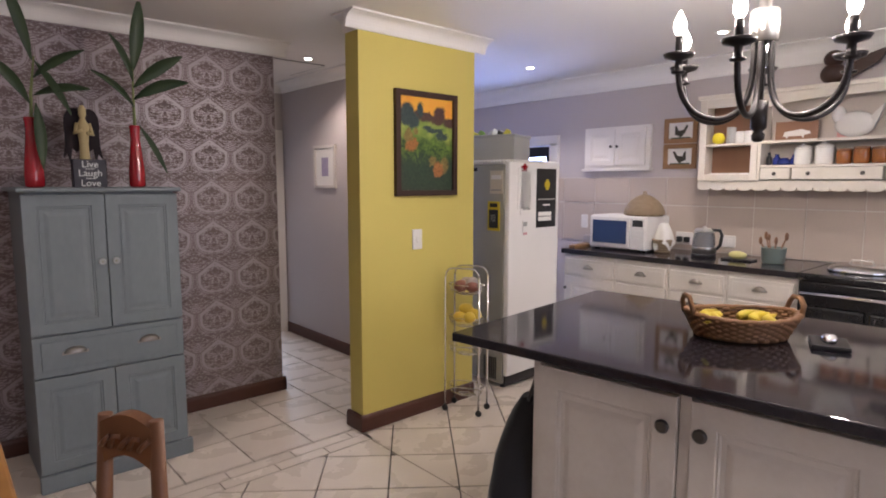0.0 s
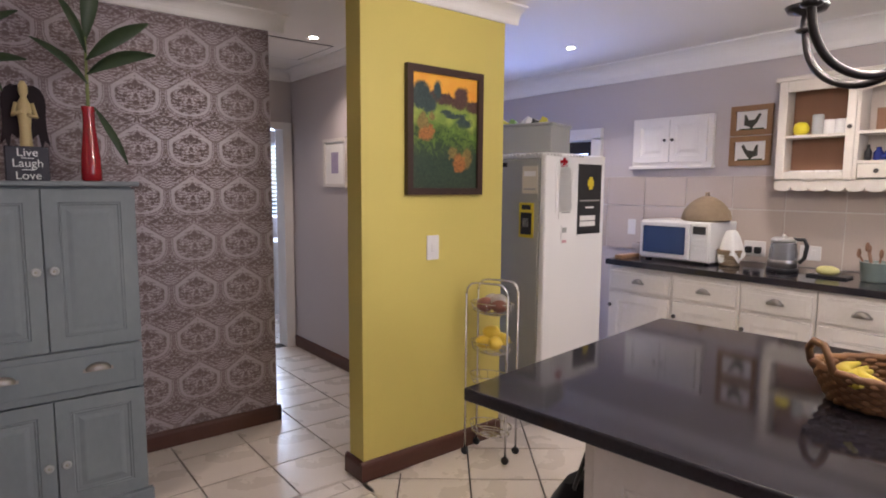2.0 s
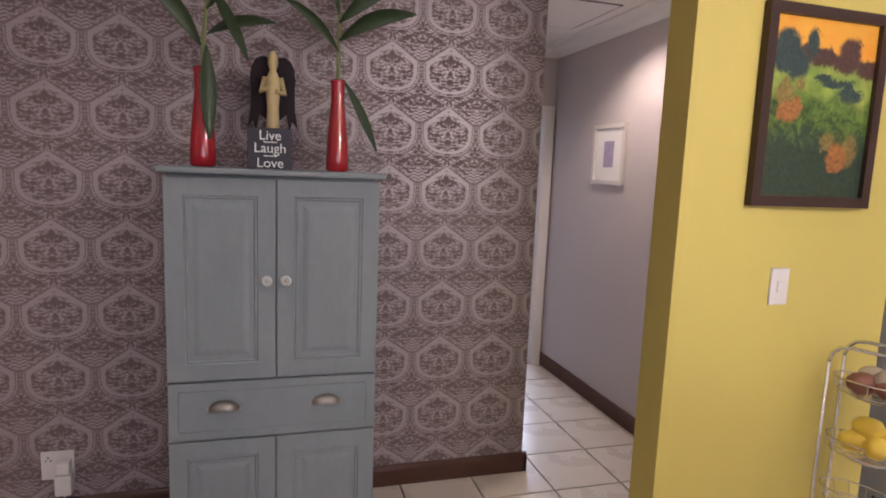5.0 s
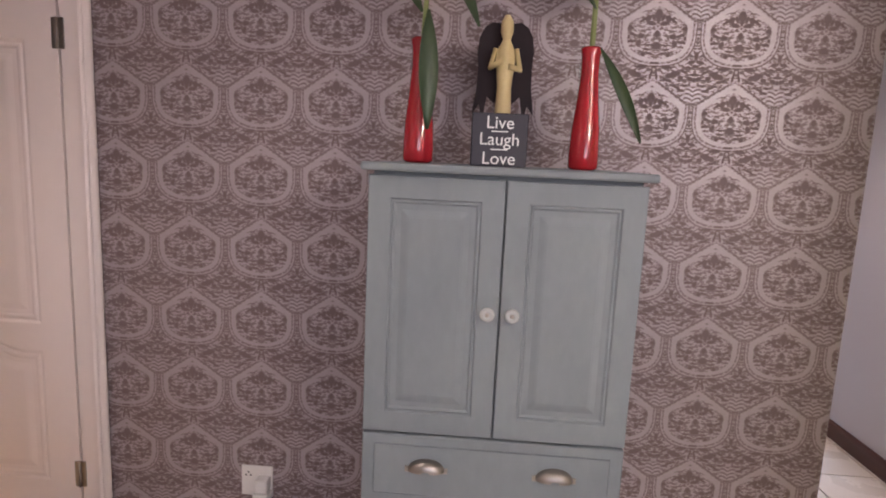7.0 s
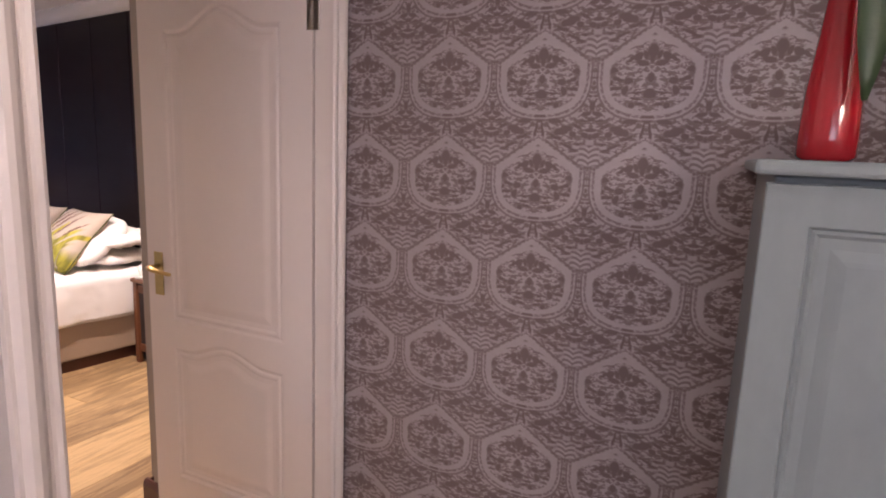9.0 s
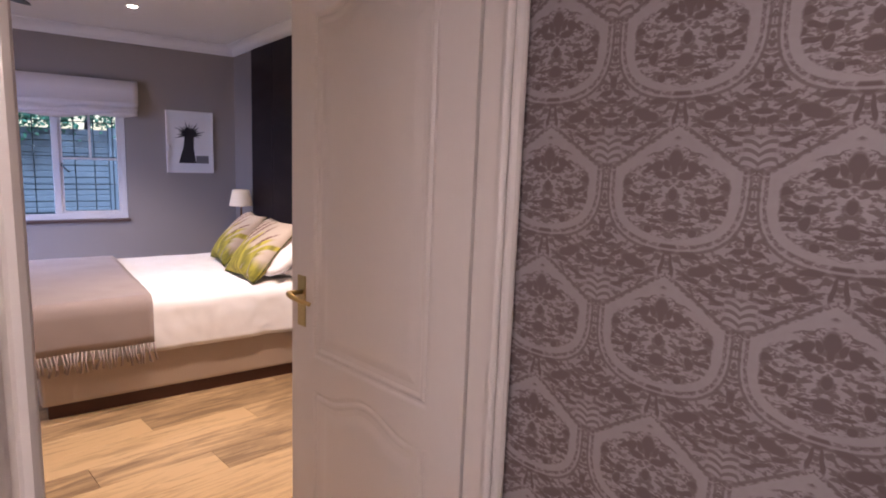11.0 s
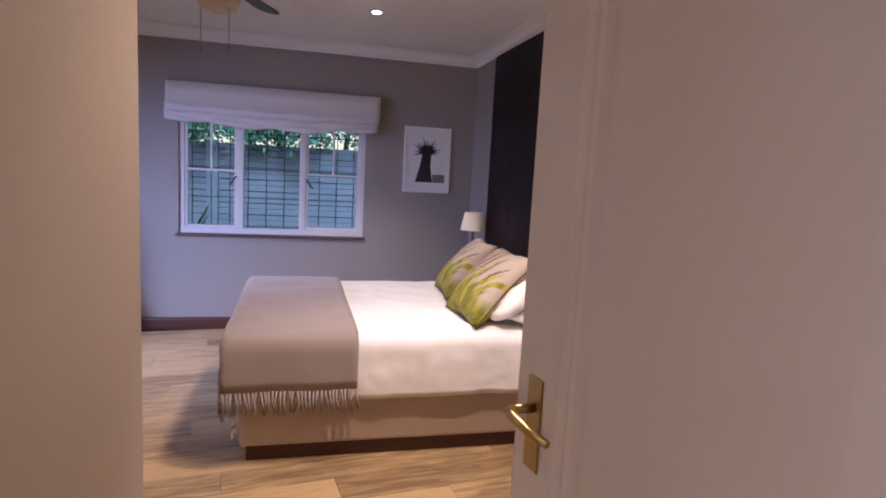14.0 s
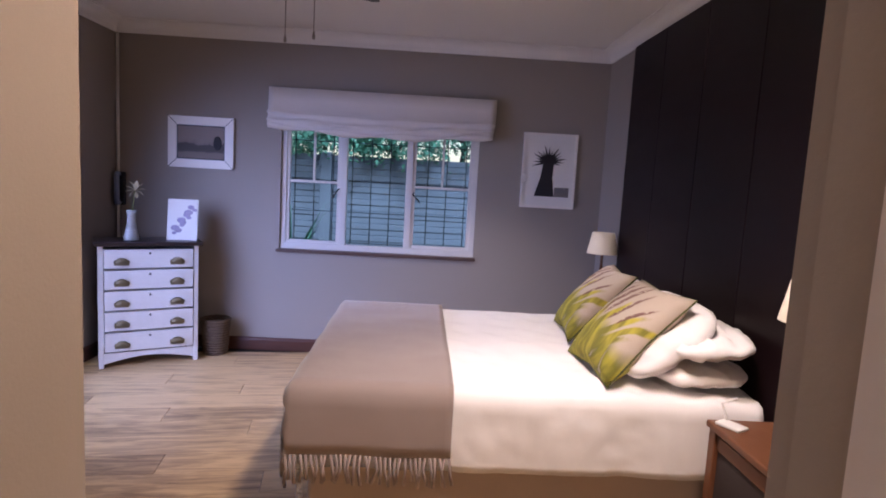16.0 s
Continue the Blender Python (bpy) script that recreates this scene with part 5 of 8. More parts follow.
part("top", boxed(-0.02, DW + 0.02, -0.025, DD - 0.001, DH, DH + 0.028, bevel=0.006), M_DRESS, dr)
part("bottom", boxed(0.0, DW, 0.0, DD - 0.001, 0.055, 0.075), M_DRESS, dr)
part("shelf", boxed(0.022, 0.405, 0.02, DD - 0.012, 0.325, 0.340), M_DRESS, dr)
part("shelf", boxed(0.427, DW - 0.02, 0.0, DD - 0.012, 0.328, 0.346), M_DRESS, dr)
part("shelf", boxed(0.427, DW - 0.02, 0.0, DD - 0.012, 0.165, 0.18), M_DRESS, dr)
bm = bmesh.new()
n = 17
edge = []
for i in range(n):
    for k in range(7):
        a = math.pi * k / 6
        edge.append(((i + 0.5 - 0.5 * math.cos(a)) * DW / n, 0.028 - 0.024 * math.sin(a)))
add_prism(bm, edge + [(DW, 0.06), (0.0, 0.06)], -0.006, 0.012, "Y")
part("scalloped_apron", bm, M_DRESS, dr)
bm = bmesh.new()
arc = [(0.427 + (DW - 0.447) * i / 20, 0.56 + 0.05 * math.sin(math.pi * i / 20) ** 0.5) for i in range(21)]
add_prism(bm, arc + [(DW - 0.02, DH), (0.427, DH)], -0.004, 0.014, "Y")
part("arched_valance", bm, M_DRESS, dr)
bm = bmesh.new()
for s in ((0.0, 0.05, 0.075, DH), (0.365, 0.41, 0.075, DH), (0.05, 0.365, 0.075, 0.12), (0.05, 0.365, DH - 0.065, DH)):
    add_box(bm, s[0], s[1], -0.016, 0.0, s[2], s[3], 0.003, 1)
gd = part("glazed_door", bm, M_DRESS, dr)
bm = bmesh.new()
add_lathe(bm, [(0.005, 0.0), (0.013, -0.014), (0.011, -0.022)], (0.388, -0.016, 0.37), 12, "Y")
part("knob", bm, M_DKNOB, gd)
for x0, x1 in ((0.435, 0.62), (0.632, 1.13), (1.142, 1.59)):
    d = part("drawer", boxed(x0, x1, -0.012, 0.1, 0.082, 0.16, bevel=0.004), M_DRESS, dr)
    for kx in ((x0 + x1) / 2,) if x1 - x0 < 0.3 else (x0 + 0.1, x1 - 0.1):
        bm = bmesh.new()
        add_lathe(bm, [(0.005, 0.0), (0.013, -0.014), (0.011, -0.022)], (kx, -0.012, 0.121), 12, "Y")
        part("knob", bm, M_DKNOB, d)

M_CHINA = surface("white_china", (0.76, 0.74, 0.71), 0.15, fine=90, bump=0.02)
M_COBALT = surface("cobalt_glass", (0.02, 0.03, 0.16), 0.12, fine=60, bump=0.0)
M_JAR = surface("amber_jar_contents", (0.34, 0.12, 0.03), 0.2, other=(0.16, 0.05, 0.02), large=20, fine=60, amount=0.6, coat=0.5)
M_YEL = surface("bright_yellow_glaze", (0.80, 0.66, 0.04), 0.3, fine=60)


def on_shelf(name, label, category, x, z, profile, material, lid=None, group="crockery on the dresser", y=0.08):
    m = dr.matrix_world @ Matrix.Translation((x, y, z))
    ob = thing(name, label, category, m.translation, 0, group)
    bm = bmesh.new()
    add_lathe(bm, profile, (0, 0, 0), 18)
    part("body", bm, material, ob)
    if lid:
        bm = bmesh.new()
        add_lathe(bm, lid[0], (0, 0, 0), 18)
        part("lid", bm, lid[1], ob)
    return ob


def pot(r, h):
    return [(r * 0.86, 0.0), (r, 0.01), (r, h * 0.92), (r * 0.94, h), (r * 0.8, h), (r * 0.84, h * 0.9)]


def lid(r, h):
    return [(r * 0.98, h), (r * 1.02, h + 0.006), (r * 0.6, h + 0.022), (r * 0.2, h + 0.026), (r * 0.25, h + 0.040), (r * 0.05, h + 0.045)]


scene.view_layers[0].update()
for x, r, h in ((0.665, 0.052, 0.105), (0.79, 0.055, 0.112)):
    on_shelf("storage_canister", "white china storage canister with a lid", "canister", x, 0.18, pot(r, h), M_CHINA, (lid(r, h), M_CHINA))
for x, r, h in ((0.90, 0.043, 0.085), (0.995, 0.045, 0.095), (1.09, 0.043, 0.09), (1.20, 0.05, 0.10), (1.31, 0.05, 0.1)):
    on_shelf("preserve_jar", "glass jar of amber preserve", "jar", x, 0.18, pot(r, h), M_JAR, ([(r, h), (r, h + 0.012), (r * 0.5, h + 0.014)], M_DRBACK))
for x, r, h in ((0.505, 0.026, 0.075), (0.555, 0.045, 0.05), (0.61, 0.02, 0.07)):
    on_shelf("cobalt_bottle", "small cobalt blue glass bottle", "bottle", x, 0.18, [(r * 0.9, 0), (r, 0.01), (r, h * 0.6), (r * 0.5, h * 0.8), (r * 0.5, h)], M_COBALT)
on_shelf("dark_bottle", "small dark glass bottle on the dresser", "bottle", 0.455, 0.18, [(0.016, 0), (0.018, 0.05), (0.008, 0.07), (0.008, 0.09)], M_BLACK)
on_shelf("yellow_pot", "bright yellow round glazed pot", "pot", 0.10, 0.34, [(0.02, 0), (0.04, 0.02), (0.045, 0.045), (0.035, 0.07), (0.02, 0.08)], M_YEL)
on_shelf("glass_tumbler", "clear glass tumbler on the dresser", "glass", 0.19, 0.34, pot(0.032, 0.12), M_KNOBGLASS)
for x in (0.255, 0.315, 0.36):
    on_shelf("white_cup", "white china cup on the dresser", "cup", x, 0.34, pot(0.034, 0.085), M_CHINA)
for x in (0.08, 0.15, 0.225, 0.30, 0.36):
    on_shelf("teacup", "small white patterned teacup", "cup", x, 0.075, [(0.018, 0), (0.030, 0.03), (0.036, 0.055), (0.031, 0.055), (0.02, 0.01)], M_CHINA)
m = dr.matrix_world @ Matrix.Translation((0.94, 0.10, 0.346))
ob = thing("ceramic_rooster", "large white ceramic rooster-shaped dish", "ornament", m.translation, -90, "crockery on the dresser")
bm = bmesh.new()
add_ball(bm, (0, 0, 0.085), 0.09, (1.25, 0.5, 0.9))
add_ball(bm, (-0.09, 0, 0.15), 0.045, (0.9, 0.8, 1.2))
add_prism(bm, [(0.06, 0.10), (0.15, 0.20), (0.13, 0.12), (0.10, 0.05)], -0.02, 0.02, "Y")
part("body", bm, M_CHINA, ob)
m = dr.matrix_world @ Matrix.Translation((0.60, 0.13, 0.346))
ob = thing("pig_picture", "small dark picture with a white animal shape", "picture", m.translation, -90)
part("board", boxed(-0.13, 0.13, -0.006, 0.006, 0.0, 0.13), M_DRBACK, ob)
bm = bmesh.new()
add_prism(bm, [(-0.08, 0.03), (-0.07, 0.06), (0.03, 0.075), (0.08, 0.06), (0.09, 0.045), (0.05, 0.035), (0.045, 0.012), (0.035, 0.03), (-0.05, 0.03), (-0.055, 0.01), (-0.065, 0.03)], -0.008, -0.006, "Y")
part("shape", bm, M_CHINA, ob)
part("sign", boxed(0.24, 0.36, -0.01, 0.0, 0.0, 0.04), surface("pink_label", (0.62, 0.30, 0.28), 0.6), ob, "small pink sign")
m = dr.matrix_world @ Matrix.Translation((1.20, 0.09, 0.346))
ob = thing("black_hen", "black ceramic hen on the dresser", "ornament", m.translation, -90)
bm = bmesh.new()
add_ball(bm, (0, 0, 0.06), 0.055, (1.1, 0.7, 0.9))
add_ball(bm, (0.05, 0, 0.115), 0.026, (1, 0.8, 1.2))
add_prism(bm, [(-0.05, 0.05), (-0.10, 0.13), (-0.06, 0.11)], -0.01, 0.01, "Y")
part("body", bm, M_IRON, ob)
m = dr.matrix_world @ Matrix.Translation((0.80, 0.10, DH + 0.028))
ob = thing("dark_rooster", "dark carved rooster ornament on top of the dresser", "ornament", m.translation, -90)
bm = bmesh.new()
add_ball(bm, (0, 0, 0.07), 0.075, (1.0, 0.7, 0.9))
add_ball(bm, (0.0, 0, 0.165), 0.06, (1.0, 0.8, 0.9))
add_prism(bm, [(0.02, 0.08), (0.20, 0.17), (0.30, 0.20), (0.24, 0.11), (0.10, 0.03)], -0.02, 0.02, "Y")
part("body", bm, M_DFRAME, ob)

# things on the kitchen worktop
WT = 0.945
mw = thing("microwave_oven", "white microwave oven with a dark blue door window", "microwave", (3.84, -1.035, WT), -90)
part("case", boxed(0.0, 0.49, 0.01, 0.36, 0.012, 0.272, bevel=0.01), M_PLATE, mw)
part("door", boxed(0.005, 0.365, -0.012, 0.01, 0.02, 0.266, bevel=0.01), M_PLATE, mw)
part("window", boxed(0.035, 0.335, -0.0145, -0.011, 0.055, 0.235, bevel=0.006), surface("blue_tinted_glass", (0.03, 0.055, 0.14), 0.18, fine=200), mw, "dark blue door window")
part("control_panel", boxed(0.37, 0.485, -0.010, 0.01, 0.02, 0.266, bevel=0.006), M_PLATE, mw)
part("display", boxed(0.385, 0.47, -0.0125, -0.009, 0.195, 0.245, bevel=0.002), M_BLACK, mw)
for i in range(3):
    for j in range(3):
        part("button", boxed(0.39 + i * 0.028, 0.41 + i * 0.028, -0.0125, -0.009, 0.09 + j * 0.03, 0.108 + j * 0.03, bevel=0.002), M_TRIM, mw)
for x in (0.04, 0.45):
    part("foot", boxed(x - 0.015, x + 0.015, 0.04, 0.07, 0.0, 0.014), M_BLACK, mw)
M_WICK = surface("pale_wicker", (0.30, 0.22, 0.14), 0.7, other=(0.20, 0.14, 0.085), large=30, fine=160, amount=0.6, bump=0.8, distance=0.004)
hat = thing("wicker_food_cover", "domed pale wicker food cover", "food cover", (4.02, -1.405, WT + 0.272))
bm = bmesh.new()
rings = []
for i in range(26):
    f = i / 25
    r = 0.145 * math.cos(f * math.pi / 2) ** 0.6 + 0.004
    add_tube(bm, [(r * math.cos(2 * math.pi * k / 24), r * math.sin(2 * math.pi * k / 24), 0.012 + 0.15 * f) for k in range(24)], 0.0055, 5, closed=True)
add_lathe(bm, [(0.14, 0.0), (0.138, 0.05), (0.10, 0.12), (0.03, 0.16)], (0, 0, 0), 24)
part("dome", bm, M_WICK, hat)
bm = bmesh.new()
add_tube(bm, [(-0.02, 0, 0.16), (-0.015, 0, 0.185), (0.015, 0, 0.185), (0.02, 0, 0.16)], 0.006, 7)
part("handle", bm, M_WICK, hat)
bread = thing("bread_basket", "small round wicker basket beside the microwave", "basket", (3.97, -1.595, WT))
for i in range(6):
    r = 0.052 + 0.003 * i
    bm = bmesh.new()
    add_tube(bm, [((r + 0.002 * (-1) ** (k + i)) * math.cos(2 * math.pi * k / 20), (r + 0.002 * (-1) ** (k + i)) * math.sin(2 * math.pi * k / 20), 0.010 + i * 0.017) for k in range(20)], 0.0092, 6, closed=True)
    part("woven_row", bm, M_WICK, bread)
bm = bmesh.new()
add_lathe(bm, [(0.045, 0.0), (0.052, 0.008), (0.062, 0.098)], (0, 0, 0), 20)
part("body", bm, M_WICK, bread)
cloth = thing("tea_towel", "white cotton tea towel draped over the bread basket", "tea towel", (3.97, -1.600, WT + 0.020))
bm = bmesh.new()
rows = []
for i in range(11):
    f = i / 10
    row = []
    for k in range(28):
        a = 2 * math.pi * k / 28
        fold = 1 + 0.16 * f * math.sin(5 * a + 1.0) + 0.06 * math.sin(9 * a) * f
        r = (0.020 + 0.052 * f ** 0.7) * fold
        row.append(bm.verts.new((r * math.cos(a), r * math.sin(a), 0.205 - 0.205 * f ** 1.3 + 0.055 * f * math.sin(2 * a + 0.6) ** 2)))
    rows.append(row)
for r0, r1 in zip(rows, rows[1:]):
    for k in range(28):
        f = bm.faces.new((r0[k], r0[(k + 1) % 28], r1[(k + 1) % 28], r1[k]))
        f.smooth = True
bm.faces.new(rows[0][::-1])
part("cloth", bm, M_PAPERW, cloth)
ket = thing("kettle", "glass and steel electric kettle with a black handle", "kettle", (3.98, -1.905, WT), -90)
bm = bmesh.new()
add_lathe(bm, [(0.085, 0.0), (0.085, 0.022), (0.078, 0.026)], (0, 0, 0), 26)
part("base", bm, M_BLACK, ket)
bm = bmesh.new()
add_lathe(bm, [(0.078, 0.026), (0.080, 0.07), (0.079, 0.072)], (0, 0, 0), 26)
part("steel_band", bm, M_STEEL, ket)
bm = bmesh.new()
add_lathe(bm, [(0.078, 0.072), (0.076, 0.12), (0.066, 0.175)], (0, 0, 0), 26, cap=False)
part("glass_wall", bm, surface("smoky_glass", (0.35, 0.35, 0.37), 0.08, trans=0.6, fine=60, bump=0.0), ket)
bm = bmesh.new()
add_lathe(bm, [(0.067, 0.175), (0.068, 0.19), (0.055, 0.202), (0.012, 0.205), (0.012, 0.218)], (0, 0, 0), 26)
part("lid", bm, M_STEEL, ket)
bm = bmesh.new()
add_tube(bm, [(0.05, 0, 0.195), (0.11, 0, 0.195), (0.125, 0, 0.16), (0.115, 0, 0.09), (0.09, 0, 0.06)], 0.012, 10)
part("handle", bm, M_BLACK, ket)
pot_t = thing("utensil_pot", "grey-green enamel pot holding kitchen utensils", "utensil pot", (3.98, -2.37, WT))
bm = bmesh.new()
add_lathe(bm, [(0.062, 0.0), (0.068, 0.01), (0.076, 0.10), (0.08, 0.105), (0.072, 0.105), (0.064, 0.012)], (0, 0, 0), 22)
part("pot", bm, surface("grey_green_enamel", (0.22, 0.27, 0.25), 0.3, fine=70), pot_t)
for dx, dy, h, head in ((-0.03, 0.02, 0.17, 0.02), (0.03, 0.03, 0.15, 0.018), (0.04, -0.03, 0.16, 0.022), (-0.04, -0.02, 0.14, 0.02), (0.0, 0.05, 0.13, 0.02)):
    bm = bmesh.new()
    add_tube(bm, [(dx * 0.4, dy * 0.4, 0.02), (dx * 1.6, dy * 1.6, h)], 0.005, 6)
    add_ball(bm, (dx * 1.7, dy * 1.7, h + 0.015), head, (1, 0.5, 1.3), 10, 6)
    part("utensil", bm, M_DRBACK, pot_t)
but = thing("butter_dish", "yellow block on a dark dish", "dish", (3.96, -2.16, WT))
part("dish", boxed(-0.06, 0.06, -0.10, 0.10, 0.0, 0.012, bevel=0.005), M_BLACK, but)
bm = bmesh.new()
add_ball(bm, (0, 0.01, 0.035), 0.05, (0.9, 1.2, 0.55))
part("block", bm, surface("pale_yellow_sponge", (0.62, 0.58, 0.25), 0.8, fine=120, bump=0.5), but)
sk = wall_switch("wall_socket", "white wall socket with black plugs over the worktop", pose(4.31, -1.60, 1.035, 0, 0, -90), 0.14, 0.10, 0, "socket")
for x in (-0.03, 0.03):
    part("plug", boxed(x - 0.02, x + 0.02, -0.045, -0.008, -0.03, 0.015, bevel=0.008), M_BLACK, sk, "black plug")
wall_switch("wall_socket", "dark steel wall socket behind the kettle", pose(4.31, -1.935, 1.035, 0, 0, -90), 0.12, 0.09, 2, "socket")
wall_switch("wall_switch", "white light switch on the wall tiles", pose(4.31, -0.655, 1.125, 0, 0, -90), 0.07, 0.12, 1)
box = thing("plastic_tub", "small clear plastic tub beside a wooden board", "tub", (4.0, -0.995, WT), 0)
part("wall", boxed(-0.05, 0.05, 0.02, 0.10, 0.0, 0.09, bevel=0.006), M_BAG, box)
brd = thing("wooden_board", "small wooden board on the worktop", "board", (3.80, -0.955, WT))
part("board", boxed(-0.09, 0.12, -0.03, 0.03, 0.0, 0.025, bevel=0.004), M_OAKF, brd)

# on the fridge
tub = thing("storage_tub", "grey plastic storage tub with things in it on the fridge", "storage tub", (2.93, -0.78, 1.632), 18)
M_TUB = surface("grey_plastic", (0.33, 0.33, 0.31), 0.45, fine=90)
bm = bmesh.new()
for s in ((-0.13, -0.122, -0.24, 0.24), (0.152, 0.16, -0.24, 0.24), (-0.122, 0.152, -0.24, -0.232), (-0.122, 0.152, 0.232, 0.24)):
    add_box(bm, s[0], s[1], s[2], s[3], 0.0, 0.165, 0.002, 1)
add_box(bm, -0.122, 0.152, -0.232, 0.232, 0.0, 0.008)
part("wall", bm, M_TUB, tub)
part("rim", boxed(-0.14, 0.17, -0.25, 0.25, 0.158, 0.176, bevel=0.006), M_TUB, tub)
M_CLUT = [surface("clutter_" + k, c, 0.5, fine=60) for k, c in (("yellow", (0.5, 0.45, 0.05)), ("black", (0.02, 0.02, 0.02)), ("white", (0.7, 0.7, 0.68)), ("green", (0.2, 0.35, 0.08)))]
for i, (x, y, a) in enumerate(((0.0, -0.12, 20), (0.05, -0.05, -30), (-0.05, -0.03, 50), (0.03, 0.10, 10), (-0.04, 0.14, -20))):
    ob = part("packet", boxed(-0.045, 0.045, -0.02, 0.02, 0.0, 0.05, bevel=0.008), M_CLUT[i % 4], tub)
    ob.matrix_local = pose(x, y, 0.165, 25, 15, a)
lace = thing("lace_runner", "white scalloped lace edging along the fridge top", "lace runner", (FR_X0, FR_Y0, 1.6275), 2)
bm = bmesh.new()
add_box(bm, -0.004, 0.38, 0.0, 0.60, 0.0, 0.003)
part("cloth", bm, M_PAPERW, lace)
for i in range(20):
    bm = bmesh.new()
    add_ball(bm, (-0.008, 0.02 + i * 0.0295, -0.008), 0.009, u=8, v=5)
    part("bead", bm, M_PAPERW, lace)
for i in range(12):
    bm = bmesh.new()
    add_ball(bm, (0.01 + i * 0.0295, -0.008, -0.008), 0.009, u=8, v=5)
    part("bead", bm, M_PAPERW, lace)
FRM = pose(FR_X0, FR_Y0, 0, 0, 0, 2)


def stuck(name, label, category, face, a, z, w, h, material, bars=()):
    """A sheet on the fridge's door (face 'f', a along x) or its grey side ('s', a along y)."""
    m = FRM @ (pose(a, -0.0005, z) if face == "f" else pose(-0.0005, a, z, 0, 0, -90))
    ob = thing(name, label, category)
    ob.matrix_world = m
    part("sheet", boxed(-w / 2, w / 2, -0.004, 0.0, -h / 2, h / 2), material, ob)
    for x0, x1, z0, z1, mt in bars:
        part("print", boxed(x0, x1, -0.006, -0.004, z0, z1), mt, ob)
    return ob


M_PRY = surface("yellow_print", (0.62, 0.48, 0.03), 0.5, fine=90)
stuck("fridge_note", "cream printed note taped to the fridge side", "note", "s", 0.115, 1.475, 0.117, 0.16, surface("cream_paper", (0.60, 0.54, 0.42), 0.8), [(-0.045, 0.045, 0.02, 0.05, M_PAPERW), (-0.045, 0.045, -0.06, -0.05, M_TUB)])
stuck("yellow_flyer", "yellow and black flyer on the fridge side", "flyer", "s", 0.137, 1.238, 0.112, 0.206, M_PRY, [(-0.042, 0.042, -0.085, 0.045, M_BLACK), (-0.035, 0.035, 0.062, 0.090, M_BLACK), (-0.025, 0.02, -0.04, 0.01, M_TUB)])
stuck("calendar", "black wall calendar on the fridge door", "calendar", "f", 0.418, 1.360, 0.232, 0.425, M_BLACK, [(-0.025, 0.035, 0.08, 0.115, M_PRY), (-0.010, 0.022, 0.06, 0.135, M_PRY), (-0.10, 0.10, -0.012, -0.004, M_TUB), (-0.095, 0.060, -0.165, -0.135, M_PAPERW), (-0.095, 0.060, -0.130, -0.100, M_PAPERW), (-0.040, 0.040, -0.055, -0.045, M_PAPERW)])
stuck("paper_sheets", "white paper sheets under a magnet on the fridge door", "paper", "f", 0.165, 1.430, 0.15, 0.29, M_PAPERW, [(-0.02, 0.06, -0.15, -0.14, M_TUB)])
stuck("paper_sheets", "white paper sheets under a magnet on the fridge door", "paper", "f", 0.190, 1.395, 0.14, 0.30, M_PAPERW)
stuck("fridge_magnet", "red fridge magnet holding papers", "magnet", "f", 0.160, 1.570, 0.07, 0.04, M_RED, [(-0.012, 0.012, -0.01, 0.035, M_RED)])
stuck("fridge_magnet", "pale pink and white fridge magnet", "magnet", "f", 0.175, 1.165, 0.055, 0.085, M_PLATE, [(-0.02, 0.02, 0.0, 0.03, M_TUB), (-0.02, 0.02, -0.06, -0.045, surface("pink_tag", (0.6, 0.3, 0.33), 0.5))])
stuck("pen_clip", "dark magnetic pen clip on the fridge side", "clip", "s", 0.38, 1.565, 0.16, 0.025, M_IRON)

# on the island
BASK = Matrix.Translation((1.890, -2.990, ISL_H)) @ pose(0, 0, 0, 0, 0, -45)
M_CANE = surface("brown_cane", (0.26, 0.13, 0.055), 0.5, other=(0.14, 0.06, 0.025), large=30, fine=140, amount=0.6, bump=0.5)
bk = thing("fruit_basket", "oval brown woven cane basket with two handles", "basket", BASK.translation, -45)
A, B = 0.180, 0.129
for i in range(9):
    f = i / 8
    s = 0.80 + 0.22 * f
    bm = bmesh.new()
    pts = []
    for k in range(44):
        a = 2 * math.pi * k / 44
        wv = 0.006 * (1 if (k + i) % 2 else -1)
        pts.append(((A * s + wv) * math.cos(a), (B * s + wv) * math.sin(a), 0.010 + 0.068 * f + 0.012 * abs(math.cos(a)) ** 3 * f))
    add_tube(bm, pts, 0.0075 if i < 8 else 0.010, 6, closed=True)
    part("woven_row", bm, M_CANE, bk)
for k in range(22):
    a = 2 * math.pi * k / 22
    bm = bmesh.new()
    add_tube(bm, [(A * 0.80 * math.cos(a), B * 0.80 * math.sin(a), 0.006), (A * 1.02 * math.cos(a), B * 1.02 * math.sin(a), 0.085)], 0.004, 5)
    part("stake", bm, M_CANE, bk)
bm = bmesh.new()
add_lathe(bm, [(0.01, 0.006), (0.80, 0.006), (0.80, 0.012), (0.01, 0.012)], (0, 0, 0), 32)
for v in bm.verts:
    v.co.x, v.co.y = v.co.x * A, v.co.y * B
part("base", bm, M_CANE, bk)
for s in (-1, 1):
    bm = bmesh.new()
    pts = [(s * A * 0.98, -0.05, 0.085), (s * A * 1.03, -0.045, 0.12), (s * A * 1.03, -0.022, 0.142), (s * A * 1.03, 0.022, 0.142), (s * A * 1.03, 0.045, 0.12), (s * A * 0.98, 0.05, 0.085)]
    add_tube(bm, pts, 0.009, 8)
    part("handle", bm, M_CANE, bk)
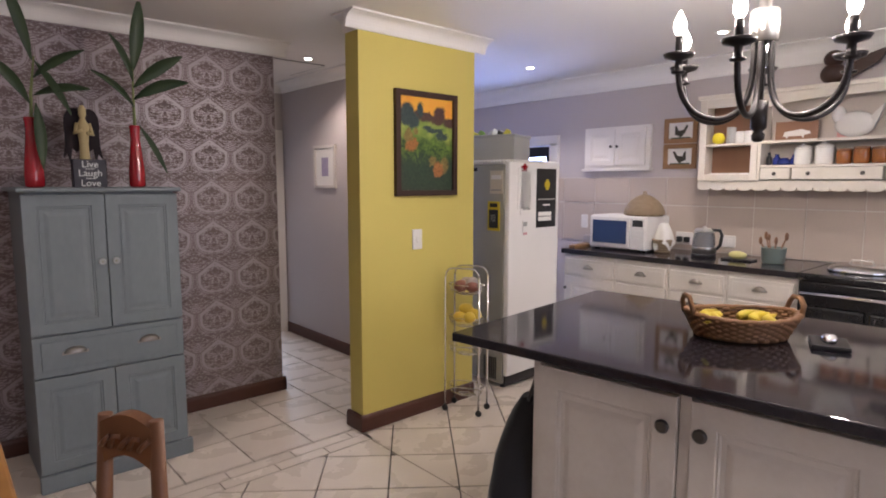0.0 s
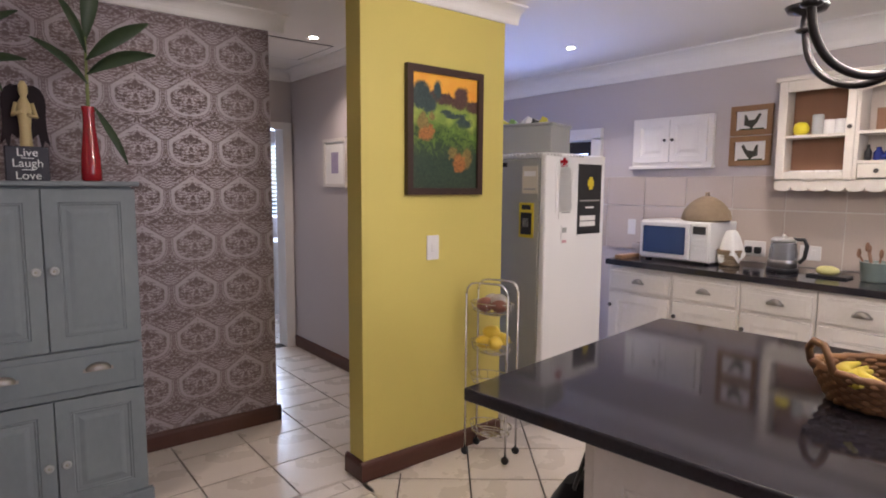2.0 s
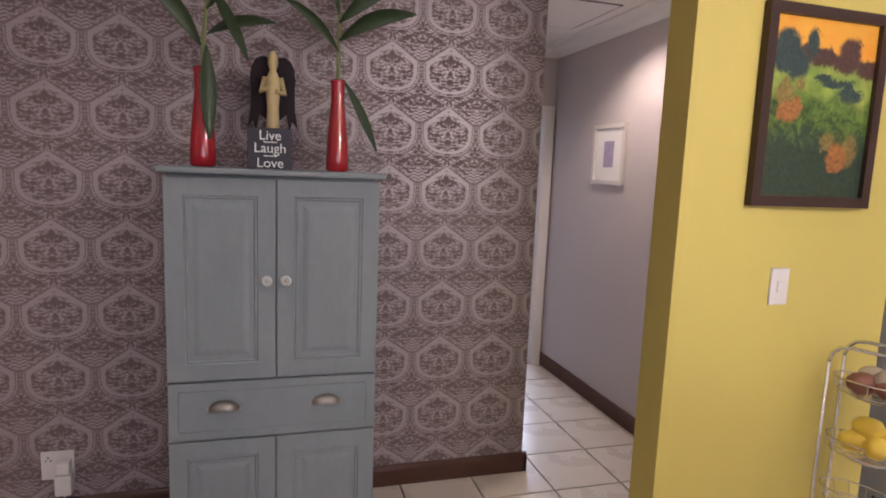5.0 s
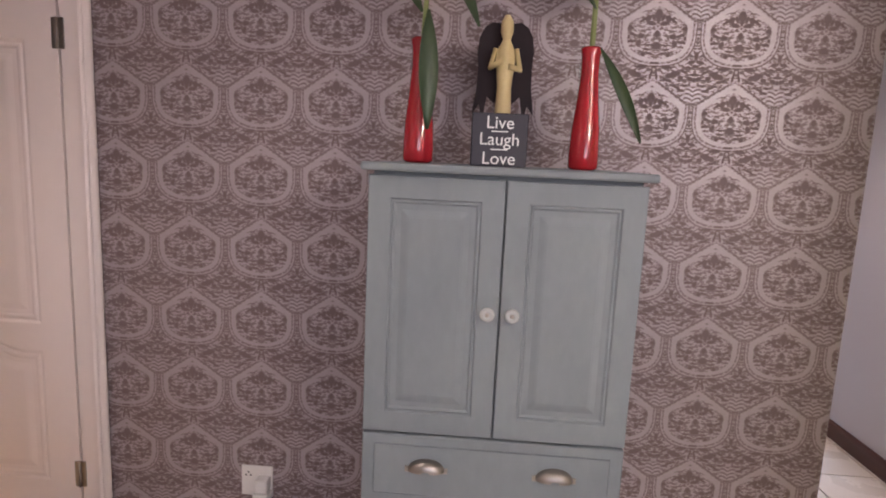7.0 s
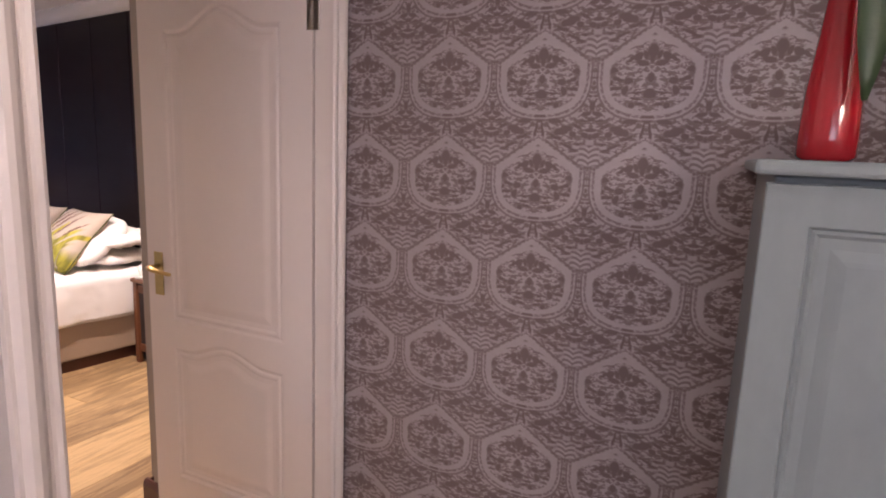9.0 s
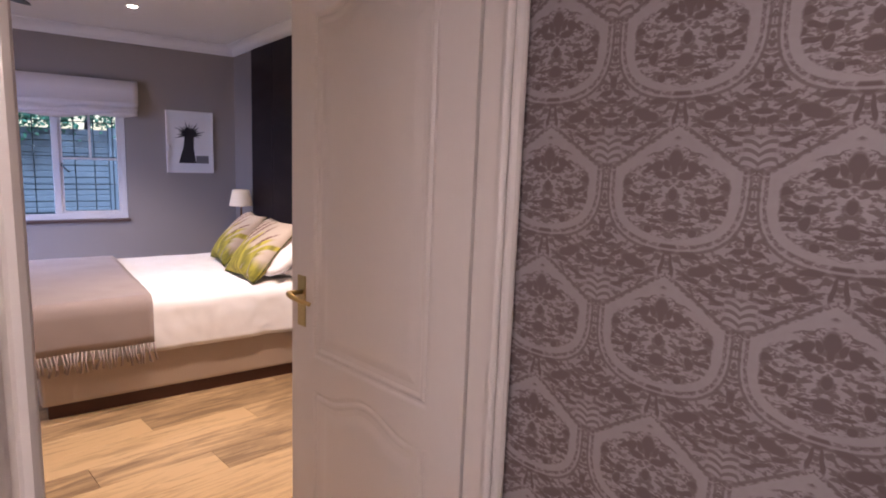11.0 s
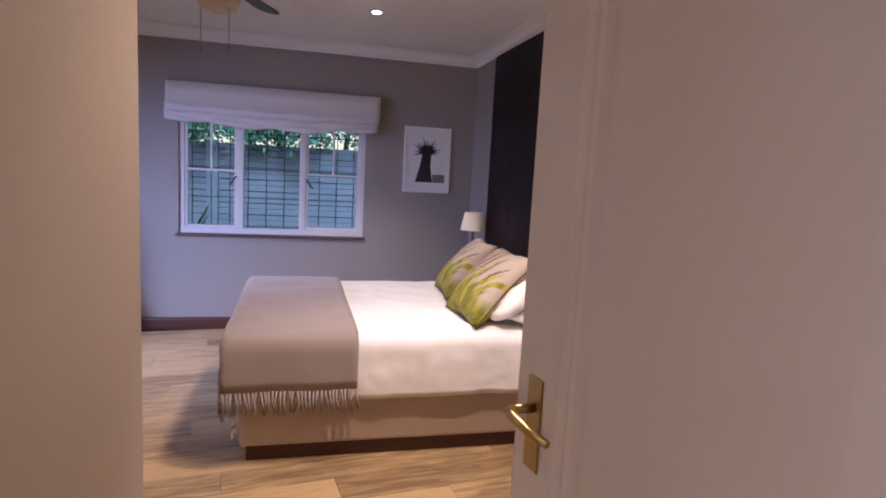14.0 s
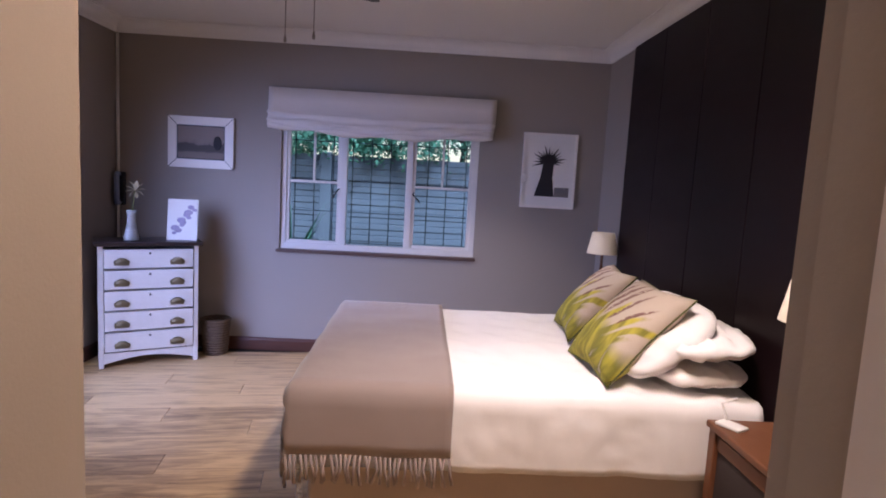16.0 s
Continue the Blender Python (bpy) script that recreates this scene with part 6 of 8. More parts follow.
M_BAN = surface("yellow_banana_skin", (0.72, 0.55, 0.05), 0.45, other=(0.45, 0.38, 0.06), large=14, fine=60, amount=0.4)
for k, (dx, dy, a) in enumerate(((-0.085, 0.02, 15), (-0.07, -0.02, 30), (-0.10, -0.04, 8), (0.05, 0.02, -10), (0.07, -0.015, 5), (0.10, -0.05, 25))):
    bn = thing("banana", "ripe yellow banana in the basket", "banana", (0, 0, 0), 0, "bananas in the basket")
    bn.matrix_world = BASK @ pose(dx, dy, 0.075, 0, 0, a + 45)
    bm = bmesh.new()
    pts = [((-0.07 + 0.14 * i / 8), 0.03 * math.sin(math.pi * i / 8), -0.03 * math.sin(math.pi * i / 8) * 0.3) for i in range(9)]
    add_tube(bm, pts, [0.005, 0.012, 0.017, 0.019, 0.0195, 0.019, 0.016, 0.010, 0.005], 7)
    part("skin", bm, M_BAN, bn)
tray = thing("small_tray", "small square black tray with crumpled foil on the worktop", "tray", (1.985, -3.235, ISL_H), 20)
part("dish", boxed(-0.075, 0.075, -0.055, 0.055, 0.0, 0.016, bevel=0.005), M_BLACK, tray)
bm = bmesh.new()
add_ball(bm, (-0.01, 0.0, 0.025), 0.03, (1.3, 0.8, 0.6), 10, 7)
for v in bm.verts:
    v.co += noise.noise_vector(v.co * 70) * 0.009
part("foil", bm, M_CHROME, tray, "crumpled silver foil")
# black bag hung on the island's end
ISM = isl.matrix_world
bagt = thing("black_bag", "black cloth bag hanging on the end of the island", "bag")
bagt.matrix_world = pose(1.172, -2.283, 0, 0, 0, ISL_TURN) @ Matrix.Translation((0.10, BYT, 0.0))
M_BAGB = surface("black_cloth", (0.010, 0.010, 0.012), 0.85, other=(0.022, 0.022, 0.026), large=8, fine=120, amount=0.5, bump=0.5, sheen=0.3)
bm = bmesh.new()
rows = []
for i in range(13):
    f = i / 12
    w = 0.05 + 0.17 * math.sin(min(1, f * 1.5) * math.pi / 2)
    d = 0.02 + 0.075 * math.sin(f * math.pi) ** 0.6
    row = []
    for k in range(18):
        a = 2 * math.pi * k / 18
        r = 1 + 0.12 * noise.noise((math.cos(a) * 2, math.sin(a) * 2, f * 5))
        row.append(bm.verts.new((0.12 + w * math.cos(a) * r, 0.095 + d * math.sin(a) * r, 0.70 - 0.62 * f)))
    rows.append(row)
for r0, r1 in zip(rows, rows[1:]):
    for k in range(18):
        f = bm.faces.new((r0[k], r0[(k + 1) % 18], r1[(k + 1) % 18], r1[k]))
        f.smooth = True
bm.faces.new(rows[0])
bm.faces.new(rows[-1][::-1])
part("body", bm, M_BAGB, bagt)
for dx in (0.08, 0.15):
    bm = bmesh.new()
    add_tube(bm, [(dx, 0.08, 0.68), (dx + 0.01, 0.05, 0.79), (0.115, 0.012, 0.875)], 0.006, 6)
    part("strap", bm, M_BAGB, bagt)
part("hook", boxed(0.09, 0.14, -0.003, 0.02, 0.860, 0.888, bevel=0.004), M_IRON, bagt, "small iron hook")

# chandelier over the island
def rounded_line(pts, rounds=2):
    """Cuts the corners of an open line, so that a bent bar reads as a curve."""
    for _ in range(rounds):
        cut = [pts[0]]
        for (a, b), (c, d) in zip(pts, pts[1:]):
            cut += [(a * 0.75 + c * 0.25, b * 0.75 + d * 0.25), (a * 0.25 + c * 0.75, b * 0.25 + d * 0.75)]
        pts = cut + [pts[-1]]
    return pts


CH = (1.955, -2.985)
ch = thing("chandelier", "six-arm black iron chandelier with lit candle bulbs", "chandelier", (CH[0], CH[1], -0.012), 15)
bm = bmesh.new()
add_lathe(bm, [(0.012, 1.625), (0.020, 1.632), (0.022, 1.65), (0.014, 1.66), (0.026, 1.672), (0.026, 1.76), (0.016, 1.765)], (0, 0, 0), 16)
part("finial", bm, M_IRON, ch)
bm = bmesh.new()
add_lathe(bm, [(0.040, 1.955), (0.046, 1.96), (0.046, 2.06), (0.040, 2.065), (0.02, 2.07), (0.02, 2.20), (0.008, 2.21), (0.008, CEIL - 0.03)], (0, 0, 0), 20)
part("hub", bm, M_STEEL, ch, "brushed steel hub cylinder")
bm = bmesh.new()
add_lathe(bm, [(0.06, CEIL - 0.03), (0.065, CEIL - 0.010), (0.065, CEIL + 0.011)], (0, 0, 0), 24)
part("ceiling_rose", bm, M_IRON, ch)
SWIVEL = (5, 11, 4, -8, 0, 0)
for k in range(6):
    a = 2 * math.pi * k / 6 + math.radians(SWIVEL[k])
    ca, sa = math.cos(a), math.sin(a)
    prof = [(0.030, 1.958), (0.030, 1.88), (0.036, 1.80), (0.06, 1.74), (0.11, 1.705), (0.17, 1.70), (0.23, 1.725), (0.27, 1.775), (0.285, 1.84), (0.285, 1.90)]
    bm = bmesh.new()
    add_tube(bm, [(r * ca, r * sa, z) for r, z in rounded_line(prof)], 0.0098, 12)
    arm = part("arm", bm, M_IRON, ch)
    bm = bmesh.new()
    add_lathe(bm, [(0.010, 1.850), (0.022, 1.854), (0.025, 1.860), (0.014, 1.863), (0.012, 1.895), (0.045, 1.905), (0.052, 1.918), (0.046, 1.920), (0.014, 1.912)], (0.285 * ca, 0.285 * sa, 0), 18)
    part("cup", bm, M_IRON, arm)
    bm = bmesh.new()
    add_lathe(bm, [(0.013, 1.912), (0.013, 1.975), (0.010, 1.978)], (0.285 * ca, 0.285 * sa, 0), 12)
    part("candle_sleeve", bm, M_IRON, arm)
    bm = bmesh.new()
    add_lathe(bm, [(0.009, 1.978), (0.018, 1.995), (0.021, 2.01), (0.017, 2.028), (0.007, 2.048), (0.002, 2.058)], (0.285 * ca, 0.285 * sa, 0), 14)
    part("bulb", bm, M_BULB, arm, "glowing candle bulb")
    p = pose(CH[0], CH[1], 0, 0, 0, 15) @ Vector((0.285 * ca, 0.285 * sa, 2.075))
    lamp("chandelier_glow", "POINT", Matrix.Translation(p), 11, WHITE, 0.03)

# ---- bedroom ----
# steel window of three lights with burglar bars
WY0, WY1, WZ0, WZ1 = -1.36, 0.10, 0.785, 1.75
win = thing("window_bedroom", "white steel window with three lights and burglar bars", "window", (BX0, 0, 0))
tagged(win, kind="structure")
M_WFRAME = surface("white_window_paint", (0.66, 0.63, 0.60), 0.4, fine=60)
m1, m2 = -0.900, -0.410
for y0, y1 in ((WY0, WY0 + 0.04), (WY1 - 0.04, WY1), (m1 - 0.025, m1 + 0.025), (m2 - 0.025, m2 + 0.025)):
    part("upright", boxed(-0.075, -0.02, y0, y1, WZ0 + 0.02, WZ1, bevel=0.004), M_WFRAME, win)
part("bottom_rail", boxed(-0.075, -0.018, WY0, WY1, WZ0, WZ0 + 0.045, bevel=0.004), M_WFRAME, win)
part("top_rail", boxed(-0.075, -0.018, WY0, WY1, WZ1 - 0.04, WZ1, bevel=0.004), M_WFRAME, win)
for y0, y1 in ((WY0 + 0.04, m1 - 0.025), (m2 + 0.025, WY1 - 0.04)):
    for a, b in ((y0, y0 + 0.022), (y1 - 0.022, y1)):
        part("casement_stile", boxed(-0.066, -0.030, a, b, WZ0 + 0.045, WZ1 - 0.04, bevel=0.002), M_WFRAME, win)
    part("casement_rail", boxed(-0.066, -0.030, y0 + 0.022, y1 - 0.022, WZ0 + 0.045, WZ0 + 0.068, bevel=0.002), M_WFRAME, win)
    part("glazing_bar", boxed(-0.062, -0.034, y0 + 0.022, y1 - 0.022, 1.285, 1.303), M_WFRAME, win)
    part("glazing_bar", boxed(-0.060, -0.036, (y0 + y1) / 2 - 0.008, (y0 + y1) / 2 + 0.008, 1.303, WZ1 - 0.04), M_WFRAME, win)
for y0, y1 in ((WY0 + 0.04, m1 - 0.025), (m1 + 0.025, m2 - 0.025), (m2 + 0.025, WY1 - 0.04)):
    p = part("pane", boxed(-0.052, -0.048, y0, y1, WZ0 + 0.04, WZ1 - 0.04), M_GLASS, win)
    p.visible_shadow = False
M_BAR = surface("dark_burglar_bar", (0.035, 0.055, 0.065), 0.5, fine=60)
for i in range(10):
    y = WY0 + 0.085 + i * (WY1 - WY0 - 0.17) / 9
    part("burglar_bar", (lambda b: (add_tube(b, [(-0.10, y, WZ0 + 0.01), (-0.10, y, WZ1)], 0.0042, 6), b)[1])(bmesh.new()), M_BAR, win)
for z in (0.84, 1.075, 1.31, 1.60):
    part("burglar_rail", (lambda b: (add_tube(b, [(-0.105, WY0 + 0.02, z), (-0.105, WY1 - 0.02, z)], 0.0042, 6), b)[1])(bmesh.new()), M_BAR, win)
for y, s in ((m1 - 0.03, -1), (m2 + 0.04, 1)):
    bm = bmesh.new()
    add_tube(bm, [(-0.02, y, 1.25), (-0.005, y - 0.01, 1.24), (0.0, y - 0.045 * (1 if s < 0 else -1), 1.18)], 0.006, 7)
    part("window_stay", bm, M_IRON, win, "dark iron window catch")
part("sill", boxed(-0.02, 0.022, WY0 - 0.022, WY1 + 0.015, WZ0 - 0.026, WZ0 - 0.002, bevel=0.004), surface("dark_tile_sill", (0.10, 0.06, 0.05), 0.4), win, "dark quarry tile sill")

# roman blind
M_BLIND = surface("off_white_linen", (0.70, 0.64, 0.60), 0.85, other=(0.60, 0.54, 0.50), large=4, fine=260, amount=0.4, bump=0.3, stretch=(1, 1, 2))
rb = thing("roman_blind", "off-white linen roman blind pulled up in folds", "roman blind", (BX0, -0.620, 0.030))
bm = bmesh.new()
N = 40
half = 0.82
prof = [(0.03, 1.925), (0.072, 1.925), (0.078, 1.84), (0.086, 1.760), (0.118, 1.738), (0.122, 1.726), (0.086, 1.716), (0.100, 1.694), (0.134, 1.676), (0.130, 1.664), (0.090, 1.656), (0.108, 1.640), (0.126, 1.626), (0.080, 1.612), (0.03, 1.62)]
rows = []
for i in range(N + 1):
    f = i / N
    y = -half + 2 * half * f
    row = []
    for j, (d, z) in enumerate(prof):
        low = max(0.0, (1.80 - z) / 0.2)
        sag = low * (0.045 * math.sin(math.pi * f) + 0.012 * math.sin(f * 21 + j) - 0.01)
        row.append(bm.verts.new((d + low * 0.012 * math.sin(f * 33 + j * 2), y - (0.02 * low if f > 0.97 else 0), z - sag + 0.02 * low)))
    rows.append(row)
for a, b in zip(rows, rows[1:]):
    for j in range(len(prof) - 1):
        fc = bm.faces.new((a[j], b[j], b[j + 1], a[j + 1]))
        fc.smooth = True
bm.faces.new(rows[0])
bm.faces.new(rows[-1][::-1])
part("fabric", bm, M_BLIND, rb)
part("headrail", boxed(0.0, 0.05, -half, half, 1.885, 1.92), M_BLIND, rb)

# pictures on the window wall
M_ALOE = surface("black_ink_print", (0.025, 0.022, 0.025), 0.7, fine=120)
al = thing("aloe_print", "black and white aloe tree print in a white frame", "picture", (BX0 + 0.002, 0.627, 1.469), 90)
mitred_frame(al, 0.405, 0.555, 0.016, 0.02, M_WHITE)
part("mount", boxed(-0.19, 0.19, -0.010, -0.002, -0.265, 0.265), M_PAPERW, al)
bm = bmesh.new()
add_prism(bm, [(-0.10, -0.19), (0.05, -0.19), (0.03, -0.05), (0.035, 0.06), (-0.045, 0.06), (-0.06, -0.05)], -0.012, -0.010, "Y")
part("trunk_print", bm, M_ALOE, al)
for i in range(15):
    a = math.pi * (-0.12 + 1.24 * i / 14)
    r = 0.10 + 0.02 * (i % 3)
    bm = bmesh.new()
    ca, sa = math.cos(a), math.sin(a)
    add_prism(bm, [(-0.005 - 0.014 * sa, 0.07 + 0.014 * ca), (-0.005 + r * ca, 0.075 + r * 0.85 * sa), (-0.005 + 0.014 * sa, 0.07 - 0.014 * ca)], -0.0125, -0.0105, "Y")
    part("spike_print", bm, M_ALOE, al)
part("ground_print", boxed(0.05, 0.16, -0.012, -0.010, -0.19, -0.12), surface("grey_ink", (0.18, 0.17, 0.17), 0.7), al)
part("heart", (lambda b: (add_ball(b, (-0.185, -0.02, -0.06), 0.026, (1, 0.35, 1.1)), b)[1])(bmesh.new()), M_CHINA, al, "small white hanging heart")

ld = thing("landscape_photo", "sepia landscape photograph in a white frame with dark corner lines", "picture", (BX0 + 0.002, -1.937, 1.532), 90)
mitred_frame(ld, 0.47, 0.37, 0.062, 0.022, M_WHITE)


def sepia_view():
    m, t, b = tree_of("sepia_view")
    c = coords(t)
    sep = t.nodes.new("ShaderNodeSeparateXYZ")
    t.links.new(c, sep.inputs[0])
    z = Sh(t, sep.outputs[2])
    n = Sh(t, noise_of(t, c, 14.0, 4.0))
    col = blend_of(t, (z * 4.0 + n * 0.5).above(0.12, 0.25), (0.05, 0.034, 0.028), (0.20, 0.150, 0.128))
    col = blend_of(t, (z + (n - 0.5) * 0.09).below(-0.012, 0.006), col, (0.045, 0.03, 0.026))
    col = blend_of(t, (z + (n - 0.5) * 0.03).below(-0.07, 0.01), col, (0.16, 0.115, 0.095))
    t.links.new(col, b.inputs["Base Color"])
    b.inputs["Roughness"].default_value = 0.55
    return m


part("inner_edge", boxed(-0.176, 0.176, -0.016, -0.002, -0.126, 0.126), M_BLACK, ld)
part("photo", boxed(-0.165, 0.165, -0.018, -0.010, -0.115, 0.115), sepia_view(), ld)
bm = bmesh.new()
add_ball(bm, (0.12, -0.0178, 0.0), 0.04, (0.8, 0.05, 1.3), 10, 7)
part("tree_print", bm, M_ALOE, ld)
for sx in (-1, 1):
    for sz in (-1, 1):
        bm = bmesh.new()
        add_tube(bm, [(sx * 0.235, -0.0225, sz * 0.185), (sx * 0.173, -0.0225, sz * 0.123)], 0.002, 5)
        part("mitre_line", bm, M_BLACK, ld)

# dark panelled headboard wall
M_DARK = surface("dark_plum_lacquer", (0.010, 0.0045, 0.006), 0.42, other=(0.014, 0.007, 0.008), large=2, fine=60, amount=0.4, bump=0.05, stretch=(1, 1, 4))
M_DARK.node_tree.nodes["Principled BSDF"].inputs["Specular IOR Level"].default_value = 0.18
hb = thing("headboard_panel", "tall dark plum panelled headboard against the wall", "headboard", (-5.385, BY1, 0))
for i in range(6):
    part("panel", boxed(i * 0.50 + 0.002, (i + 1) * 0.50 - 0.002, -0.028, 0.0, 0.02, CEIL_BED - 0.092, bevel=0.002, segments=1), M_DARK, hb)

# bedclothes
M_DUVET = M_SHEET
dv = thing("duvet", "white cotton bed cover hanging over the bed's sides", "bed cover", (BED_X1, BED_Y0, 0))


def draped(x0, x1, y0, y1, top, drop_f, drop_foot, puff, seed, nx=46, ny=46, far_drop=0.25, wrinkle=0.016, wave=0.005):
    """Cloth over the bed: flat on top, hanging over the near side (x1), the far side (x0) and, if asked, the foot (y0)."""
    bm = bmesh.new()
    grid = []
    r = 0.035
    for i in range(nx + 1):
        s = -far_drop + (x1 - x0 + far_drop + drop_f) * i / nx
        row = []
        for j in range(ny + 1):
            q = -drop_foot + (y1 - y0 + drop_foot) * j / ny
            x, z = x0 + s, top
            dz = 0.0
            if s < 0:
                x, dz = x0 - min(-s, r) * 0.6, max(0.0, -s)
            elif s > x1 - x0:
                e = s - (x1 - x0)
                x, dz = x1 + min(e, r) * 0.6, e
            y = y0 + q
            if q < 0:
                y, dz = y0 - min(-q, r) * 0.6, max(dz, -q) if dz == 0 else (dz ** 2 + q * q) ** 0.5
            n1 = noise.noise((x * 3 + seed, y * 3, 1.0)) * puff + noise.noise((x * 9, y * 9 + seed, 4.0)) * wrinkle
            crease = wrinkle * 0.9 * (0.5 - abs(noise.noise((y * 9 + dz * 4, dz * 16 + y * 4, seed))) - abs(noise.noise((y * 19 - dz * 9, dz * 30 + y * 7, seed + 5))) * 0.6) * min(1, dz / 0.05)
            fold = crease + wave * math.sin(y * 19 + seed + 2 * noise.noise((y * 2, seed, 0))) * min(1, dz / 0.25) if dz else 0
            foldx = 0.016 * math.sin(x * 17 + seed) * min(1, dz / 0.25) if q < 0 else 0
            row.append(bm.verts.new((x + (fold + 0.01 * min(1, dz / 0.2)) * (1 if s > 0 else -1), y + foldx, z - max(0, dz - 0.012) + n1 * (1 if dz == 0 else 0.3))))
        grid.append(row)
    for a, b in zip(grid, grid[1:]):
        for j in range(ny):
            f = bm.faces.new((a[j], b[j], b[j + 1], a[j + 1]))
            f.smooth = True
    return bm


ob = part("cloth", draped(-LX - 0.005, 0.012, -0.005, LY - 0.02, 0.588, 0.29, 0.36, 0.010, 2.0, 70, 90), M_DUVET, dv)
md = ob.modifiers.new("thickness", "SOLIDIFY")
md.thickness, md.offset = 0.012, 1.0
th = thing("throw_blanket", "grey-brown woven throw with tassels across the foot of the bed", "throw", (BED_X1, BED_Y0, 0))
ob = part("cloth", draped(-LX - 0.02, 0.050, -0.045, 0.52, 0.612, 0.25, 0.29, 0.008, 2.0, 46, 30, 0.3, 0.004), M_THROW, th)
md = ob.modifiers.new("thickness", "SOLIDIFY")
md.thickness, md.offset = 0.012, 1.0
for i in range(34):
    y = -0.06 + i * 0.0175
    xx = 0.088 + 0.005 * math.sin(y * 19 + 2.0)
    bm = bmesh.new()
    l = 0.085 + 0.03 * random.random()
    add_tube(bm, [(xx, y, 0.375), (xx + 0.008, y + random.uniform(-0.01, 0.01), 0.375 - l * 0.5), (xx + 0.004, y + random.uniform(-0.018, 0.018), 0.375 - l)], [0.006, 0.0055, 0.0075], 5)
    part("tassel", bm, M_THROW, th)


def cushion_mesh(w, h, t, n=16, ear=0.10, seed=0.0, wr=0.008, full=0.42, crease=0.0, rounded=0.0):
    """A stuffed cushion standing in x-z, centred on its foot."""
    bm = bmesh.new()
    sheets = []
    for side in (-1, 1):
        g = []
        for i in range(n + 1):
            row = []
            for j in range(n + 1):
                a, b = -1 + 2 * i / n, -1 + 2 * j / n
                k = max(0.0, (1 - a * a) * (1 - b * b)) ** full
                pin = 1 - ear * (1 - abs(a)) * abs(b) ** 2 if abs(b) > abs(a) else 1 - ear * (1 - abs(b)) * abs(a) ** 2
                pa, pb = pin * (1 - rounded * b ** 4) ** 0.5, pin * (1 - rounded * a ** 4) ** 0.5
                row.append(bm.verts.new((a * w / 2 * pa, side * t / 2 * k + (wr * noise.noise((a * 3 + seed, b * 3, side)) - crease * abs(noise.noise((a * 2.2 + b * 1.5 + seed, b * 4.5 - a, side + 3.0)))) * (1 if side > 0 or not crease else -1) * k, h / 2 + b * h / 2 * pb)))
            g.append(row)
        sheets.append(g)
        for r0, r1 in zip(g, g[1:]):
            for j in range(n):
                f = bm.faces.new((r0[j], r1[j], r1[j + 1], r0[j + 1]))
                f.smooth = True
    bmesh.ops.remove_doubles(bm, verts=bm.verts, dist=0.0004)
    return bm


def protea_fabric():
    """Cushion print: pale linen with long yellow-green leaves below and brown-mauve strokes above."""
    m, t, b = tree_of("leaf_printed_linen")
    c = coords(t)
    sep = t.nodes.new("ShaderNodeSeparateXYZ")
    t.links.new(c, sep.inputs[0])
    x, z = Sh(t, sep.outputs[0]), Sh(t, sep.outputs[2])
    mp = t.nodes.new("ShaderNodeMapping")
    mp.inputs["Rotation"].default_value = (0, radians(38), 0)
    mp.inputs["Scale"].default_value = (17, 17, 3.2)
    t.links.new(c, mp.inputs["Vector"])
    st = Sh(t, noise_of(t, mp.outputs["Vector"], 1.0, 2.0, 0.5, 0.6))
    big = Sh(t, noise_of(t, c, 5.0, 2.0))
    weave = Sh(t, noise_of(t, c, 420.0, 2.0))
    fray = Sh(t, noise_of(t, c, 55.0, 3.0))
    base = blend_of(t, weave, (0.40, 0.325, 0.265), (0.48, 0.395, 0.325))
    comb = t.nodes.new("ShaderNodeCombineXYZ")
    t.links.new((x + (fray - 0.5) * 0.035 + (big - 0.5) * 0.05).socket, comb.inputs[0])
    t.links.new((z + (fray - 0.5) * 0.035).socket, comb.inputs[1])
    spot = comb.outputs[0]
    # a broad sheaf of leaves from the lower corner
    low = (z + x * 0.25 + (big - 0.5) * 0.14).below(0.17, 0.04)
    green = blend_of(t, (st - 0.35) * 2.6, (0.13, 0.125, 0.015), (0.50, 0.42, 0.035))
    col = blend_of(t, low * st.above(0.30, 0.08), base, green)
    for o in ((-0.14, 0.20, 0.020, 0.13, -20), (-0.05, 0.19, 0.018, 0.15, -32), (0.05, 0.165, 0.020, 0.17, -44), (0.03, 0.085, 0.024, 0.17, -58), (0.15, 0.20, 0.016, 0.12, -46)):
        col = blend_of(t, ellipse_of(t, spot, *o), col, blend_of(t, (st - 0.4) * 3.0, (0.17, 0.155, 0.02), (0.52, 0.43, 0.05)))
    # dark seed heads stroked over the pale upper half
    for o in ((-0.130, 0.335, 0.013, 0.090, -26), (-0.080, 0.330, 0.015, 0.115, -28), (-0.025, 0.325, 0.014, 0.120, -30), (0.045, 0.300, 0.011, 0.110, -34), (0.12, 0.27, 0.009, 0.09, -38)):
        col = blend_of(t, ellipse_of(t, spot, *o) * fray.above(0.40, 0.08) * 0.9, col, (0.135, 0.055, 0.048))
    t.links.new(col, b.inputs["Base Color"])
    b.inputs["Roughness"].default_value = 0.85
    bump_of(t, b, weave.socket, 0.3, 0.001)
    return m


M_PROTEA = protea_fabric()
M_PIPE = surface("dark_green_back", (0.07, 0.075, 0.02), 0.8, fine=200)


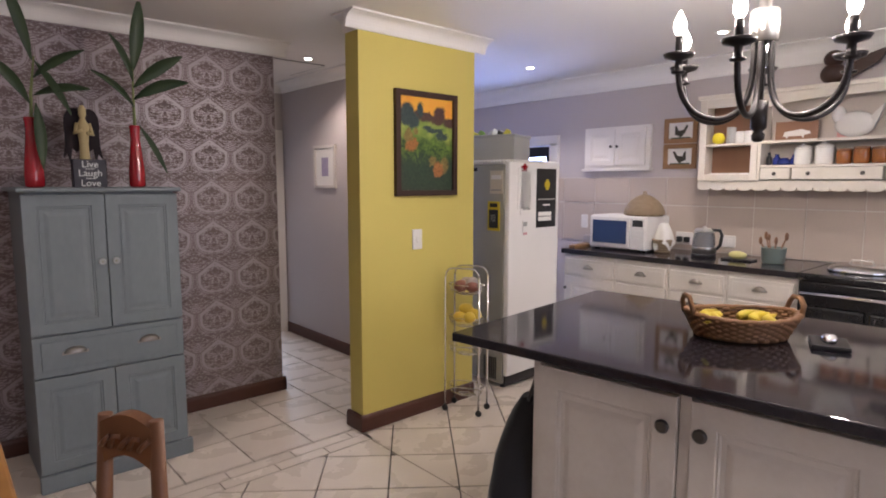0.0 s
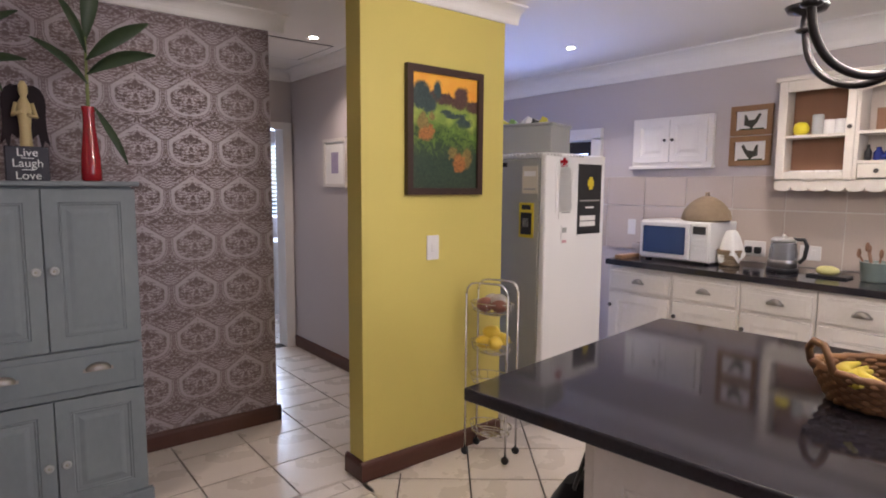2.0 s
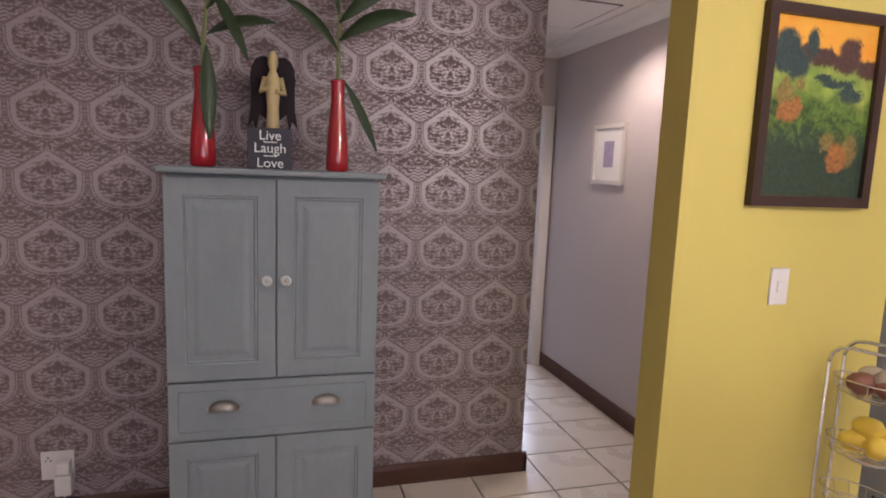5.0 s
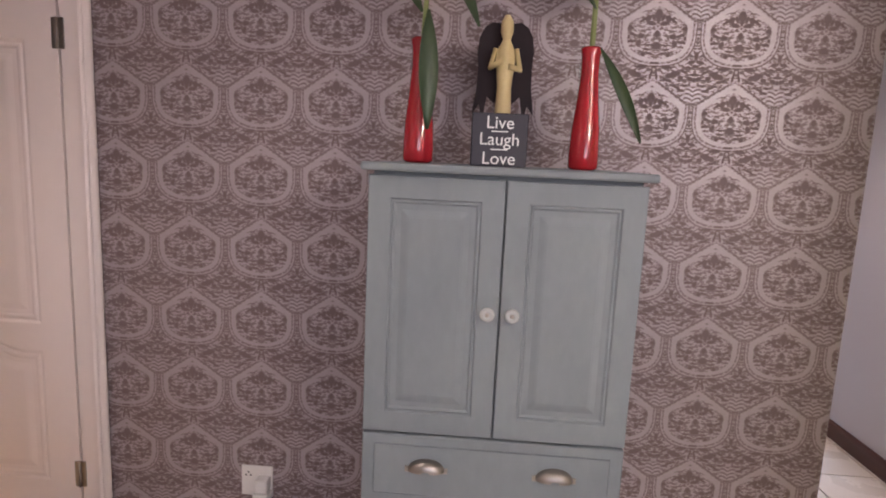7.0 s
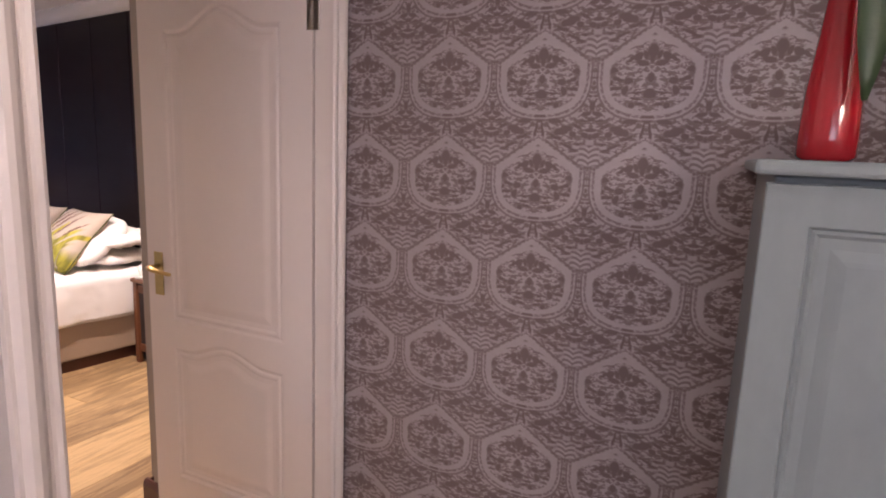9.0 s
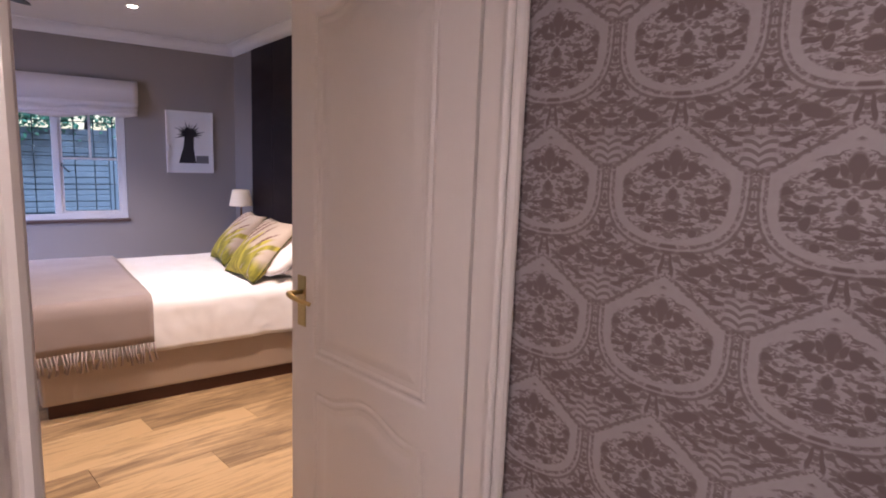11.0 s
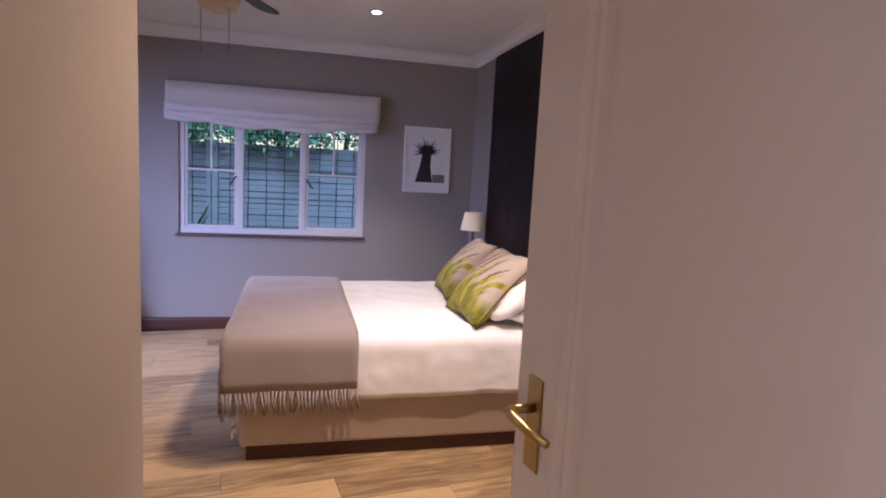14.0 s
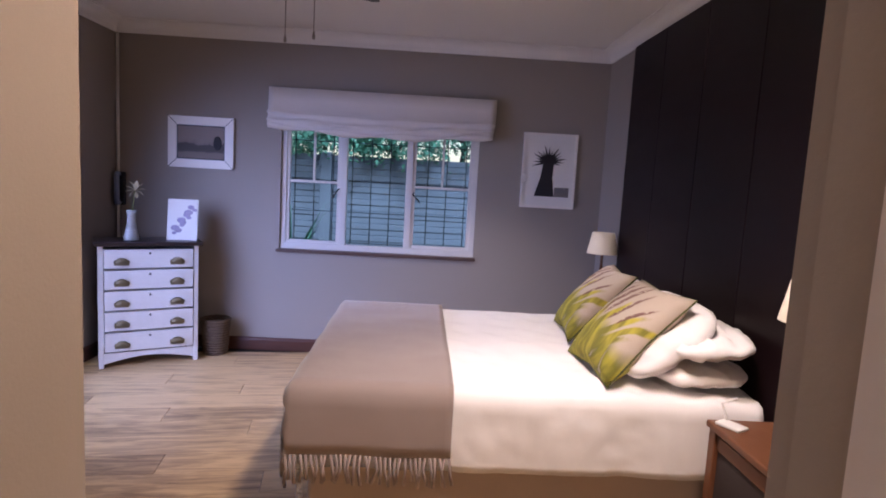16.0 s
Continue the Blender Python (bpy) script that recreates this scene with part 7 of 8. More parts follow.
def cushion(at, lean, turn, w, h, t, seed):
    cu = thing("printed_cushion", "linen cushion printed with yellow-green leaves", "cushion", (0, 0, 0), 0, "printed cushions on the bed")
    cu.matrix_world = pose(*at) @ pose(0, 0, 0, 0, 0, turn) @ pose(0, 0, 0, lean)
    part("cover", cushion_mesh(w, h, t, seed=seed), M_PROTEA, cu)
    pts = []
    for k in range(40):
        f = k / 40 * 4
        sidek, g = int(f), -1 + 2 * (f % 1)
        a, b = ((g, -1), (1, g), (-g, 1), (-1, -g))[sidek]
        pin = 1 - 0.10 * (1 - (abs(a) if abs(b) > abs(a) else abs(b)))
        pts.append((a * w / 2 * pin, 0.004, h / 2 + b * h / 2 * pin))
    bm = bmesh.new()
    add_tube(bm, pts, 0.004, 5, closed=True)
    part("piping", bm, M_PIPE, cu, "dark green piped edge")


TOPZ = 0.602
cushion((-4.52, 0.45, TOPZ + 0.01), -42, -4, 0.45, 0.45, 0.16, 1.0)
cushion((-3.90, 0.41, TOPZ + 0.01), -43, 4, 0.47, 0.47, 0.17, 4.0)


def pillow(at, rot, w, h, t, seed):
    p = thing("pillow", "white cotton pillow on the bed", "pillow", (0, 0, 0), 0, "white pillows on the bed")
    p.matrix_world = pose(*at, *rot)
    part("case", cushion_mesh(w, h, t, 30, 0.03, seed, 0.03, 0.36, 0.03, 0.35), M_SHEET, p)


pillow((-3.92, 0.50, TOPZ + 0.035), (-52, 0, 3), 0.64, 0.44, 0.15, 2.0)
pillow((-4.58, 0.58, TOPZ + 0.04), (-58, 0, -3), 0.62, 0.40, 0.16, 7.0)
pillow((-3.88, 0.60, TOPZ + 0.055), (-88, 0, 6), 0.62, 0.38, 0.11, 11.0)
pillow((-3.86, 0.66, TOPZ + 0.165), (-84, 0, -7), 0.60, 0.34, 0.11, 14.0)

# bedside tables and lamps
M_NIGHT = surface("reddish_hardwood", (0.16, 0.062, 0.030), 0.42, other=(0.10, 0.038, 0.018), large=6, fine=60, amount=0.5, stretch=(1, 1, 0.3))
M_LATT = surface("dark_woven_panel", (0.035, 0.025, 0.025), 0.6, fine=120, bump=0.6)
ns = thing("bedside_table", "reddish wooden bedside table with a woven panel door", "bedside table", (-3.36, 0.765, 0), group="bedside tables")
part("top", boxed(-0.16, 0.34, -0.02, 0.24, 0.535, 0.56, bevel=0.006), M_NIGHT, ns)
for x in (-0.15, 0.29):
    for y in (-0.01, 0.20):
        part("leg", boxed(x, x + 0.04, y, y + 0.03, 0.0, 0.535, bevel=0.004), M_NIGHT, ns)
for z in (0.08, 0.47):
    part("rail", boxed(-0.11, 0.29, 0.0, 0.02, z, z + 0.05, bevel=0.003), M_NIGHT, ns)
part("woven_panel", boxed(-0.11, 0.29, 0.008, 0.015, 0.13, 0.47), M_LATT, ns, "dark woven lattice panel")
for s in (-0.13, 0.31):
    part("side_panel", boxed(s, s + 0.012, 0.02, 0.20, 0.10, 0.535), M_NIGHT, ns)
copy_thing(ns, pose(-5.37, 0.765, 0))
M_SHADE = surface("cream_lamp_shade", (0.66, 0.58, 0.47), 0.8, fine=200, bump=0.2)


def bedside_lamp(at, rise=0.0):
    l = thing("bedside_lamp", "small bedside lamp with a cream tapered shade, unlit", "table lamp", at, group="bedside lamps")
    bm = bmesh.new()
    add_lathe(bm, [(0.055, 0.0), (0.058, 0.012), (0.02, 0.03), (0.012, 0.06), (0.022, 0.10), (0.012, 0.15), (0.016, 0.20), (0.008, 0.30), (0.008, 0.40 + rise)], (0, 0, 0), 16)
    part("stand", bm, M_NIGHT, l, "turned wooden lamp stand")
    bm = bmesh.new()
    add_lathe(bm, [(0.100, 0.373), (0.072, 0.512), (0.068, 0.512), (0.096, 0.373), (0.100, 0.373)], (0, 0, rise), 26, cap=False)
    part("shade", bm, M_SHADE, l)


bedside_lamp((-5.36, 0.90, 0.56))
bedside_lamp((-3.245, 0.90, 0.56), 0.05)
nt = thing("bedside_note", "small white tag and strap on the bedside table", "tag", (-3.45, 0.80, 0.56), 30)
part("card", boxed(-0.045, 0.045, -0.03, 0.03, 0.0, 0.012, bevel=0.004), M_PLATE, nt)
part("band", (lambda b: (add_tube(b, [(-0.03, 0.02, 0.01), (-0.06, 0.03, 0.06), (-0.02, 0.05, 0.09)], 0.006, 6), b)[1])(bmesh.new()), M_PLATE, nt)

# chest of drawers across the corner
M_CHEST = surface("distressed_white_chest", (0.70, 0.68, 0.66), 0.45, other=(0.48, 0.45, 0.42), large=9, fine=60, amount=0.35, bump=0.15)
M_DULL = surface("dull_brass", (0.21, 0.17, 0.10), 0.55, 0.55, other=(0.14, 0.11, 0.07), large=40, fine=140, amount=0.5)
M_CTOP = surface("dark_stained_top", (0.030, 0.020, 0.020), 0.3, fine=60)
cst = thing("chest_of_drawers", "white distressed chest of five drawers with a dark top", "chest of drawers", (-5.339, -2.363, 0), 119.2)
CW, CHH, CD = 0.604, 0.815, 0.29
part("top", boxed(-0.025, CW + 0.025, -0.03, CD, CHH, CHH + 0.028, bevel=0.006), M_CTOP, cst)
for x0, x1 in ((0.0, 0.03), (CW - 0.03, CW)):
    part("side", boxed(x0, x1, 0.0, CD, 0.0, CHH, bevel=0.004), M_CHEST, cst)
part("back", boxed(0.03, CW - 0.03, CD - 0.015, CD, 0.07, CHH), M_CHEST, cst)
bm = bmesh.new()
add_prism(bm, [(0.03, 0.03)] + [(0.03 + (CW - 0.06) * i / 14, 0.03 + 0.04 * math.sin(math.pi * i / 14)) for i in range(1, 14)] + [(CW - 0.03, 0.03), (CW - 0.03, 0.10), (0.03, 0.10)], 0.002, 0.02, "Y")
part("shaped_apron", bm, M_CHEST, cst)
for i in range(5):
    z0 = 0.105 + i * 0.139
    d = part("drawer", boxed(0.034, CW - 0.034, -0.008, 0.25, z0 + 0.006, z0 + 0.131, bevel=0.004), M_CHEST, cst)
    for px in (0.135, CW - 0.135):
        bm = bmesh.new()
        cup_pull(bm, px, -0.010, z0 + 0.052, 0.078)
        add_box(bm, px - 0.043, px + 0.043, -0.0105, -0.0078, z0 + 0.026, z0 + 0.062, 0.002, 1)
        part("cup_handle", bm, M_DULL, d, "dull brass cup handle on a plate")
    bm = bmesh.new()
    add_ball(bm, (CW / 2, -0.009, z0 + 0.105), 0.007, (1, 0.4, 1.2), 8, 5)
    part("keyhole", bm, M_IRON, d)
CSM = pose(-5.339, -2.363, 0, 0, 0, 119.2)
cv = thing("small_canvas", "white canvas with a mauve blossom twig on the chest", "canvas")
cv.matrix_world = CSM @ pose(0.505, 0.08, CHH + 0.028, 0, 0, -22) @ pose(0, 0, 0, -8)
part("canvas", boxed(-0.10, 0.10, 0.0, 0.018, 0.0, 0.285, bevel=0.002), M_PAPERW, cv)
for i in range(11):
    bm = bmesh.new()
    add_ball(bm, (-0.05 + 0.012 * i + 0.02 * math.sin(i * 2.3), -0.001, 0.05 + 0.018 * i), 0.014 + 0.005 * (i % 3), (1.2, 0.1, 0.8), 8, 5)
    part("blossom", bm, M_MAUVE, cv)
fv = thing("flower_vase", "clear glass vase with a cream flower on the chest", "vase")
fv.matrix_world = CSM @ pose(0.20, 0.11, CHH + 0.028)
bm = bmesh.new()
add_lathe(bm, [(0.05, 0.0), (0.052, 0.01), (0.03, 0.10), (0.026, 0.17), (0.034, 0.20), (0.031, 0.20), (0.022, 0.16), (0.046, 0.012)], (0, 0, 0), 20)
part("body", bm, M_KNOBGLASS, fv)
bm = bmesh.new()
add_tube(bm, [(0, 0, 0.02), (0.005, 0, 0.2), (0.02, -0.01, 0.33)], 0.004, 6)
part("stem", bm, M_STEM, fv)
M_PETAL = surface("cream_petal", (0.62, 0.58, 0.42), 0.6, fine=90)
for i in range(9):
    a = 2 * math.pi * i / 9
    bm = bmesh.new()
    add_leaf(bm, (0.02, -0.01, 0.33), (0.02 + 0.065 * math.cos(a), -0.02, 0.345 + 0.06 * math.sin(a)), 0.028, 0.005)
    ob = part("petal", bm, M_PETAL, fv)
    mod = ob.modifiers.new("thickness", "SOLIDIFY")
    mod.thickness = 0.001
wb = thing("wicker_bin", "brown round wicker waste basket on the floor", "waste basket", (-5.815, -1.775, 0))
M_BIN = surface("dark_wicker", (0.13, 0.085, 0.055), 0.7, other=(0.08, 0.05, 0.032), large=30, fine=160, amount=0.6, bump=0.6, distance=0.003)
for i in range(14):
    bm = bmesh.new()
    r = 0.078 + 0.018 * i / 13
    add_tube(bm, [((r + 0.003 * (-1) ** (k + i)) * math.cos(2 * math.pi * k / 24), (r + 0.003 * (-1) ** (k + i)) * math.sin(2 * math.pi * k / 24), 0.008 + i * 0.019) for k in range(24)], 0.0098, 6, closed=True)
    part("woven_row", bm, M_BIN, wb)
bm = bmesh.new()
add_lathe(bm, [(0.07, 0.002), (0.075, 0.012)], (0, 0, 0), 20)
part("base", bm, M_BIN, wb)
cd = thing("cable_conduit", "white electrical conduit running down the wall", "conduit", (BX0 + 0.012, BY0 + 0.018, 0))
part("pipe", (lambda b: (add_tube(b, [(0, 0, 0.5), (0, 0, CEIL_BED - 0.09)], 0.011, 8), b)[1])(bmesh.new()), M_WHITE, cd)
ic = thing("intercom_handset", "dark wall-mounted intercom handset", "intercom", (BX0 + 0.03, BY0 + 0.02, 1.17))
part("base", boxed(-0.012, 0.02, -0.018, 0.06, -0.12, 0.12, bevel=0.008), M_BLACK, ic)
bm = bmesh.new()
add_tube(bm, [(0.03, 0.02, 0.11), (0.05, 0.02, 0.09), (0.05, 0.02, -0.08), (0.03, 0.02, -0.11)], [0.022, 0.018, 0.018, 0.022], 10)
part("handset", bm, surface("blue_grey_plastic", (0.20, 0.24, 0.34), 0.3, fine=90), ic)

# built-in wardrobe beside the entrance, switch box in the lobby
wd = thing("wardrobe", "beige painted built-in wardrobe with plain doors", "wardrobe", (-1.72, -0.782, 0))
part("end_panel", boxed(-0.665, 0.02, -0.02, 0.0, 0.0, CEIL_BED - 0.002, bevel=0.002), M_LOBBY, wd)
part("body", boxed(-0.64, 0.0, -1.74, -0.02, 0.0, CEIL_BED - 0.004), M_LOBBY, wd)
for i in range(3):
    d = part("door", boxed(-0.664, -0.642, -0.585 - i * 0.575, -0.022 - i * 0.575, 0.08, CEIL_BED - 0.05, bevel=0.003), M_LOBBY, wd)
    bm = bmesh.new()
    add_lathe(bm, [(0.006, 0.0), (0.006, -0.016), (0.016, -0.022), (0.013, -0.032)], (-0.664, -0.06 - i * 0.575, 1.04), 12, "X")
    part("knob", bm, M_PLATE, d, "small white knob")
sb = wall_switch("switch_box", "surface-mounted white switch box in the lobby", pose(-1.56, -0.815, 1.075, 0, 0, 180), 0.085, 0.155, 0)
part("housing", boxed(-0.042, 0.042, -0.030, -0.006, -0.077, 0.077, bevel=0.004), M_PLATE, sb)
part("cover", boxed(-0.036, 0.036, -0.038, -0.030, -0.070, 0.070, bevel=0.004), M_PLATE, sb)
part("rocker", boxed(-0.014, 0.014, -0.046, -0.038, -0.01, 0.05, bevel=0.003), M_PLATE, sb)

# ceiling fan
fan = thing("ceiling_fan", "dark bladed ceiling fan with pull chains", "ceiling fan", (-4.05, -0.83, 0), 159)
bm = bmesh.new()
add_lathe(bm, [(0.06, CEIL_BED), (0.06, CEIL_BED - 0.03), (0.015, CEIL_BED - 0.04), (0.015, CEIL_BED - 0.09), (0.09, CEIL_BED - 0.10), (0.10, CEIL_BED - 0.15), (0.075, CEIL_BED - 0.175), (0.05, CEIL_BED - 0.18)], (0, 0, 0), 24)
part("motor", bm, M_IRON, fan)
bm = bmesh.new()
add_lathe(bm, [(0.05, CEIL_BED - 0.18), (0.085, CEIL_BED - 0.20), (0.10, CEIL_BED - 0.235), (0.085, CEIL_BED - 0.275), (0.03, CEIL_BED - 0.295)], (0, 0, 0), 24)
part("light_bowl", bm, M_SHADE, fan, "pale glass light bowl")
M_BLADE = surface("dark_green_blade", (0.020, 0.032, 0.032), 0.4, fine=60)
for k in range(5):
    a = 72 * k
    bm = bmesh.new()
    out = [(0.10, -0.02), (0.16, -0.05), (0.54, -0.065), (0.60, -0.05), (0.62, 0.0), (0.60, 0.05), (0.54, 0.065), (0.16, 0.05), (0.10, 0.02)]
    add_prism(bm, out, -0.004, 0.004, "Z")
    ob = part("blade", bm, M_BLADE, fan)
    ob.matrix_local = pose(0, 0, CEIL_BED - 0.135, 0, 0, a) @ pose(0, 0, 0, 10)
for dx, dy, zz in ((-0.03, -0.07, 1.885), (0.045, 0.115, 1.895)):
    bm = bmesh.new()
    add_tube(bm, [(dx, dy, CEIL_BED - 0.17), (dx, dy, zz + 0.03)], 0.0022, 5)
    add_lathe(bm, [(0.003, zz + 0.03), (0.007, zz + 0.01), (0.005, zz)], (dx, dy, 0), 8)
    part("pull_chain", bm, M_PEWTER, fan)

# garden seen through the window: concrete slab fence and foliage
M_CONC = surface("blue_grey_concrete", (0.20, 0.25, 0.31), 0.85, other=(0.10, 0.13, 0.17), large=2, fine=40, amount=0.6, bump=0.4)
fence = thing("concrete_fence", "grey precast concrete slab garden fence", "fence", (-8.9, 0, -0.2))
for k in range(4):
    y = -3.4 + k * 1.9
    part("post", boxed(-0.03, 0.09, y - 0.07, y + 0.07, 0.0, 1.83, bevel=0.01), M_CONC, fence)
    if k < 3:
        for j in range(24):
            part("slab", boxed(-0.010 * (j % 2), 0.04 - 0.010 * (j % 2), y + 0.07, y + 1.83, j * 0.075, j * 0.075 + 0.0745, bevel=0.008, segments=1), M_CONC, fence)
M_FOL = surface("garden_foliage", (0.07, 0.26, 0.17), 0.45, other=(0.15, 0.42, 0.30), large=2, fine=10, amount=0.9, bump=0.0)


def leaf_cloud(name, label, at, clumps, each, spread, size, seed):
    """A garden tree: trunk and limbs, and a crown of leafy clumps with gaps between them, leaning over the fence."""
    rng = random.Random(seed)
    t_ob = thing(name, label, "tree", at)
    bm = bmesh.new()
    add_tube(bm, [(0, 0, 0), (0.05, 0.02, 1.1), (-0.05, 0.1, 2.0)], [0.08, 0.06, 0.03], 8)
    for k in range(6):
        a = k * 1.05
        add_tube(bm, [(0.0, 0.05, 1.9), (0.5 * math.cos(a), 0.9 * math.sin(a), 2.3), (0.8 * math.cos(a), 1.6 * math.sin(a), 2.6)], [0.03, 0.02, 0.008], 6)
    part("trunk", bm, M_DKWOOD, t_ob)
    verts, faces = [], []
    for _ in range(clumps):
        mid = Vector((rng.gauss(0.40, spread[0]), rng.uniform(-spread[1], spread[1]), 2.06 + rng.uniform(-spread[2], spread[2] * 3.5)))
        mid.z -= 0.26 * max(0.0, noise.noise((mid.y * 1.3, seed, 0)))
        for _ in range(each):
            c = mid + Vector((rng.gauss(0, 0.10), rng.gauss(0, 0.13), rng.gauss(0, 0.085)))
            d = Vector((rng.uniform(-1, 1), rng.uniform(-1, 1), rng.uniform(-0.9, 0.3))).normalized() * size * rng.uniform(0.6, 1.3)
            s = d.cross(Vector((rng.uniform(-1, 1), rng.uniform(-1, 1), 1))).normalized() * size * 0.32
            i = len(verts)
            verts += [c, c + d * 0.5 + s, c + d, c + d * 0.5 - s]
            faces.append((i, i + 1, i + 2, i + 3))
    me = bpy.data.meshes.new("crown")
    me.from_pydata(verts, [], faces)
    me.materials.append(M_FOL)
    cr = new("crown", me)
    cr.parent = t_ob
    tagged(cr, kind="stuff")


leaf_cloud("garden_tree", "leafy green garden tree hanging over the fence", (-9.35, -0.8, -0.2), 210, 80, (0.22, 2.7, 0.16), 0.065, 3)
leaf_cloud("garden_tree", "leafy green garden tree hanging over the fence", (-10.4, 0.2, 0.05), 190, 80, (0.4, 3.6, 0.35), 0.085, 8)
spiky = thing("strappy_plant", "long-leaved green garden plant beside the window", "plant", (-7.4, -1.62, -0.2))
for k in range(14):
    a = k * 0.9
    bm = bmesh.new()
    add_leaf(bm, (0, 0, 0.2), (0.35 * math.cos(a), 0.30 * math.sin(a) + 0.08, 1.0 + 0.45 * ((k * 7) % 5) / 5), 0.06, 0.06)
    part("leaf", bm, M_FOL, spiky)

# ---- floor pieces ----


def clip_polygon(poly, x0, x1, y0, y1):
    """The part of a convex polygon inside a rectangle."""
    for axis, lim, keep in ((0, x0, 1), (0, x1, -1), (1, y0, 1), (1, y1, -1)):
        out = []
        for i, p in enumerate(poly):
            q = poly[(i + 1) % len(poly)]
            dp, dq = (p[axis] - lim) * keep, (q[axis] - lim) * keep
            if dp >= 0:
                out.append(p)
            if dp * dq < 0:
                f = dp / (dp - dq)
                out.append((p[0] + (q[0] - p[0]) * f, p[1] + (q[1] - p[1]) * f))
        poly = out
        if len(poly) < 3:
            return []
    return poly


def area_of(poly):
    return abs(sum(a[0] * b[1] - b[0] * a[1] for a, b in zip(poly, poly[1:] + poly[:1]))) / 2


rest = bmesh.new()
shared = {}


def lay(poly, key=None, at=None, turn=0.0, near=True):
    """One floor tile: a full tile shares its mesh, a cut one has its own."""
    if near and key:
        if key not in shared:
            bm = bmesh.new()
            add_prism(bm, poly, -0.012, 0.0)
            shared[key] = mesh_of("floor_tile", bm, M_TILE)
        ob = new("floor_tile", shared[key])
        ob.parent = floor
        ob.matrix_local = pose(at[0], at[1], random.uniform(-0.0006, 0.0), 0, 0, turn)
    elif near:
        bm = bmesh.new()
        add_prism(bm, poly, -0.012, 0.0)
        ob = new("floor_tile", mesh_of("floor_tile", bm, M_TILE))
        ob.parent = floor
    else:
        add_prism(rest, poly, -0.012, 0.0)


def lay_grid(region, origin, pitch, turn, near_of, joint=0.0042):
    x0, x1, y0, y1 = region
    ca, sa = math.cos(radians(turn)), math.sin(radians(turn))
    h = pitch / 2 - joint
    n = int(14 / pitch)
    for i in range(-n, n):
        for j in range(-n, n):
            cx = origin[0] + (i + 0.5) * pitch * ca - (j + 0.5) * pitch * sa
            cy = origin[1] + (i + 0.5) * pitch * sa + (j + 0.5) * pitch * ca
            if not (x0 - pitch < cx < x1 + pitch and y0 - pitch < cy < y1 + pitch):
                continue
            loc = [(-h, -h), (h, -h), (h, h), (-h, h)]
            full = [(cx + a * ca - b * sa, cy + a * sa + b * ca) for a, b in loc]
            cut = clip_polygon(full, x0, x1, y0, y1)
            if len(cut) < 3 or area_of(cut) < 0.0006:
                continue
            whole = abs(area_of(cut) - area_of(full)) < 1e-6
            near = near_of(cx, cy)
            if whole:
                lay(loc if near else full, ("tile", turn, pitch) if near else None, (cx, cy), turn, near)
            else:
                lay(cut, near=near)


# straight tiles along the wallpaper and in the passage, a narrow border, then tiles laid on the skew
lay_grid((-0.96, 2.44, -0.925, 1.51), (1.356, -0.215), 0.350, 0.0, lambda x, y: y < 1.2)
for y0, y1, cuts in ((-1.012, -0.931, 0.36), (-1.098, -1.018, 0.29)):
    x = -0.96
    while x < 1.62:
        e = min(x + cuts, 4.3)
        lay([(x + 0.003, y0), (e - 0.003, y0), (e - 0.003, y1), (x + 0.003, y1)])
        x = e
SKEW = (1.591, -1.342)
lay_grid((-0.96, 1.62, -7.45, -1.104), SKEW, 0.345, 51.5, lambda x, y: y > -2.9)
lay_grid((1.626, 4.31, -7.45, -1.0), SKEW, 0.345, 51.5, lambda x, y: y > -2.2)
lay_grid((2.566, 4.31, -0.994, 1.39), SKEW, 0.345, 51.5, lambda x, y: y < -0.2)
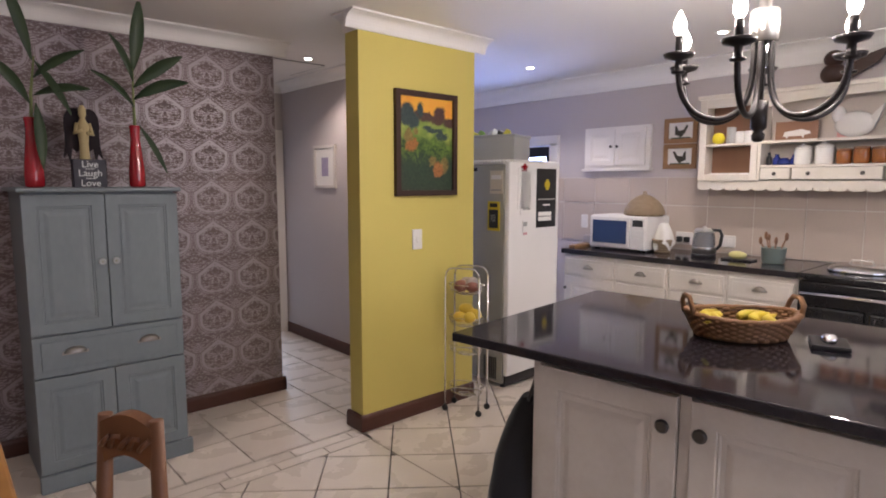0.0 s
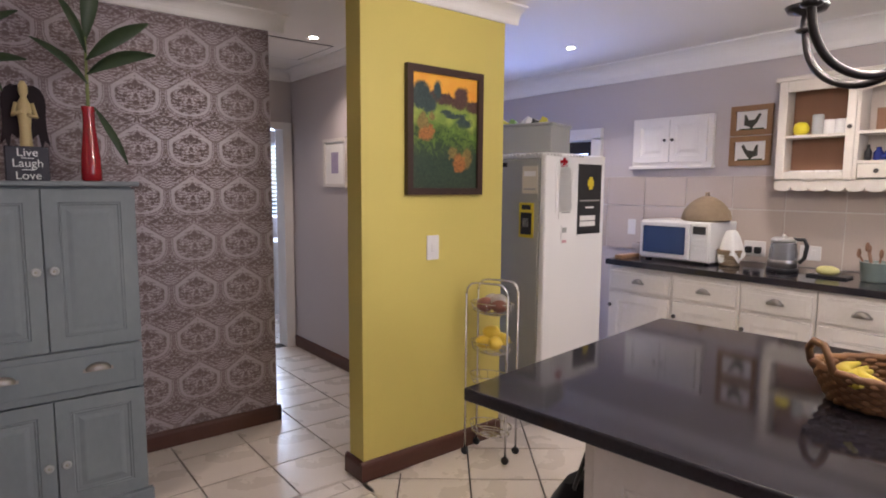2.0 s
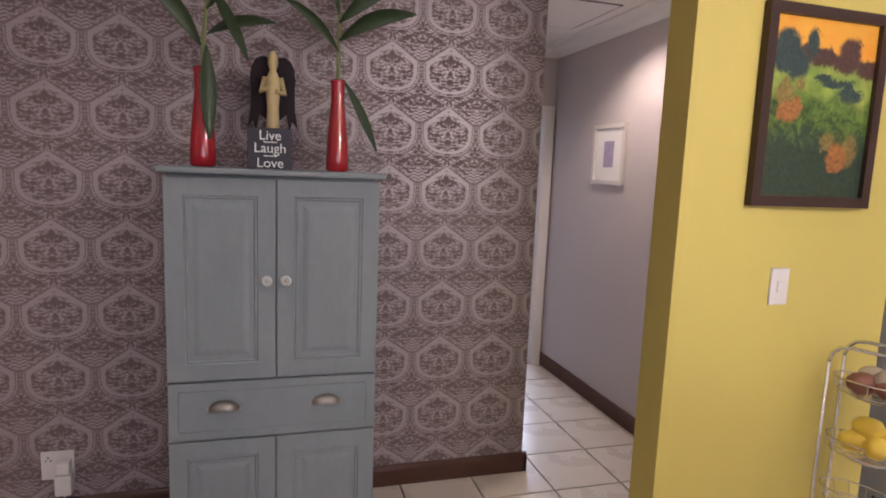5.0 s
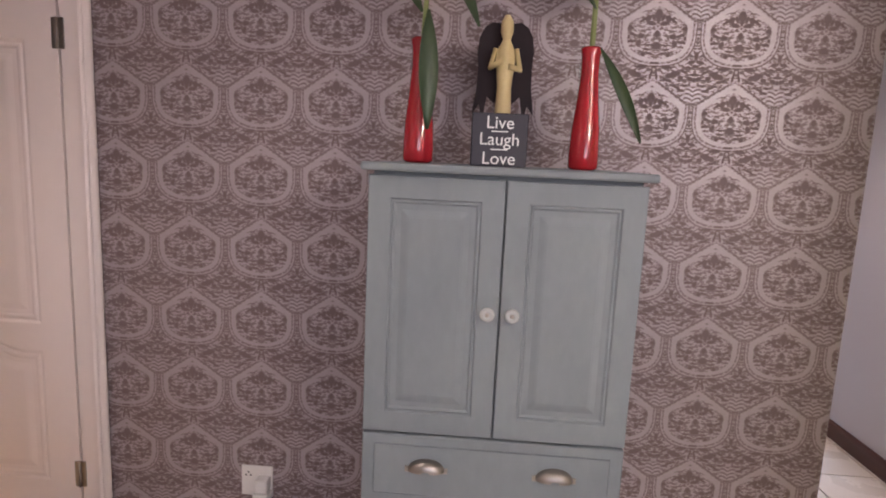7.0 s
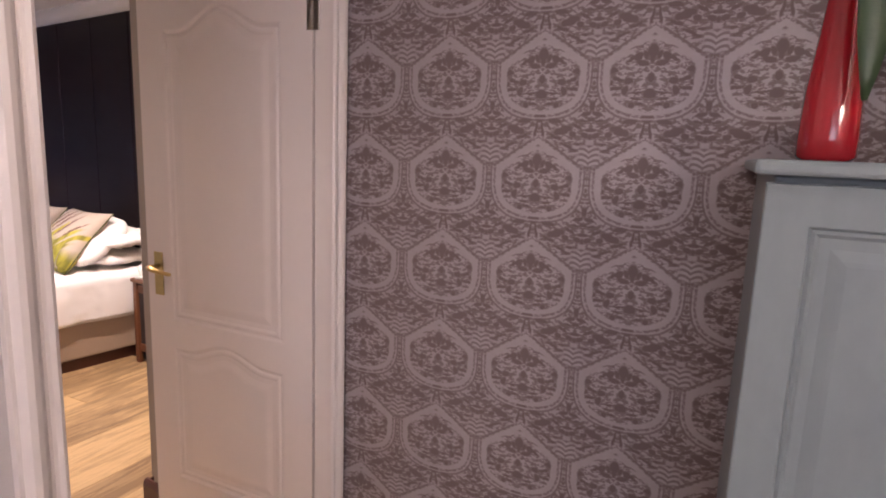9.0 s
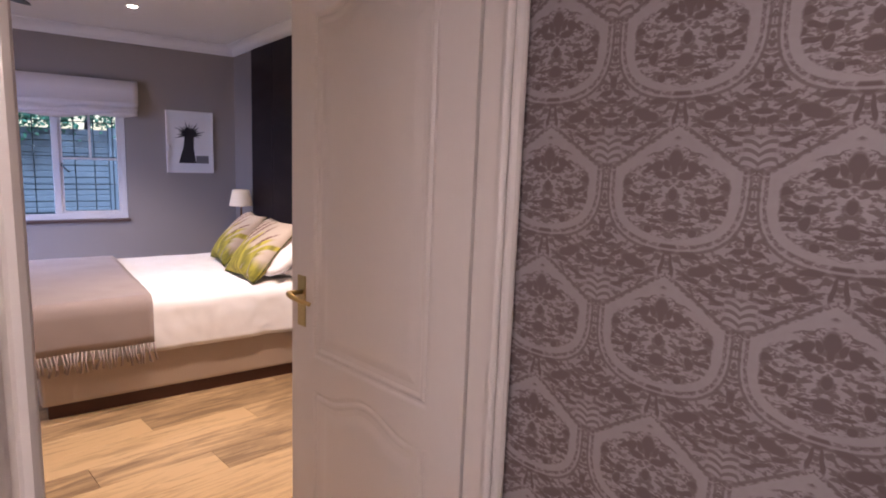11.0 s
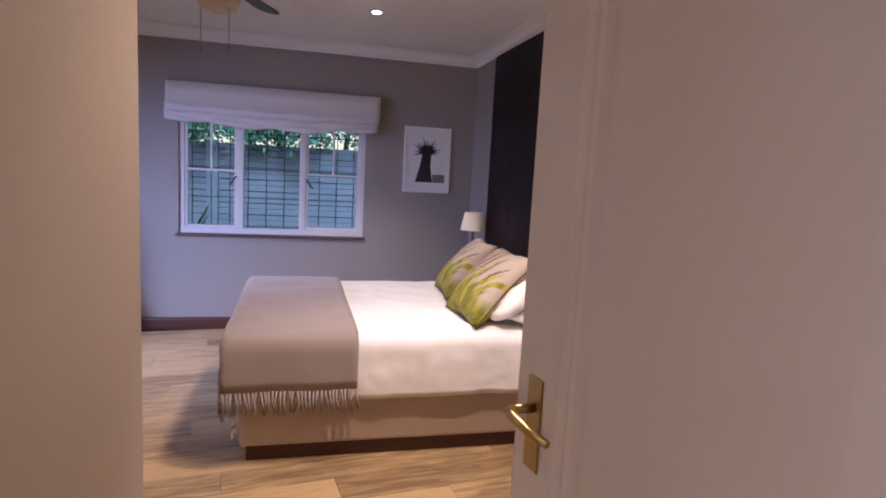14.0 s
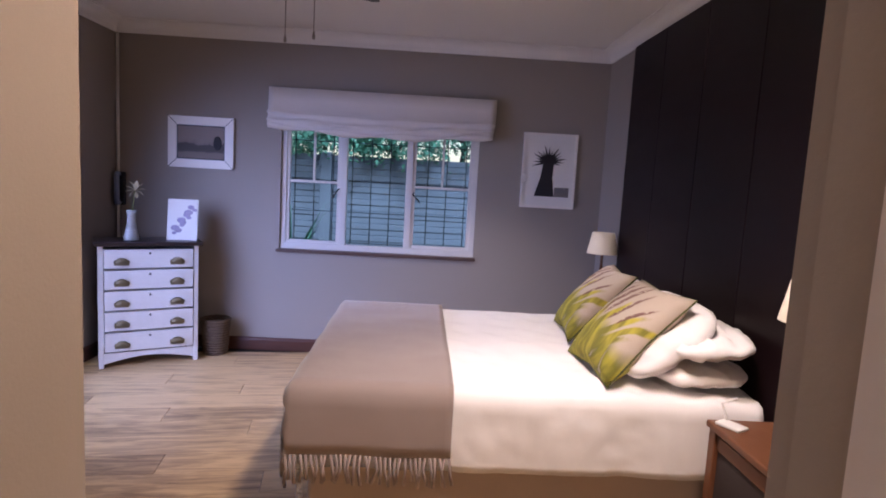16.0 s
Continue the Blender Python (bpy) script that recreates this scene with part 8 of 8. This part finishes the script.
lay_grid((0.45, 3.35, 1.66, 3.18), (1.0, 1.7), 0.35, 0.0, lambda x, y: False)
ob = new("floor_tile", mesh_of("floor_tile", rest, M_TILE))
ob.parent = floor
tagged(ob, kind="stuff")
# laminate boards run along the window wall
PW_, PL_ = 0.192, 1.28
plank_mesh = {}
x = -1.045
row = 0
while x > BX0:
    xa = max(x - PW_, BX0)
    y = BY0 - (row * 0.47) % PL_
    lo_y, hi_y = (BY0, BY1) if x < -1.0 else (BY0, BY1)
    while y < BY1:
        ya, yb = max(y, BY0), min(y + PL_, BY1)
        if yb - ya > 0.02:
            key = (round(x - xa, 4), round(yb - ya, 4))
            if key not in plank_mesh:
                bm = boxed(-(x - xa) + 0.0006, -0.0006, 0.0008, yb - ya - 0.0008, -0.012, 0.0)
                bmesh.ops.bevel(bm, geom=[e for e in bm.edges if all(v.co.z > -0.001 for v in e.verts)], offset=0.0012, segments=1, affect="EDGES")
                plank_mesh[key] = mesh_of("plank", bm, M_LAM)
            ob = new("plank", plank_mesh[key])
            ob.parent = floor_bed
            ob.matrix_local = pose(x, ya, 0)
        y += PL_
    x -= PW_
    row += 1
part("threshold", boxed(-1.08, -1.03, JAMB_L, JAMB_R, 0.0005, 0.006, bevel=0.002), M_BRASS, floor)

# the bedroom wing stands eight degrees off the grid of the hall
WING = Matrix.Translation((-0.970328, -0.521748, 0)) @ Matrix.Rotation(-0.141345, 4, "Z") @ Matrix.Translation((1.0, 0.4, 0))
HALL_SIDE = ("door_bedroom", "door_frame", "wall_lobby_right", "ground", "wall_door", "sun")


def middle_x(ob):
    """Where a thing, a wall or a lamp stands along x."""
    meshes = [m for m in [ob] + list(ob.children_recursive) if m.type == "MESH"]
    if ob.location.length > 0.01 or not meshes:
        return ob.location.x
    return sum(Vector(c).x for m in meshes for c in m.bound_box) / (8 * len(meshes))


for ob in list(scene.objects):
    if ob.parent is None and ob.type != "CAMERA" and ob.name.split(".")[0] not in HALL_SIDE and middle_x(ob) < -1.15:
        ob.matrix_basis = WING @ ob.matrix_basis
